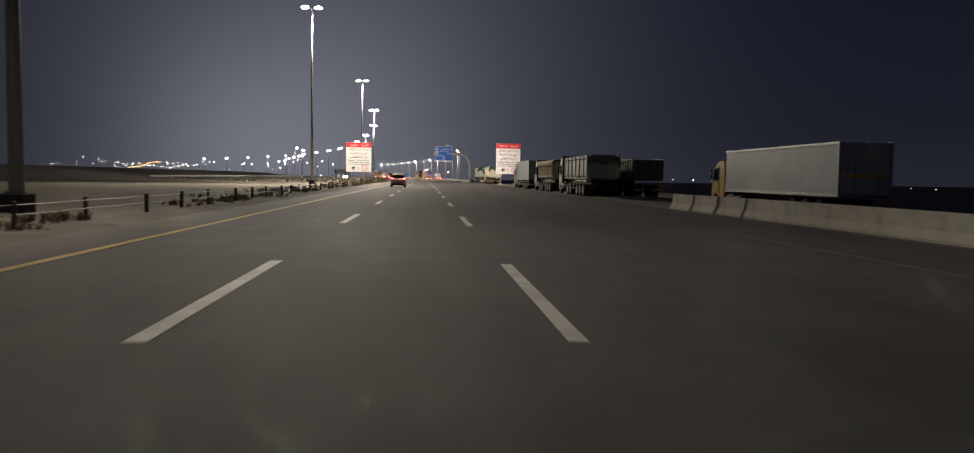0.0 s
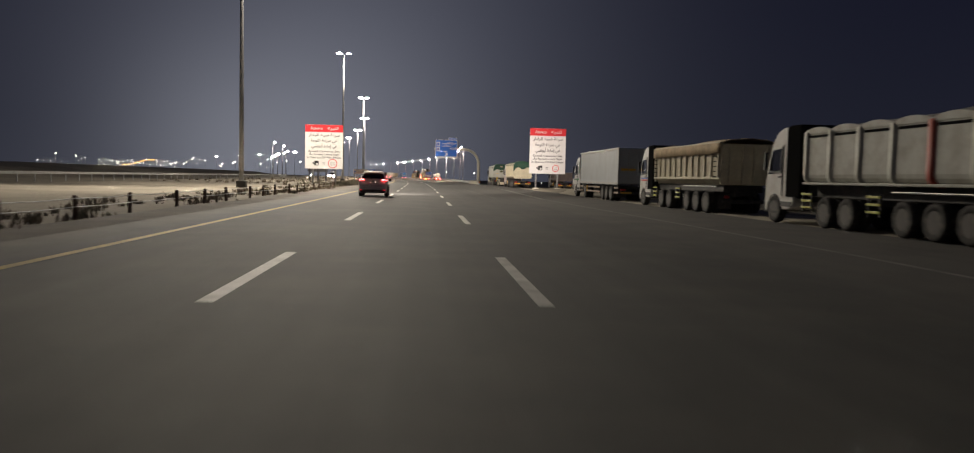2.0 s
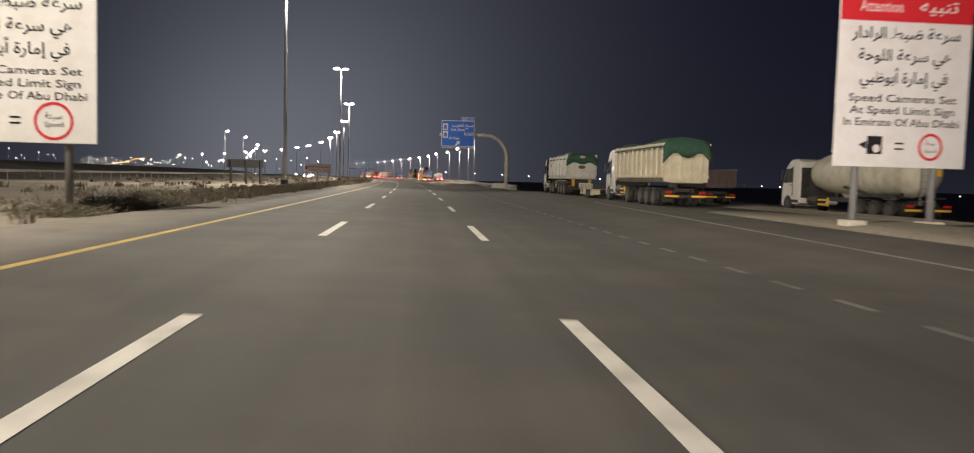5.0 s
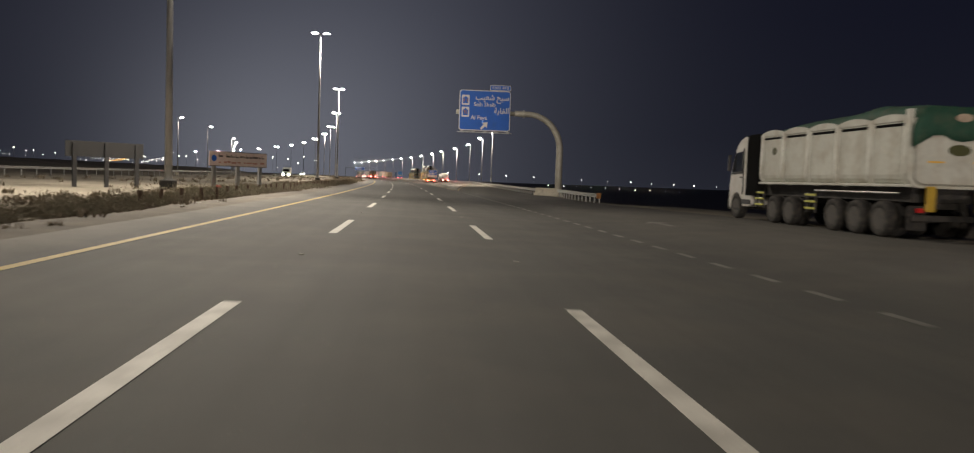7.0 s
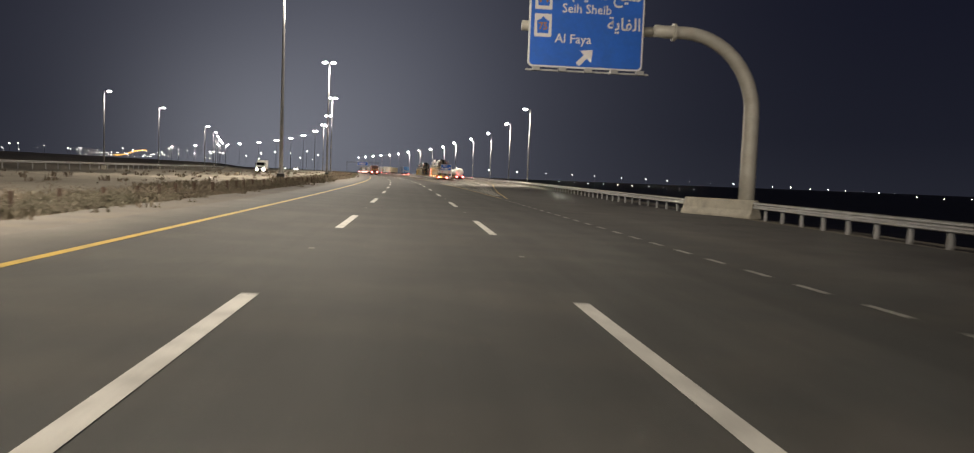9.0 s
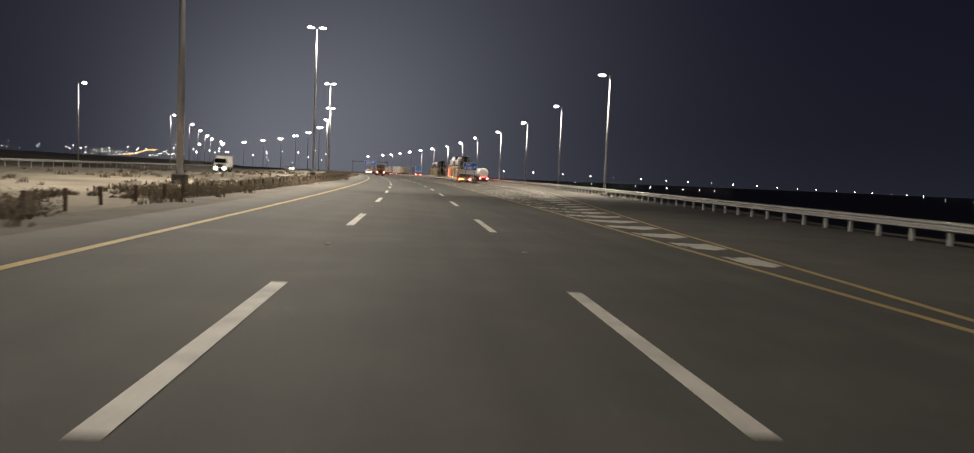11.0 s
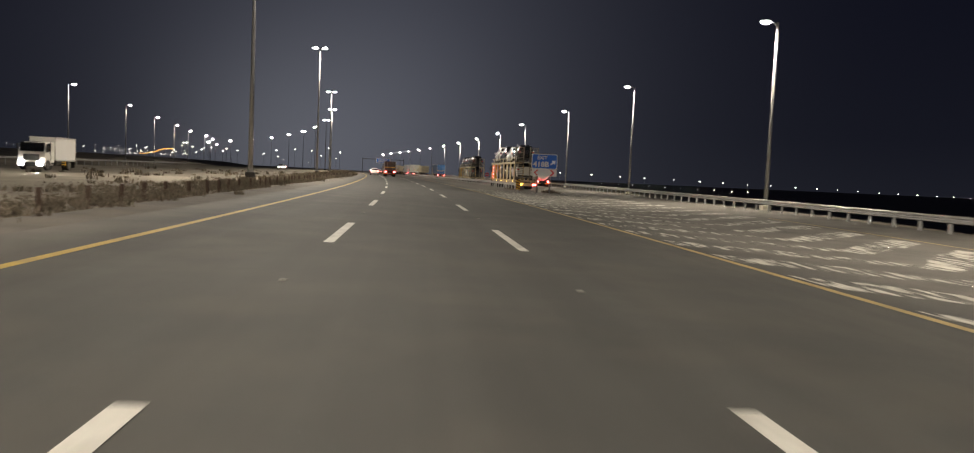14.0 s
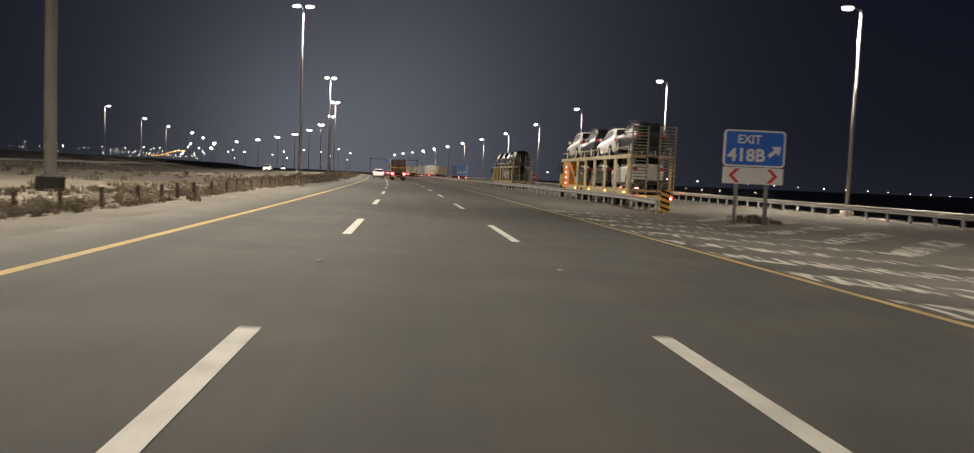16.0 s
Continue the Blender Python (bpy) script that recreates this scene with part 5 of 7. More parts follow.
def lathe_disc(x, y, z, rx, rz):
    return prism(bmesh.new(), [(x + rx * math.cos(k * math.pi / 10), z + rz * math.sin(k * math.pi / 10)) for k in range(20)], y - 0.01, y + 0.01, "y")


def ribbed_body(truck, y0, y1, z0, z1, material, w, ribs, stripe):
    t = 0.07
    body = bmesh.new()
    floor = [(0.25, z0), (w - 0.25, z0), (w - 0.02, z0 + 0.35), (w - 0.02, z1), (w - 0.1, z1), (w - 0.1, z0 + 0.4), (w - 0.3, z0 + 0.1), (0.3, z0 + 0.1), (0.1, z0 + 0.4), (0.1, z1), (0.02, z1), (0.02, z0 + 0.35)]
    prism(body, floor, y0, y1, "y")
    box(body, 0.02, w - 0.02, y1 - t, y1, z0 + 0.1, z1 + 0.18)
    bed = part("tipper_body", body, material, truck)
    bmg = prism(bmesh.new(), [(y0 - 0.06, z0 + 0.05), (y0 + 0.02, z0 + 0.05), (y0 + 0.02, z1), (y0 - 0.12, z1)], 0.04, w - 0.04)
    gate = part("tail_gate", bmg, material, truck)
    part("gate_ribs", boxes(*[(x - 0.04, x + 0.04, y0 - 0.16, y0 - 0.07, z0 + 0.1, z1 - 0.05) for x in (0.4, 1.0, w - 1.0, w - 0.4)], (0.05, w - 0.05, y0 - 0.17, y0 - 0.08, z1 - 0.14, z1 - 0.02)), material, gate)
    step = (y1 - y0 - 0.3) / ribs
    for x, s in ((0.0, -1), (w, 1)):
        part("top_rail", boxes((x - 0.07, x + 0.07, y0 - 0.1, y1, z1 - 0.04, z1 + 0.1), bevel=0.02), material, bed)
        part("bottom_rail", boxes((x - 0.05, x + 0.05, y0 - 0.05, y1, z0 + 0.24, z0 + 0.36), bevel=0.02), material, bed)
        for k in range(ribs + 1):
            y = y0 + 0.12 + step * k
            odd = stripe and k == 5
            part("rib", boxes((x - 0.055, x + 0.055, y - 0.045, y + 0.045, z0 + 0.3, z1), bevel=0.012), RED_STRIPE if odd else material, bed, "red painted rib" if odd else "")
    return bed


def tipper_body(truck, y0, y1, z0, z1, material, w=2.5, ribs=10, tarp=0.0, stripe=False, scallop=False, tub=False, cover=None, valance=0.0):
    if tub:
        bed = tub_body(truck, y0, y1, z0, z1, material, w, 6 if stripe else 5, 2 if stripe else None)
    else:
        bed = ribbed_body(truck, y0, y1, z0, z1, material, w, ribs, stripe)
    if valance:
        # rungs to climb at both ends of the side
        for y in (y0 + 0.42, y1 - 0.42):
            for k in range(6):
                part("rung", boxes((-0.085, -0.045, y - 0.16, y + 0.16, z0 + 0.35 + 0.22 * k, z0 + 0.39 + 0.22 * k), bevel=0.008), MATT_BLACK, bed, "dark climbing rung")
    if tarp:
        bm = bmesh.new()
        n, m = 22, 10
        rows = []
        for j in range(n + 1):
            f = j / n
            y = y0 - 0.22 + f * (y1 - y0 + 0.2)
            row = []
            for i in range(m + 1):
                u = i / m
                x = -0.1 + u * (w + 0.2)
                arch = math.sin(math.pi * u)
                z = z1 + 0.1 + arch * (tarp * (0.7 + 0.3 * math.sin(f * 7 + y0))) + 0.05 * noise.noise((u * 4, f * 9, y0))
                if scallop:
                    x = 0.05 + u * (w - 0.1)
                    hump = lerp_rows([(0, 0.75), (0.25, 1.2), (0.45, 0.85), (0.7, 0.8), (1, 0.2)], f)
                    z = z1 + 0.02 + min(1.0, 2.2 * arch) ** 0.7 * tarp * hump + 0.03 * noise.noise((u * 5, f * 9, 2))
                elif i in (0, m):
                    z = z1 - 0.12 - valance + (0.06 if not valance else 0.03) * noise.noise((f * 12, y0, 0))
                elif valance and i in (1, m - 1):
                    x, z = (-0.1 if i == 1 else w + 0.1), z1 + 0.04
                row.append(bm.verts.new((x, y, z)))
            rows.append(row)
        for a, b in zip(rows, rows[1:]):
            for i in range(m):
                bm.faces.new((a[i], a[i + 1], b[i + 1], b[i]))
        # the flap over the tail gate
        last = rows[0]
        for k in range(1, 4 if scallop or not cover else 1):
            nxt = []
            for i in range(m + 1):
                u = i / m
                drop = (z1 - z0) * ((0.24 + 0.12 * abs(math.cos(u * math.pi * 2)) if scallop else 0.19 + 0.17 * abs(math.cos(u * math.pi * 2)))) / 2.4
                nxt.append(bm.verts.new((-0.1 + u * (w + 0.2), y0 - 0.26 - 0.01 * k, min(last[i].co.z, z1 + 0.1 + 0.1 * math.sin(math.pi * u)) - drop)))
            for i in range(m):
                bm.faces.new((last[i], last[i + 1], nxt[i + 1], nxt[i]))
            last = nxt
        ob = part("tarpaulin", bm, cover or TARP, bed, "dusty canvas cover" if cover else "green tarpaulin cover", smooth=True)
        so = ob.modifiers.new("thick", "SOLIDIFY")
        so.thickness = 0.02
    return bed


def tipper(name, m, length, material, label, cab_mat, z1=3.5, tarp=0.0, stripe=False, wheels=(), stripes=False, scallop=False, gap=0.35, top=3.45, rear_posts=False, tub=False, cover=None, ribs=10, valance=0.0, panel=False):
    """A tipping lorry, its tail at the pose."""
    t = thing(name, m, label, "truck", "parked trucks")
    y_cab = length - 2.35
    chassis(t, length, y_tank=None if panel else y_cab - 1.4, strips=not panel)
    cab(t, y_cab, cab_mat, top=top, stripes=stripes)
    tipper_body(t, 0.15, y_cab - gap, 1.42 if tub else 1.3, z1, material, tarp=tarp, stripe=stripe, scallop=scallop, tub=tub, cover=cover, ribs=ribs, valance=valance)
    axles(t, [y for y in wheels])
    axles(t, [y_cab + 1.45], dual=False)
    if rear_posts:
        for x in (0.55, 1.95):
            part("tail_post", boxes((x - 0.12, x + 0.12, -0.08, 0.02, 0.75, 1.42), bevel=0.02), MUSTARD, t, "mustard yellow tail post")
        part("tarpaulin_patch", lathe_disc(1.25, -0.16, z1 + 0.02, 0.24, 0.11), PLANK, t, "pale patch on the tarpaulin")
    if panel:
        if not tub:
            part("sub_frame", boxes((0.35, 2.15, 0.5, y_cab - 0.2, 0.98, 1.3), bevel=0.02), CHASSIS, t)
        part("cab_fairing", prism(bmesh.new(), [(y_cab - 0.4, 0.95), (y_cab + 0.55, 0.95), (y_cab + 0.55, top - 0.04), (y_cab + 0.35, top + 0.03), (y_cab - 0.4, top + 0.03)], 0.0, 2.5), MATT_BLACK, t, "tall black panel behind the cab")
        part("side_bar", tube(bmesh.new(), [(0.06, 0.6, 1.22), (0.06, 5.0, 1.22)], 0.03, 6), GALV, t)
        for y in ((wheels[-3] + wheels[-2]) / 2, wheels[-1] + 1.15):
            for z in (0.6, 0.82, 1.04):
                part("reflective_strip", boxes((0.02, 0.06, y - 0.32, y + 0.32, z, z + 0.07), bevel=0.008), STRIP_LIME, t, "yellow reflective side strip")
            part("strip_bracket", boxes((0.06, 0.12, y - 0.3, y - 0.24, 0.5, 1.15), (0.06, 0.12, y + 0.24, y + 0.3, 0.5, 1.15)), CHASSIS, t)
    return t


def box_truck(name, m, length, label, cab_mat, z0=1.2, z1=4.05, side_mat=None, wheels=(), tall_cab=3.3, green=False, seams=True):
    t = thing(name, m, label, "truck", "parked trucks")
    y_cab = length - 2.35
    y1 = y_cab - 0.3
    chassis(t, length, y_tank=y_cab - 1.6)
    cb = cab(t, y_cab, cab_mat, top=tall_cab)
    if green:
        part("stripe", prism(bmesh.new(), [(y_cab + 0.25, 1.36), (y_cab + 2.08, 1.36), (y_cab + 2.08, 1.47), (y_cab + 0.5, 1.5)], 0.012, 0.03), GREEN_STRIPE, cb, "green stripe")
        part("stripe", prism(bmesh.new(), [(y_cab + 0.22, 1.9), (y_cab + 0.45, 1.9), (y_cab + 0.28, 2.95), (y_cab + 0.12, 2.95)], 0.012, 0.03), GREEN_STRIPE, cb, "green swoosh")
    bx = part("box_body", boxes((0.02, 2.48, 0.1, y1, z0, z1), bevel=0.02), side_mat or BOX_GREY, t)
    for x, s in ((0.0, -1), (2.5, 1)):
        part("side_rail", boxes((x - 0.04, x + 0.04, 0.06, y1 + 0.03, z0 - 0.06, z0 + 0.08), (x - 0.03, x + 0.04, 0.06, y1 + 0.03, z1 - 0.1, z1 + 0.03), bevel=0.01), GALV, bx)
        n = int((y1 - 0.1) / 2.6)
        for k in range(1, n if seams else 1):
            y = 0.1 + (y1 - 0.1) * k / n
            part("side_seam", boxes((x - 0.012, x + 0.025, y - 0.012, y + 0.012, z0 + 0.08, z1 - 0.1)), BOX_GREY, bx)
        part("corner_post", boxes((x - 0.045, x + 0.05, 0.05, 0.17, z0 - 0.05, z1 + 0.02), bevel=0.01), GALV, bx)
    for k, (xa, xb) in enumerate(((0.1, 1.23), (1.27, 2.4))):
        door = part("rear_door", boxes((xa, xb, 0.06, 0.1, z0 + 0.08, z1 - 0.1), bevel=0.01), side_mat or BOX_GREY, bx)
        part("lock_bar", tube(bmesh.new(), [((xa + xb) / 2, 0.045, z0 + 0.15), ((xa + xb) / 2, 0.045, z1 - 0.15)], 0.02, 6), GALV, door)
        part("hinge", boxes(*[((xa if k == 0 else xb) - 0.04, (xa if k == 0 else xb) + 0.04, 0.03, 0.07, z, z + 0.08) for z in (z0 + 0.4, (z0 + z1) / 2, z1 - 0.5)]), GALV, door)
    part("reflective_strip", boxes((0.15, 1.15, 0.035, 0.06, z0 + 0.85, z0 + 1.0), (1.35, 2.35, 0.035, 0.06, z0 + 0.85, z0 + 1.0)), REFLECT_Y, bx, "yellow reflective strip")
    if green:
        for x in (0.02, 2.44):
            for ya, yb in ((5.5, 9.6), (0.2, 1.3), (11.3, 12.6)):
                for z in (0.52, 0.84):
                    part("side_plank", boxes((x, x + 0.04, ya, yb, z, z + 0.11), bevel=0.01), PLANK, t, "pale weathered plank")
                part("plank_post", boxes((x + 0.01, x + 0.05, ya + 0.1, ya + 0.17, 0.48, 1.15), (x + 0.01, x + 0.05, yb - 0.17, yb - 0.1, 0.48, 1.15)), CHASSIS, t)
            part("mud_rail", boxes((x - 0.01, x + 0.05, 1.4, 5.3, 1.12, 1.17)), GALV, t)
        for x, e in ((-0.012, -1), (2.512, 1)):
            hem = bmesh.new()
            rows = [[hem.verts.new((x, 0.2 + (y1 - 0.3) * k / 40, z)) for z in (z0 + 0.16, z0 - 0.02 - 0.07 * abs(math.sin(k * 1.3)) - 0.04 * abs(math.sin(k * 0.47)))] for k in range(41)]
            for a, b in zip(rows, rows[1:]):
                hem.faces.new((a[0], a[1], b[1], b[0]))
            hem_ob = part("curtain_hem", hem, side_mat or BOX_GREY, bx, "frayed curtain hem")
            hem_ob.modifiers.new("thick", "SOLIDIFY").thickness = 0.012
        fairing = prism(bmesh.new(), [(y_cab + 0.0, tall_cab - 0.1), (y_cab + 0.0, z1 - 0.05), (y_cab + 0.3, z1 - 0.05), (y_cab + 0.75, tall_cab + 0.02), (y_cab + 0.75, tall_cab - 0.1)], 0.3, 2.2)
        bmesh.ops.bevel(fairing, geom=list(fairing.edges), offset=0.05, segments=2, affect="EDGES", clamp_overlap=True)
        part("roof_fairing", fairing, cab_mat, cb, "white roof fairing")
    axles(t, wheels)
    axles(t, [y_cab + 1.45], dual=False)
    return t


GZ = 0.03
# the dark tipper, the grey ribbed tipper and the cream tipper behind the first sign
tipper("tipper_truck", pose(17.4, 61.5, 0.0), 10.6, TIPPER_DARK, "dark brown tipper truck parked at the tail of a queue", CAB_WHITE, z1=3.02, wheels=(1.6, 2.9, 6.2), top=3.0)
tipper("tipper_truck", pose(13.4, 60.2, GZ), 13.0, TIPPER_GREY, "dusty grey ribbed tipper truck with one red rib", CAB_WHITE, z1=3.12, tarp=0.2, cover=CANVAS_GREY, scallop=True, tub=True, gap=0.75, panel=True, wheels=(1.9, 3.2, 4.5, 7.3, 8.6), stripe=True, top=3.4)
tipper("tipper_truck", pose(13.6, 77.9, GZ), 12.7, TIPPER_CREAM, "cream tipper truck under a dusty canvas, striped white cab", CAB_WHITE, z1=3.1, wheels=(1.8, 3.1, 4.4, 7.1, 8.4), tarp=0.2, cover=CANVAS, ribs=11, stripes=True, top=3.4, valance=0.3, gap=0.75, panel=True)
box_truck("box_truck", pose(13.6, 95.4, 0.05), 15.0, "grey curtain-sided box truck with a white cab", CAB_WHITE, z1=3.54, wheels=(2.2, 3.45, 4.65, 10.5), tall_cab=3.2, green=True, seams=False)
box_truck("box_truck", pose(19.4, 34.0, -0.4, 0, 0, -1), 16.6, "grey box truck with a yellow cab behind the barrier", CAB_YELLOW, z0=1.2, z1=3.66, wheels=(1.9, 3.3, 4.7, 11.6), tall_cab=3.1, seams=False)

# cement tanker behind the second notice
tk = thing("tanker_truck", pose(23.2, 147.0, -0.15), "dusty cream powder tanker truck", "truck", "parked trucks")
chassis(tk, 12.4, y_tank=8.0)
cab(tk, 10.05, CAB_WHITE, top=3.2)
bm = lathe(bmesh.new(), [(-6.2, 0.3), (-6.05, 0.8), (-5.6, 1.1), (-4.6, 1.22), (-2.0, 1.26), (2.0, 1.2), (4.6, 1.08), (5.6, 0.9), (6.0, 0.6), (6.1, 0.2)], 28)
bmesh.ops.transform(bm, matrix=Matrix.Translation((1.25, 5.0, 2.35)) @ Matrix.Rotation(math.pi / 2, 4, "Z") @ Matrix.Diagonal((0.78, 1, 1, 1)), verts=bm.verts)
drum = part("tank", bm, TANK_CREAM, tk, smooth=True)
for y in (2.4, 6.0):
    cone = lathe(bmesh.new(), [(0.0, 1.15), (0.55, 0.85), (1.25, 0.3), (1.35, 0.2)], 20)
    bmesh.ops.transform(cone, matrix=Matrix.Translation((1.25, y + 0.6, 2.2)) @ Matrix.Rotation(math.pi / 2, 4, "Y") @ Matrix.Diagonal((1, 1, 0.85, 1)), verts=cone.verts)
    part("hopper_cone", cone, TANK_CREAM, drum, smooth=True)
part("walkway", boxes((0.95, 1.55, 1.6, 8.4, 3.6, 3.66)), GALV, drum)
for y in (2.8, 5.0, 7.2):
    part("hatch", tube(bmesh.new(), [(1.25, y, 3.5), (1.25, y, 3.66)], 0.24, 14), TANK_CREAM, drum)
part("hose", tube(bmesh.new(), [(0.2, 0.4, 1.3), (0.05, 1.2, 1.15), (0.02, 2.6, 1.2), (0.05, 4.2, 1.5), (0.15, 5.4, 1.6)], 0.08, 8), RUBBER, tk, "black discharge hose")
part("mud_guard", boxes((0.0, 0.7, 0.6, 4.2, 1.12, 1.18), (1.8, 2.5, 0.6, 4.2, 1.12, 1.18), bevel=0.01), CHASSIS, tk)
part("ladder", boxes((0.8, 0.84, -0.02, 0.04, 0.8, 3.4), (1.2, 1.24, -0.02, 0.04, 0.8, 3.4), *[(0.8, 1.24, -0.02, 0.03, z, z + 0.04) for z in np.arange(1.0, 3.3, 0.3)]), GALV, tk)
part("hazard_plate", boxes((1.5, 1.9, 0.12, 0.16, 2.2, 2.5)), REFLECT_Y, tk)
axles(tk, (1.2, 2.5, 3.8))
axles(tk, [11.5], dual=False)

tipper("tipper_truck", pose(23.2, 172.0, -0.15), 9.5, TIPPER_DARK, "small dark green tipper truck with yellow rear strips", TIPPER_DARK, z1=2.7, wheels=(1.4, 2.7), top=2.9)
tipper("tipper_truck", pose(13.6, 153.0, 0.15), 12.8, TIPPER_CREAM, "cream tipper truck under a green tarpaulin", CAB_WHITE, z1=3.3, tarp=0.4, wheels=(1.8, 3.1, 4.4, 7.2), top=3.4)
tipper("tipper_truck", pose(13.1, 177.3, 0.2), 12.1, TIPPER_WHITE, "white tipper truck with a green tarpaulin and yellow tail posts", CAB_WHITE, z1=3.2, tarp=0.4, scallop=True, wheels=(1.35, 2.6, 3.85, 6.7, 7.95), rear_posts=True, top=3.25, tub=True, gap=0.75, panel=True)

# low flat trailer between the two
fl = thing("flatbed_trailer", pose(13.2, 168.3, 0.18) @ Matrix.Diagonal((1, 0.66, 0.78, 1)), "low cream flatbed trailer with wooden sideboards", "trailer", "parked trucks")
part("deck", boxes((0.0, 2.5, 0, 6.8, 0.82, 0.93), bevel=0.02), TIPPER_CREAM, fl)
part("frame_rail", boxes((0.7, 0.85, 0.1, 6.8, 0.6, 0.85), (1.65, 1.8, 0.1, 6.8, 0.6, 0.85)), CHASSIS, fl)
for k in range(9):
    for x in (0.0, 2.44):
        part("sideboard", boxes((x, x + 0.06, 0.03 + 0.752 * k, 0.735 + 0.752 * k, 0.95, 1.36 + 0.015 * (k % 3)), bevel=0.012), TIPPER_CREAM, fl)
for k in range(10):
    for x in (-0.03, 2.5):
        part("stake", boxes((x, x + 0.04, 0.752 * k - 0.02, 0.752 * k + 0.04, 0.8, 1.3)), CHASSIS, fl, "dark steel stake")
# the tail face's shadow is put into its colour, unlike the cream sideboards
part("tailboard", boxes((0.06, 2.44, -0.05, 0.0, 0.85, 1.3), bevel=0.012), CHASSIS, fl, "tailboard with shade in its dark colour")
for y in (4.1, 0.25):
    part("tool_box", boxes((0.1, 0.7, y, y + 0.62, 0.34, 0.82), bevel=0.02), TIPPER_CREAM, fl)
for x in (0.08, 2.3):
    for y in (0.2, 0.95, 3.1, 3.9, 4.9, 6.3):
        part("landing_leg", boxes((x, x + 0.12, y, y + 0.1, 0.3, 0.85)), TIPPER_CREAM, fl)
    part("side_guard", boxes((x + 0.02, x + 0.07, 3.1, 5.4, 0.42, 0.5)), TIPPER_CREAM, fl)
axles(fl, (1.75, 2.7), r=0.42)


# ------------------------------------------------------------------ cars
STATIONS = [  # y, half width at waist, bottom, belt, roof, roof half width
    (0.00, 0.80, 0.40, 0.80, 0.86, 0.72), (0.14, 0.895, 0.28, 1.03, 1.10, 0.80), (0.30, 0.905, 0.25, 1.08, 1.36, 0.72),
    (0.46, 0.91, 0.24, 1.10, 1.61, 0.64), (0.62, 0.91, 0.23, 1.10, 1.655, 0.62), (1.10, 0.91, 0.225, 1.085, 1.69, 0.62), (1.65, 0.905, 0.22, 1.055, 1.70, 0.63),
    (2.20, 0.905, 0.22, 1.03, 1.665, 0.63), (2.55, 0.905, 0.22, 1.015, 1.625, 0.62), (2.85, 0.905, 0.22, 1.00, 1.475, 0.64), (3.15, 0.905, 0.22, 0.99, 1.28, 0.69),
    (3.35, 0.905, 0.22, 0.98, 1.06, 0.74), (4.15, 0.88, 0.25, 0.88, 0.96, 0.66), (4.42, 0.83, 0.28, 0.76, 0.86, 0.58), (4.58, 0.74, 0.34, 0.62, 0.70, 0.5), (4.64, 0.66, 0.40, 0.54, 0.58, 0.45)]


LOW = [(0.0, 0.86), (0.05, 0.93), (0.12, 0.962), (0.3, 0.985), (0.5, 0.99), (0.68, 1.0), (0.82, 0.998), (0.93, 0.985), (1.0, 0.965)]


def car_section(y):
    """Half a cross-section, from the sill up to the middle of the roof: widths and heights."""
    hw, bot, belt, roof, rw = (float(np.interp(y, CAR_Y, CAR_ROWS[:, k])) for k in range(5))
    tall = roof - belt
    e = min(0.14, 0.5 * tall)
    pts = [(hw * g, bot + (belt - bot) * t) for t, g in LOW]
    for f in (0.25, 0.5, 0.75, 1.0):
        pts.append((hw * 0.965 + (rw + 0.035 - hw * 0.965) * f + 0.018 * math.sin(math.pi * f) * min(1, tall * 2), belt + (tall - e) * f))
    top = pts[-1][1]
    for a in (22, 45, 68, 90):
        pts.append(((rw + 0.035) - (rw + 0.035) * 0.22 * (1 - math.cos(radians(a))), top + e * 0.86 * math.sin(radians(a))))
    pts += [((rw + 0.035) * 0.4, top + e * 0.96), (0.0, top + e)]
    return pts


CAR_Y = np.array(sorted(set(np.round(np.concatenate([np.arange(0, 0.7, 0.07), np.arange(0.7, 4.2, 0.16), np.arange(4.2, 4.641, 0.055), [4.64]]), 3))))
CAR_ROWS = np.array([[np.interp(y, [q[0] for q in STATIONS], [q[k] for q in STATIONS]) for k in range(1, 6)] for y in CAR_Y])
for _ in range(3):
    CAR_ROWS[1:-1] = 0.25 * CAR_ROWS[:-2] + 0.5 * CAR_ROWS[1:-1] + 0.25 * CAR_ROWS[2:]


def side_at(y, z):
    """Half width of the body at a height."""
    pts = car_section(y)
    return float(np.interp(z, [p[1] for p in pts], [p[0] for p in pts]))


def side_patch(side, ys, low, high, out, k_len, k_h, n=6):
    """A panel that lies on the flank between two lines of (y, z)."""
    bm = bmesh.new()
    rows = []
    for y in ys:
        a = float(np.interp(y, [p[0] for p in low], [p[1] for p in low]))
        b = max(a + 0.004, float(np.interp(y, [p[0] for p in high], [p[1] for p in high])))
        rows.append([bm.verts.new((0.91 + side * (side_at(y, a + (b - a) * k / n) + out), y * k_len, (a + (b - a) * k / n) * k_h)) for k in range(n + 1)])
    for a, b in zip(rows, rows[1:]):
        for k in range(n):
            bm.faces.new((a[k], a[k + 1], b[k + 1], b[k]))
    return bm


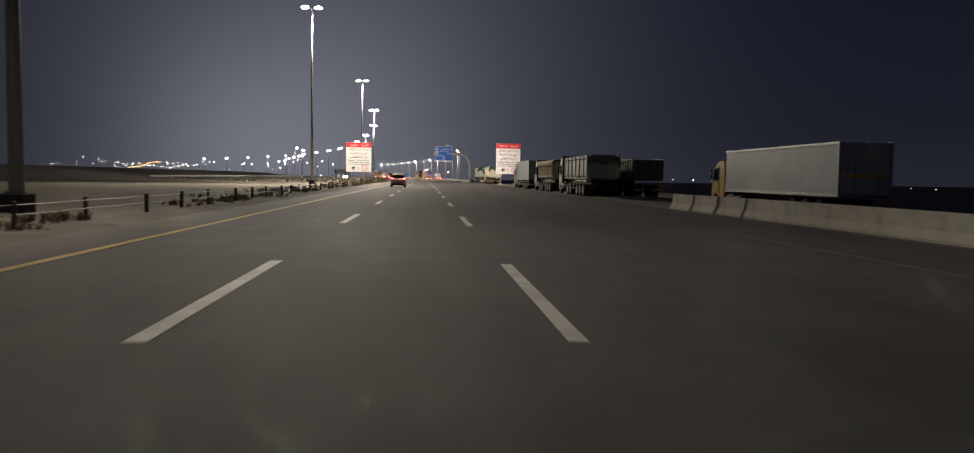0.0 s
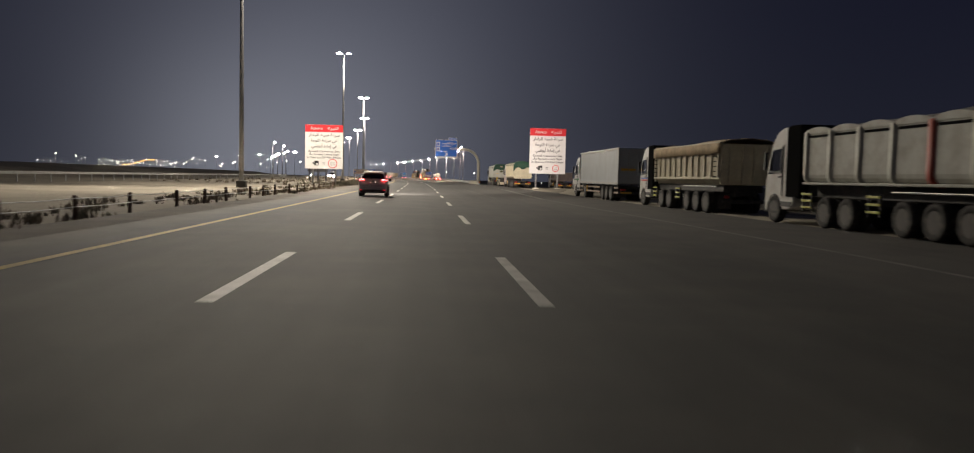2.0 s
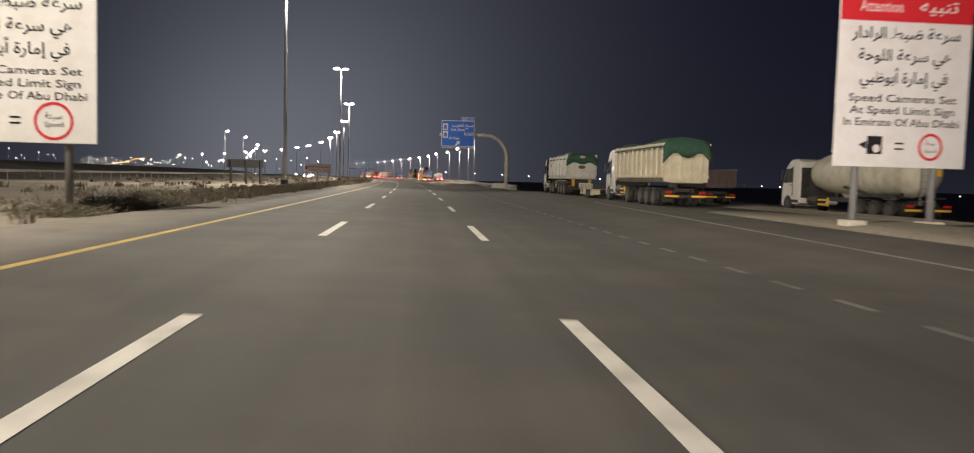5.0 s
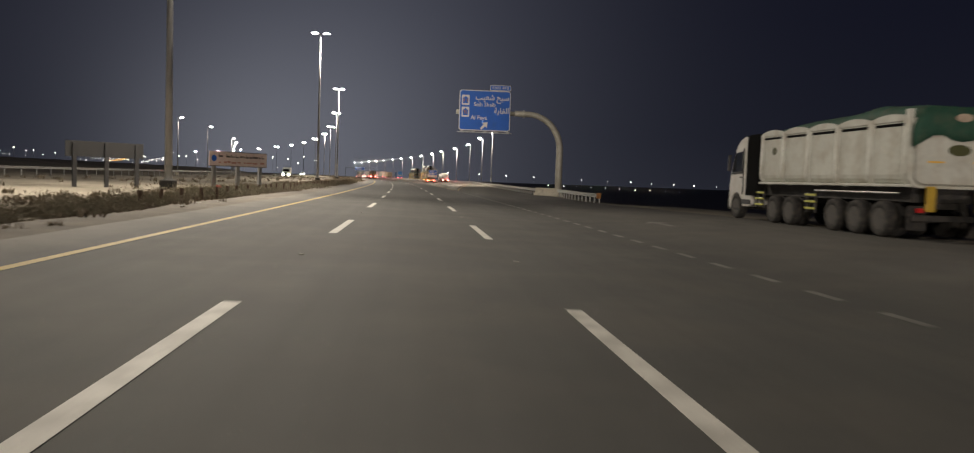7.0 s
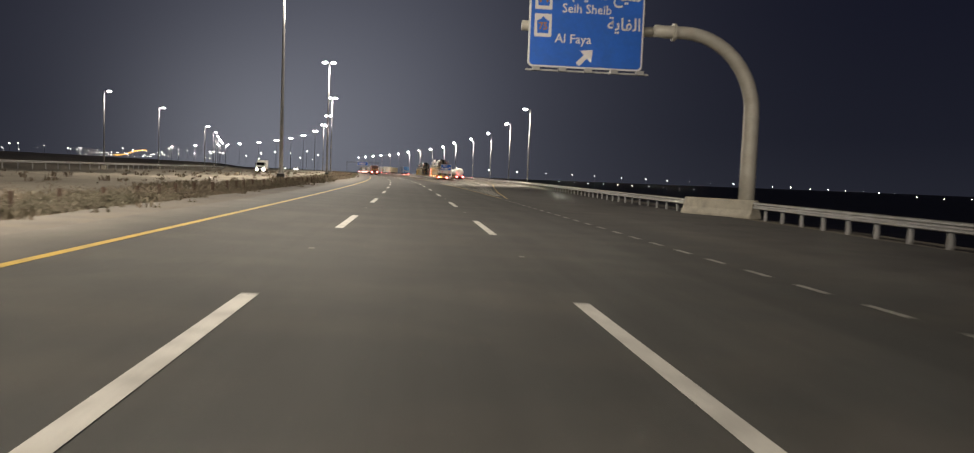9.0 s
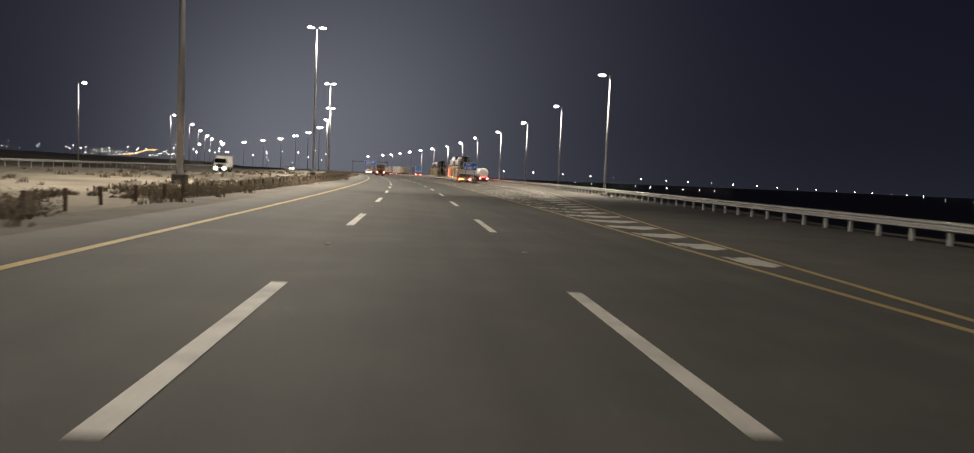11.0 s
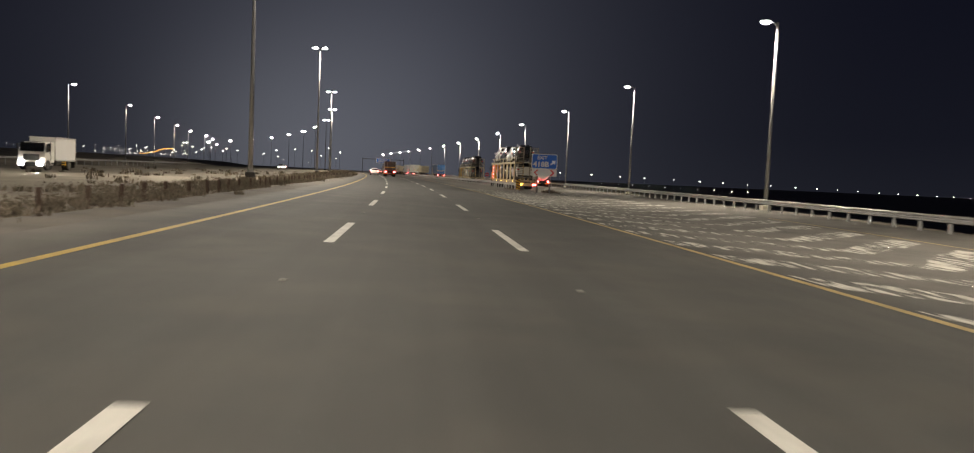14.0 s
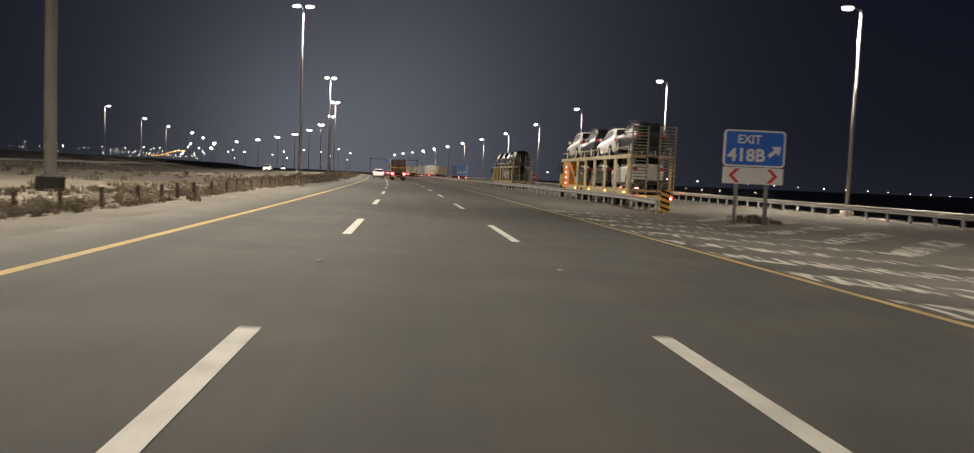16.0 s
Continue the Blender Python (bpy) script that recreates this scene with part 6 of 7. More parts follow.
def top_patch(ys, share, out, k_len, k_h, n=14):
    """A panel that lies on the tail slope, the roof or the screen."""
    bm = bmesh.new()
    rows = []
    for y in ys:
        pts = car_section(y)[12:]
        xs, zs = [p[0] for p in pts][::-1], [p[1] for p in pts][::-1]
        w = xs[-1] * share
        back = -out if y < 1 else out
        rows.append([bm.verts.new((0.91 + w * (2 * k / n - 1), (y + back) * k_len, (float(np.interp(abs(w * (2 * k / n - 1)), xs, zs)) + out) * k_h)) for k in range(n + 1)])
    for a, b in zip(rows, rows[1:]):
        for k in range(n):
            bm.faces.new((a[k], a[k + 1], b[k + 1], b[k]))
    return bm


SILL_LINE = [(0.60, 1.25), (0.95, 1.125), (1.4, 1.09), (3.1, 1.02)]
ROOF_LINE = [(0.60, 1.27), (0.75, 1.385), (0.95, 1.455), (1.3, 1.515), (1.8, 1.535), (2.2, 1.5), (2.5, 1.42), (2.8, 1.25), (3.1, 1.03)]


def car(name, m, paint, label, group="", lit=False, k_len=1.0, k_h=1.0, detail=False):
    """A sport utility car, its tail at the pose."""
    c = thing(name, m, label, "car", group)
    bm = bmesh.new()
    rings = []
    for y in CAR_Y:
        half = car_section(y)
        loop = [(-p[0], p[1]) for p in half] + [(p[0], p[1]) for p in reversed(half[:-1])]
        rings.append([bm.verts.new((0.91 + x, y * k_len, z * k_h)) for x, z in loop])
    for a, b in zip(rings, rings[1:]):
        for k in range(len(a)):
            bm.faces.new((a[k], a[(k + 1) % len(a)], b[(k + 1) % len(a)], b[k]))
    bm.faces.new(rings[0])
    bm.faces.new(rings[-1])
    body = part("body", bm, paint, c, smooth=True)
    body.modifiers.new("edges", "EDGE_SPLIT").split_angle = radians(50)
    part("rear_window", top_patch(np.linspace(0.2, 0.45, 7), 0.93, 0.008, k_len, k_h), GLASS, body, "dark tinted glass", smooth=True)
    part("windscreen", top_patch(np.linspace(2.6, 3.3, 8), 0.9, 0.008, k_len, k_h), GLASS, body, "dark tinted glass", smooth=True)
    for s in (-1, 1):
        part("window_surround", side_patch(s, np.linspace(0.6, 3.1, 34), [(a, b - 0.018) for a, b in SILL_LINE], [(a, b + 0.018) for a, b in ROOF_LINE], 0.004, k_len, k_h), MATT_BLACK, body, smooth=True)
        for ya, yb in ((0.64, 1.04), (1.07, 1.93), (1.99, 3.04)):
            part("side_window", side_patch(s, np.linspace(ya, yb, 14), SILL_LINE, ROOF_LINE, 0.009, k_len, k_h), SIDE_GLASS, body, "dark tinted glass", smooth=True)
    for y in (0.92, 3.62):
        for x, s in ((0.0, -1), (1.82, 1)):
            # black ring on the uncut body: cladding plus the wheel well's shade as colour
            arch = bmesh.new()
            rows = []
            for k in range(21):
                a = radians(-14 + 208 * k / 20)
                rows.append([arch.verts.new((x - s * 0.012 + s * d, y * k_len + r * math.cos(a), 0.36 + r * math.sin(a))) for d, r in ((-0.16, 0.44), (0.02, 0.44), (0.026, 0.425), (0.012, 0.35), (-0.16, 0.35))])
            for a, b in zip(rows, rows[1:]):
                for k in range(5):
                    arch.faces.new((a[k], a[(k + 1) % 5], b[(k + 1) % 5], b[k]))
            arch.faces.new(rows[0])
            arch.faces.new(rows[-1])
            part("wheel_arch", arch, BLACK_PLASTIC, body)
            wheel(c, x - s * 0.085, y * k_len, 0.36, 0.23, s, spokes=5)
    for s in (-1, 1):
        x = 0.91 + s * 0.9
        part("mirror", boxes((min(x, x + s * 0.2), max(x, x + s * 0.2), 2.78 * k_len, 2.9 * k_len, 1.02 * k_h, 1.2 * k_h), bevel=0.04), paint if not detail else BLACK_PLASTIC, body)
        part("sill", boxes((x - 0.02 - 0.01, x + 0.02 - 0.01, 1.35 * k_len, 3.2 * k_len, 0.2, 0.33), bevel=0.012), BLACK_PLASTIC, body)
        for y in (1.25, 2.1):
            part("door_handle", boxes((x - 0.012, x + 0.018, y * k_len, (y + 0.2) * k_len, 0.93 * k_h, 0.965 * k_h), bevel=0.006), CHROME, body)
        hl = (min(x - s * 0.42, x - s * 0.14), max(x - s * 0.42, x - s * 0.14), 4.3 * k_len, 4.6 * k_len, 0.6 * k_h, 0.72 * k_h)
        part("headlight", boxes(hl, bevel=0.03), HEAD if lit else CHROME, body)
        if not detail:
            part("roof_rail", tube(bmesh.new(), [(0.91 + s * 0.62, 0.75 * k_len, 1.7 * k_h), (0.91 + s * 0.63, 1.2 * k_len, 1.735 * k_h), (0.91 + s * 0.63, 2.2 * k_len, 1.73 * k_h), (0.91 + s * 0.62, 2.55 * k_len, 1.66 * k_h)], 0.018, 6), CHROME if not detail else BLACK_PLASTIC, body)
    part("bumper", boxes((0.1, 1.72, -0.03, 0.2, 0.27, 0.48), bevel=0.05), BLACK_PLASTIC, body)
    part("front_bumper", boxes((0.3, 1.52, 4.5 * k_len, 4.66 * k_len, 0.27, 0.42), bevel=0.04), BLACK_PLASTIC, body)
    if not detail:
        for s in (-1, 1):
            x = 0.91 + s * 0.76
            part("tail_light", boxes((x - 0.13, x + 0.13, 0.03, 0.16, 0.86 * k_h, 1.02 * k_h), bevel=0.03), RED_FAR if lit else RED_DIM, body, "red tail light")
    return c, body


# the silver-white car in the next lane
suv, body = car("sport_utility_car", pose(-3.38, 94.98, 0.05, 0, 0, 0.6), SUV_WHITE, "silver-white sport utility car with lit red tail lights", detail=True, k_h=0.97, lit=True)
# spots added at the headlights, turned right and up to brighten the notice board
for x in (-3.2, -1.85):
    lamp_light((x, 99.85, 0.72), 25000.0, 0.12, 40, "headlight_notice_fill", (1.0, 0.86, 0.76), aim=(0.3, 1.0, 0.1), blend=1.0)
for s in (-1, 1):
    def sx(v):
        return 0.91 + s * v
    lamp = prism(bmesh.new(), [(sx(0.905), 1.05), (sx(0.86), 1.135), (sx(0.6), 1.115), (sx(0.5), 1.09), (sx(0.6), 1.03), (sx(0.89), 1.01)], 0.06, 0.24, "y")
    cluster = part("tail_light", lamp, RED_GLOW, body, "lit red tail light cluster")
    part("light_guide", prism(bmesh.new(), [(sx(0.74), 1.155), (sx(0.62), 1.12), (sx(0.52), 1.09), (sx(0.6), 1.062), (sx(0.72), 1.06), (sx(0.72), 1.088), (sx(0.64), 1.092), (sx(0.74), 1.13)], 0.045, 0.062, "y"), RED_HOT, cluster, "bright red light guide")
    part("light_bar", boxes((min(sx(0.76), sx(0.88)), max(sx(0.76), sx(0.88)), 0.045, 0.062, 1.062, 1.095)), RED_HOT, cluster, "bright red light bar")
    part("reflector", boxes((sx(0.74) - 0.07, sx(0.74) + 0.07, -0.045, 0.0, 0.42, 0.46), bevel=0.008), RED_SOFT, body, "red bumper reflector")
    part("window_trim", side_patch(s, np.linspace(0.95, 3.08, 24), [(a, b - 0.036) for a, b in SILL_LINE], [(a, b - 0.018) for a, b in SILL_LINE], 0.008, 1.0, 0.97, 1), CHROME, body, "chrome window strip")
    for y in (1.36, 1.95, 2.98):
        part("door_seam", side_patch(s, (y, y + 0.009), [(0, 0.36)], [(0, 1.05)], 0.002, 1.0, 0.97, 10), INK, body)
    part("cladding", side_patch(s, np.linspace(1.3, 3.22, 10), [(0, 0.25)], [(0, 0.4)], 0.008, 1.0, 0.97, 2), BLACK_PLASTIC, body, "black sill cladding")
part("chrome_strip", boxes((0.48, 1.34, 0.06, 0.1, 0.935, 0.965), bevel=0.01), CHROME, body, "chrome strip over the plate")
part("emblem", tube(bmesh.new(), [(0.91, 0.1, 1.02), (0.91, 0.07, 1.02)], 0.065, 16), CHROME, body)
plate = part("number_plate", boxes((0.6, 1.22, 0.02, 0.06, 0.76, 0.9), bevel=0.008), PLATE, body, "white number plate with dark bars")
part("plate_bars", boxes((0.64, 0.72, 0.012, 0.021, 0.8, 0.86), (0.86, 0.9, 0.012, 0.021, 0.79, 0.87), (0.92, 0.98, 0.012, 0.021, 0.79, 0.87), (1.0, 1.06, 0.012, 0.021, 0.79, 0.87), (1.08, 1.16, 0.012, 0.021, 0.79, 0.87)), INK, plate)
for x in (0.76, 1.06):
    part("plate_lamp", boxes((x - 0.03, x + 0.03, 0.05, 0.08, 0.912, 0.93)), PLATE_LAMP, body)
part("spoiler", prism(bmesh.new(), [(0.32, 1.56), (0.5, 1.55), (0.75, 1.6), (0.72, 1.632), (0.36, 1.592)], 0.3, 1.52), SUV_WHITE, body)
part("brake_light", boxes((0.75, 1.07, 0.31, 0.33, 1.562, 1.585)), RED_DIM, body)
part("antenna", prism(bmesh.new(), [(0.85, 1.62), (1.05, 1.63), (0.88, 1.7), (0.85, 1.7)], 0.895, 0.925), BLACK_PLASTIC, body, "shark fin antenna")
part("rear_wiper", tube(bmesh.new(), [(0.91, 0.12, 1.12), (0.7, 0.17, 1.2), (0.45, 0.19, 1.24)], 0.012, 5), BLACK_PLASTIC, body)
part("lower_bumper", boxes((0.14, 1.68, -0.04, 0.1, 0.26, 0.42), bevel=0.04), BLACK_PLASTIC, body)
part("bumper_skin", boxes((0.08, 1.74, -0.025, 0.16, 0.49, 0.68), bevel=0.06), SUV_WHITE, body)
part("skid_plate", boxes((0.5, 1.32, -0.05, 0.05, 0.25, 0.31), bevel=0.02), GALV, body)
part("tailgate_seam", boxes((0.2, 1.62, -0.004, 0.02, 0.69, 0.7), (0.28, 1.54, 0.0, 0.06, 0.745, 0.752)), INK, body)

# cars for the carriers, and traffic
white_car = black_car = None


def carried(m, white):
    global white_car, black_car
    if white:
        if white_car:
            return copy_thing(white_car, m)
        white_car, _ = car("new_car", m, CAR_WHITE, "new white sport utility car chained on a transporter", "transported cars", k_len=1.06, k_h=1.08)
        return white_car
    if black_car:
        return copy_thing(black_car, m)
    black_car, _ = car("new_car", m, CAR_BLACK, "new black sport utility car chained on a transporter", "transported cars", k_len=1.06, k_h=1.08)
    return black_car


def carrier(m, label, lit, colour_top, colour_low):
    t = thing("car_transporter", m, label, "car transporter", "car transporters")
    L = 17.0
    part("frame_rail", boxes((0.05, 0.2, 0.0, L, 0.72, 0.98), (2.4, 2.55, 0.0, L, 0.72, 0.98)), DECK_YELLOW, t)
    part("lower_deck", boxes((0.1, 0.85, 0.0, L - 0.4, 0.95, 1.02), (1.75, 2.5, 0.0, L - 0.4, 0.95, 1.02), *[(0.85, 1.75, y, y + 0.15, 0.9, 0.98) for y in np.arange(0.3, L - 1, 1.9)]), DECK_YELLOW, t)
    rise = 0.018
    up = bmesh.new()
    for x0, x1 in ((0.05, 0.85), (1.75, 2.55)):
        prism(up, [(-0.1, 2.78), (L + 1.8, 2.78 + rise), (L + 1.8, 2.9 + rise), (-0.1, 2.9)], x0, x1)
    part("upper_deck", up, DECK_YELLOW, t)
    for x in (0.0, 2.5):
        for y in (0.4, 3.1, 5.6, 8.2, 10.8, 13.2, 16.4):
            part("deck_post", boxes((x, x + 0.12, y - 0.15, y + 0.15, 0.72, 2.86), bevel=0.015), DECK_YELLOW, t)
        part("upper_rail", boxes((x, x + 0.1, -0.1, L + 1.8, 2.72, 2.94), bevel=0.015), DECK_YELLOW, t)
        part("brace", tube(bmesh.new(), [(x + 0.06, 13.2, 0.95), (x + 0.06, 16.2, 2.75)], 0.035, 6), DECK_YELLOW, t)
        part("guard_bar", tube(bmesh.new(), [(x + 0.05, 0.4, 3.35), (x + 0.05, L + 1.4, 3.35)], 0.025, 6), DECK_YELLOW, t)
        for y in np.arange(0.5, L + 1.4, 2.7):
            part("guard_post", boxes((x + 0.03, x + 0.07, y, y + 0.05, 2.9, 3.36)), DECK_YELLOW, t)
        for y in (3.1, 8.0, 12.8):
            part("ram", tube(bmesh.new(), [(x + 0.06, y + 0.3, 1.0), (x + 0.06, y + 0.3, 1.9), (x + 0.06, y + 0.3, 2.75)], [0.07, 0.07, 0.04], 8), GALV, t, "steel lifting ram")
        for k in range(4):
            part("side_marker", boxes((x - 0.03 if x == 0 else x + 0.1, x + 0.02 if x == 0 else x + 0.15, 0.9 + 4.2 * k, 1.0 + 4.2 * k, 0.8, 0.87)), AMBER if lit else REFLECT_Y, t, "amber side marker")
    # raised loading ramps at the tail, like ladders
    for x0 in (0.0, 1.62):
        for z in np.arange(0.85, 4.45, 0.17):
            part("rung", boxes((x0 + 0.04, x0 + 0.94, -0.26, -0.21, z, z + 0.05)), RAMP_STEEL, t)
        part("loading_ramp", boxes((x0, x0 + 0.07, -0.29, -0.17, 0.75, 4.5), (x0 + 0.91, x0 + 0.98, -0.29, -0.17, 0.75, 4.5), bevel=0.01), RAMP_STEEL, t, "raised ladder-like loading ramp")
        for k in range(6):
            part("hazard_stripe", boxes((x0 + 0.92, x0 + 0.97, -0.3, -0.28, 0.85 + 0.3 * k, 1.0 + 0.3 * k)), SIGN_YELLOW, t, "yellow stripe")
    part("tail_beam", boxes((0.0, 2.6, -0.2, 0.05, 0.42, 0.74), bevel=0.03), DECK_YELLOW, t)
    for x in (0.12, 2.1):
        part("tail_light", boxes((x, x + 0.36, -0.26, -0.18, 0.5, 0.64), bevel=0.02), RED_FAR if lit else RED_DIM, t, "lit red tail light" if lit else "red tail light")
    if lit:
        part("warning_light", boxes((0.52, 0.95, -0.26, -0.18, 0.5, 0.64), bevel=0.02), AMBER, t, "lit amber light")
    axles(t, (3.0, 4.2), r=0.4, width=2.6)
    axles(t, (11.8, 13.0), r=0.46, width=2.6)
    cab(t, L + 0.2, CAB_YELLOW, w=2.6, top=2.75)
    part("head_board", boxes((0.1, 2.5, L - 0.15, L - 0.05, 1.0, 2.7)), SIGN_YELLOW, t, "yellow head board")
    axles(t, [L + 1.65], r=0.46, width=2.6, dual=False)
    if lit:
        part("marker_column", boxes(*[(-0.03, 0.02, L - 0.2, L - 0.13, z, z + 0.08) for z in np.arange(1.1, 2.7, 0.4)]), RED_FAR, t, "column of small red lights")
    base = Matrix(m)
    for k, white in enumerate(colour_top):
        carried(base @ pose(0.39, 0.1 + 4.75 * k - 0.05 * k, 2.9 + (0.02 * k), -2.5, 0, 0) if k else base @ pose(0.39, 0.15, 2.93, 3.0, 0, 0), white)
    for k, white in enumerate(colour_low):
        carried(base @ pose(0.39, 0.6 + 5.2 * k, 1.02), white)
    return t


BIG = Matrix.Diagonal((1.05, 1.05, 1.1, 1))
carrier(road_pose(405.0, 12.85, -0.05) @ BIG, "cream two-deck car transporter loaded with cars, lamps lit", True, (False, True, False, True), (True, False, False))
carrier(road_pose(458, 14.0, -0.05), "cream two-deck car transporter loaded with dark cars", False, (False, False, False, False), (False, True, False))

# traffic and queued trucks far ahead
lorry = box_truck("box_truck", road_pose(486, -1.2, 0.02), 11.0, "dark red box truck with bright tail lights far ahead", CAB_WHITE, z0=1.1, z1=3.3, side_mat=TIPPER_DARK, wheels=(1.9, 3.2, 7.0))
for x in (0.15, 2.0):
    part("marker_light", boxes((x, x + 0.35, -0.06, 0.0, 0.9, 1.15), bevel=0.02), RED_FAR, lorry, "lit red tail light")
car("sport_utility_car", road_pose(498, -4.0, 0.02), CAR_WHITE, "white car with lit tail lights far ahead", "traffic", lit=True)
ramp_truck = thing("tanker_truck", road_pose(440, 22.5, -0.1), "white round-bodied tanker truck with lit tail lights on the ramp", "truck", "traffic")
chassis(ramp_truck, 11.0, y_tank=6.6)
cab(ramp_truck, 8.65, CAB_WHITE, top=3.0)
bm = lathe(bmesh.new(), [(-4.1, 0.9), (-4.0, 1.12), (-3.8, 1.2), (3.8, 1.2), (4.05, 1.0), (4.1, 0.6)], 26)
bmesh.ops.transform(bm, matrix=Matrix.Translation((1.25, 4.2, 2.25)) @ Matrix.Rotation(math.pi / 2, 4, "Z"), verts=bm.verts)
part("tank", bm, CAR_WHITE, ramp_truck, smooth=True)
for x in (0.1, 1.95):
    part("marker_light", boxes((x, x + 0.45, -0.08, -0.02, 0.75, 1.0), bevel=0.02), RED_FAR, ramp_truck, "lit red tail light")
axles(ramp_truck, (1.4, 2.7, 6.2))
axles(ramp_truck, [10.1], dual=False)
car("sport_utility_car", road_pose(640, 3.2, 0.02), CAR_WHITE, "white car with lit tail lights in the bend", "traffic", lit=True)
for y, off, white in ((384, -27.5, True), (562, -29, True), (700, -36, True)):
    m = road_pose(y, off, 0.1, 180)
    if y == 384:
        van = box_truck("box_truck", m @ Matrix.Diagonal((0.78, 0.78, 0.78, 1)), 7.6, "white oncoming box truck with bright headlights", CAB_WHITE, z0=1.0, z1=3.3, side_mat=CAR_WHITE, wheels=(1.6,), tall_cab=2.75)
        for x in (0.2, 1.95):
            part("headlight", boxes((x - 0.06, x + 0.44, 7.62, 7.66, 0.46, 0.86), bevel=0.04), HEAD, van, "bright lit headlight")
        continue
    car("sport_utility_car", m, CAR_WHITE if white else CAR_BLACK, "oncoming car with bright headlights on the far carriageway", "oncoming traffic", lit=True)
    p = m.translation
QUEUE = [(560, 18.0, "blue"), (584, 15.5, "cream"), (604, 14.4, "white"), (624, 13.8, "grey"), (646, 13.4, "cream"), (668, 13.0, "white"), (694, 13.0, "grey"), (722, 13.0, "white")]
for y, off, kind in QUEUE:
    m = road_pose(y, off, -0.02)
    if kind == "cream":
        tipper("tipper_truck", m, 13.5, TIPPER_CREAM, "cream tipper truck in the far queue", CAB_WHITE, z1=3.5, wheels=(1.9, 3.2, 4.5))
    else:
        b = box_truck("box_truck", m, 15.5, {"blue": "blue box truck in the far queue", "grey": "grey box truck in the far queue", "white": "white box truck in the far queue"}[kind], CAB_WHITE, side_mat={"blue": BLUE_BOX, "grey": BOX_GREY, "white": TIPPER_WHITE}[kind], wheels=(1.9, 3.3, 11.0))
        for x in (0.15, 2.0):
            part("marker_light", boxes((x, x + 0.35, -0.05, 0.0, 0.72, 0.86)), RED_FAR, b, "lit red tail light")


# ------------------------------------------------------------------ dry scrub along the median
def bush_band(name, count, y0, y1, seed, label, twigs=90, skin=None):
    """Low domed bushes of twigs and small dry leaves."""
    r = random.Random(seed)
    verts, faces = [], []
    for _ in range(count):
        y = r.uniform(y0, y1)
        off = r.triangular(-11.2, -8.2, -8.9) if r.random() < 0.84 else r.gauss(-12.8, 1.3)
        if noise.noise((off * 0.3, y * 0.075, seed)) < (-0.3 if off > -11.2 else 0.0):
            continue
        c = road_at(y, off)
        z = ground_height(off, y) - 0.03
        s = r.uniform(0.28, 0.66) * (1.1 + 0.9 * noise.noise((y * 0.11, off * 0.3, 7)))
        tall = s * r.uniform(0.55, 0.95)
        for k in range(twigs):
            a, e = r.uniform(0, 6.283), math.asin(r.uniform(0.03, 1))
            f = r.uniform(0.45, 1.0) ** 0.6
            tip = Vector((c.x + math.cos(a) * math.cos(e) * s * f, c.y + math.sin(a) * math.cos(e) * s * f, z + math.sin(e) * tall * f))
            i = len(verts)
            dx, dy = -math.sin(a), math.cos(a)
            if k < 24:
                wd = r.uniform(0.008, 0.02)
                root = (c.x + (tip.x - c.x) * 0.15, c.y + (tip.y - c.y) * 0.15, z)
                verts += [(root[0] - dx * wd, root[1] - dy * wd, z), (root[0] + dx * wd, root[1] + dy * wd, z), tuple(tip * 1.0)]
                faces.append((i, i + 1, i + 2))
            else:
                q = r.uniform(0.014, 0.042)
                u = Vector((r.gauss(0, 1), r.gauss(0, 1), r.gauss(0, 1))).normalized() * q
                v = Vector((r.gauss(0, 1), r.gauss(0, 1), r.gauss(0, 1))).normalized() * q * 0.6
                verts += [tuple(tip - u - v), tuple(tip + u - v * 0.3), tuple(tip + u * 0.7 + v), tuple(tip - u * 0.4 + v)]
                faces.append((i, i + 1, i + 2, i + 3))
    me = bpy.data.meshes.new(name)
    me.from_pydata(verts, [], faces)
    me.materials.append(skin or BUSH)
    return tagged(new(name, me), label, "scrub", "", "stuff")


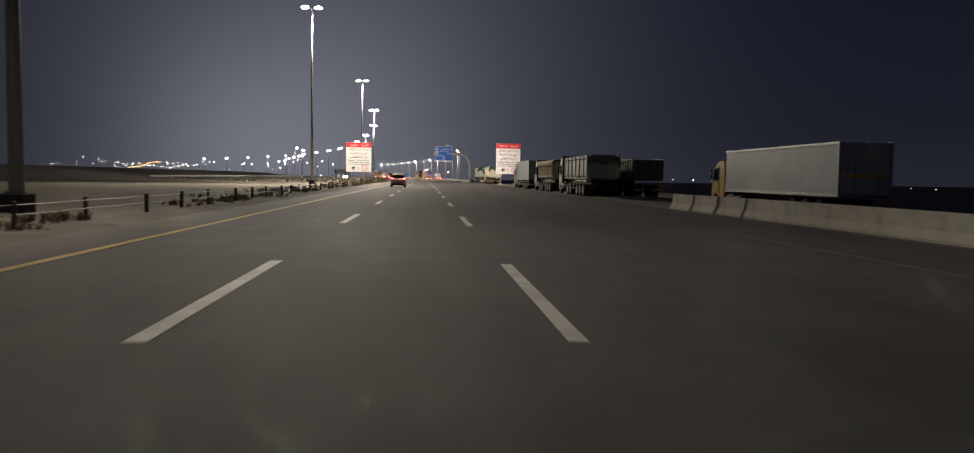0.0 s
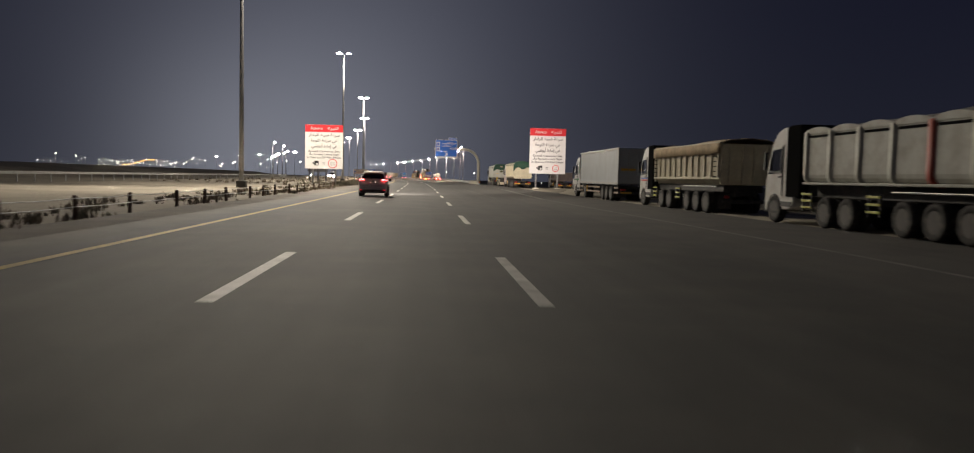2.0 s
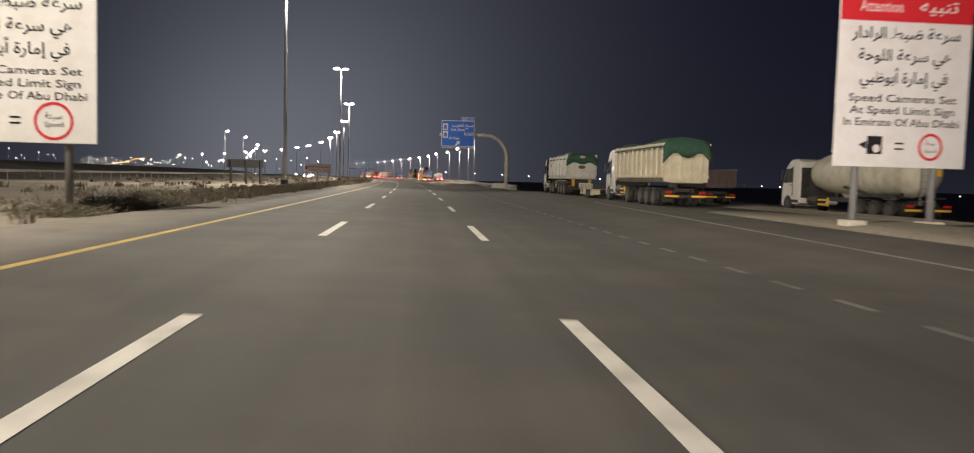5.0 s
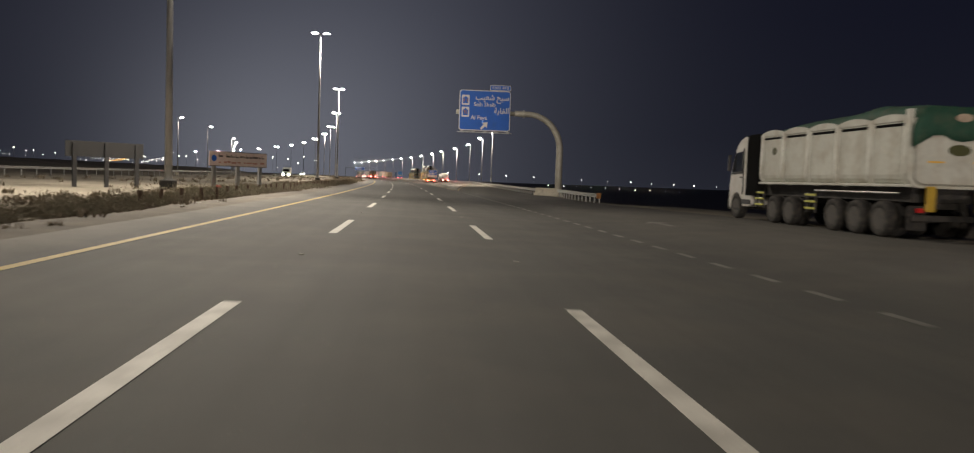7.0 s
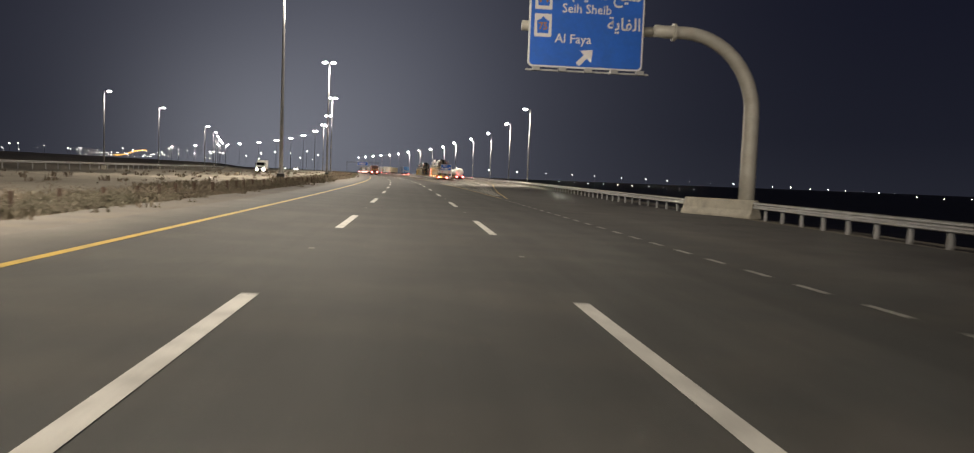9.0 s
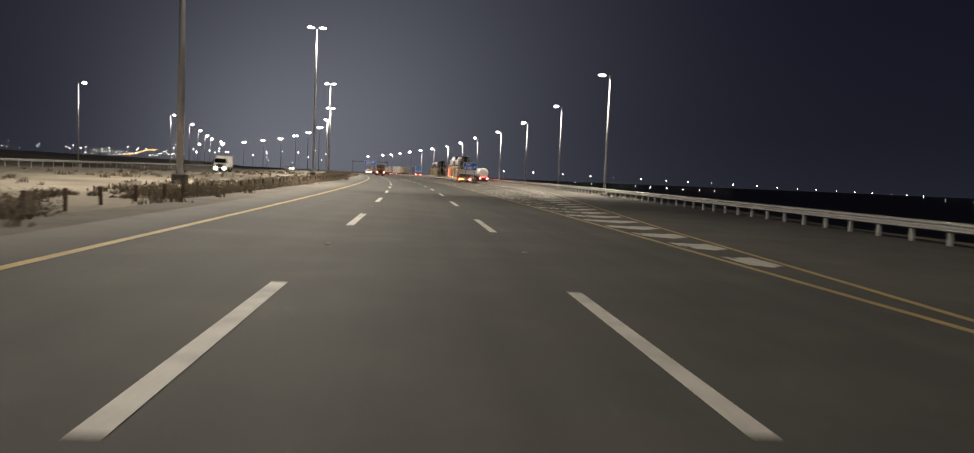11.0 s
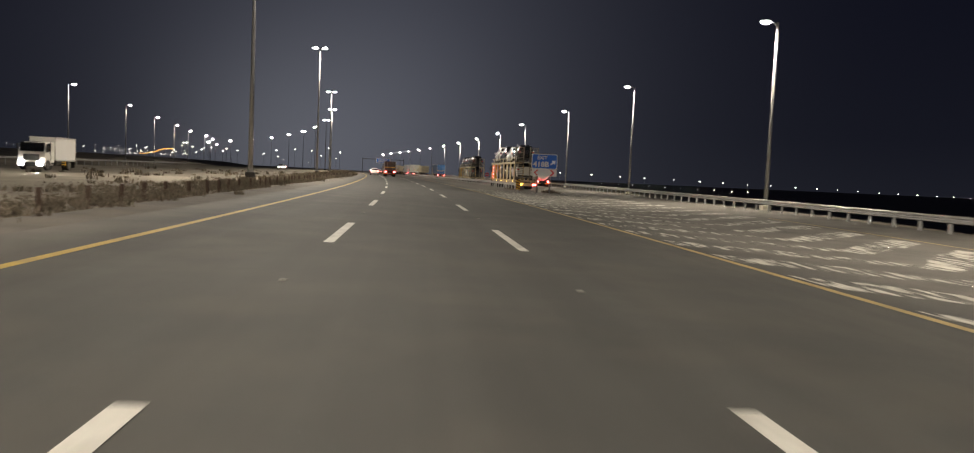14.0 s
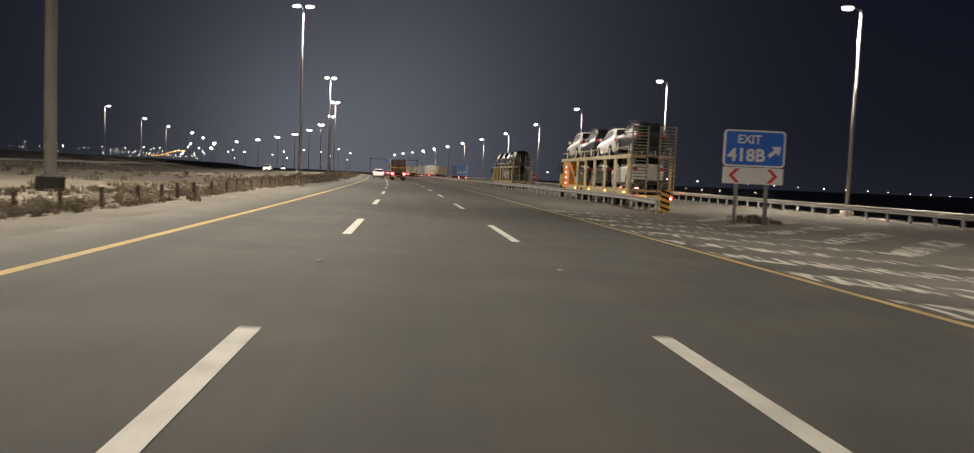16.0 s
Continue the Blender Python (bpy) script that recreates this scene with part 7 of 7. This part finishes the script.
def scrub_patch(name, count, y0, y1, offs, size, seed, label):
    r = random.Random(seed)
    verts, faces = [], []
    for _ in range(count):
        y = r.uniform(y0, y1)
        off = r.triangular(*offs)
        if noise.noise((off * 0.22, y * 0.09, seed)) < -0.12:
            continue
        p = road_at(y, off)
        z = ground_height(off, y)
        s = size * r.uniform(0.5, 1.3)
        for _ in range(r.randint(14, 24)):
            a, lean = r.uniform(0, 6.283), r.uniform(0.1, 1.0)
            bx, by = p.x + r.gauss(0, 0.35 * s), p.y + r.gauss(0, 0.35 * s)
            h = s * r.uniform(0.25, 0.8)
            wd = s * r.uniform(0.02, 0.07)
            dx, dy = math.cos(a), math.sin(a)
            tip = (bx + dx * lean * h * 0.8, by + dy * lean * h * 0.8, z + h)
            mid = (bx + dx * lean * h * 0.3, by + dy * lean * h * 0.3, z + h * 0.6)
            i = len(verts)
            verts += [(bx - dy * wd, by + dx * wd, z - 0.05), (bx + dy * wd, by - dx * wd, z - 0.05), (mid[0] + dy * wd * 1.4, mid[1] - dx * wd * 1.4, mid[2]), (mid[0] - dy * wd * 1.4, mid[1] + dx * wd * 1.4, mid[2]), tip]
            faces += [(i, i + 1, i + 2, i + 3), (i + 3, i + 2, i + 4)]
    me = bpy.data.meshes.new(name)
    me.from_pydata(verts, [], faces)
    me.materials.append(SCRUB)
    return tagged(new(name, me), label, "scrub", "", "stuff")


bush_band("dry_bushes", 1350, 134, 232, 21, "dense dry grey-green bushes along the median edge", 170)
bush_band("dry_bushes", 900, 228, 330, 24, "dry brown bushes with sand between along the median edge", 170, SCRUB)
bush_band("dry_bushes", 800, 330, 460, 23, "dry brown bushes thinning along the median edge", 110, SCRUB)
bush_band("dry_bushes", 1000, 460, 720, 22, "dry grey-green bushes along the far median", 60)
litter = bmesh.new()
r3 = random.Random(4)
for _ in range(30):
    y = r3.uniform(140, 420)
    off = -7.2 - abs(r3.gauss(0, 1.6))
    p = road_at(y, off)
    z = ground_height(off, y)
    s = r3.uniform(0.03, 0.08)
    box(litter, p.x - s, p.x + s, p.y - s * 0.6, p.y + s * 0.6, z - 0.02, z + s * 0.8)
bm = bmesh.new()
bmesh.ops.create_icosphere(bm, subdivisions=3, radius=1)
for v in bm.verts:
    k = 0.24 * (1 + 0.7 * noise.noise(v.co * 2.3))
    v.co = Vector((v.co.x * k * 1.2, v.co.y * k, max(-0.05, v.co.z * k * 1.3)))
bag = tagged(new("plastic_bag", finish("plastic_bag", bm, SIGN_RED)), "crumpled red plastic bag caught by a board post", "bag")
bag.location = (-12.75, 210.2, ground_height(-12.75, 210.2) + 0.03)
tagged(new("litter", finish("litter", litter, CAR_WHITE)), "small pale scraps of litter among the bushes", "litter", "", "stuff")
scrub_patch("dry_scrub", 2600, 138, 420, (-17, -7.2, -9.5), 0.36, 3, "dry brown scrub and grass tufts along the median edge")
scrub_patch("dry_scrub", 2200, 420, 720, (-17, -7.0, -9.5), 0.6, 5, "dry brown scrub thinning out along the far median")
scrub_patch("dry_scrub", 500, 0, 140, (-14, -7.4, -9), 0.36, 8, "sparse dry grass tufts in the median sand")
scrub_patch("dry_scrub", 500, 150, 480, (-44, -14, -22), 0.5, 9, "scattered dry tufts on the open sand")
scrub_patch("dry_scrub", 46, 397, 407, (11.3, 12.7, 12.2), 0.5, 14, "dry bushes under the rail at the nose of the exit")
scrub_patch("dry_scrub", 30, 389.4, 392.5, (13.0, 15.2, 14.2), 0.4, 12, "dry grass tufts round the exit sign posts")
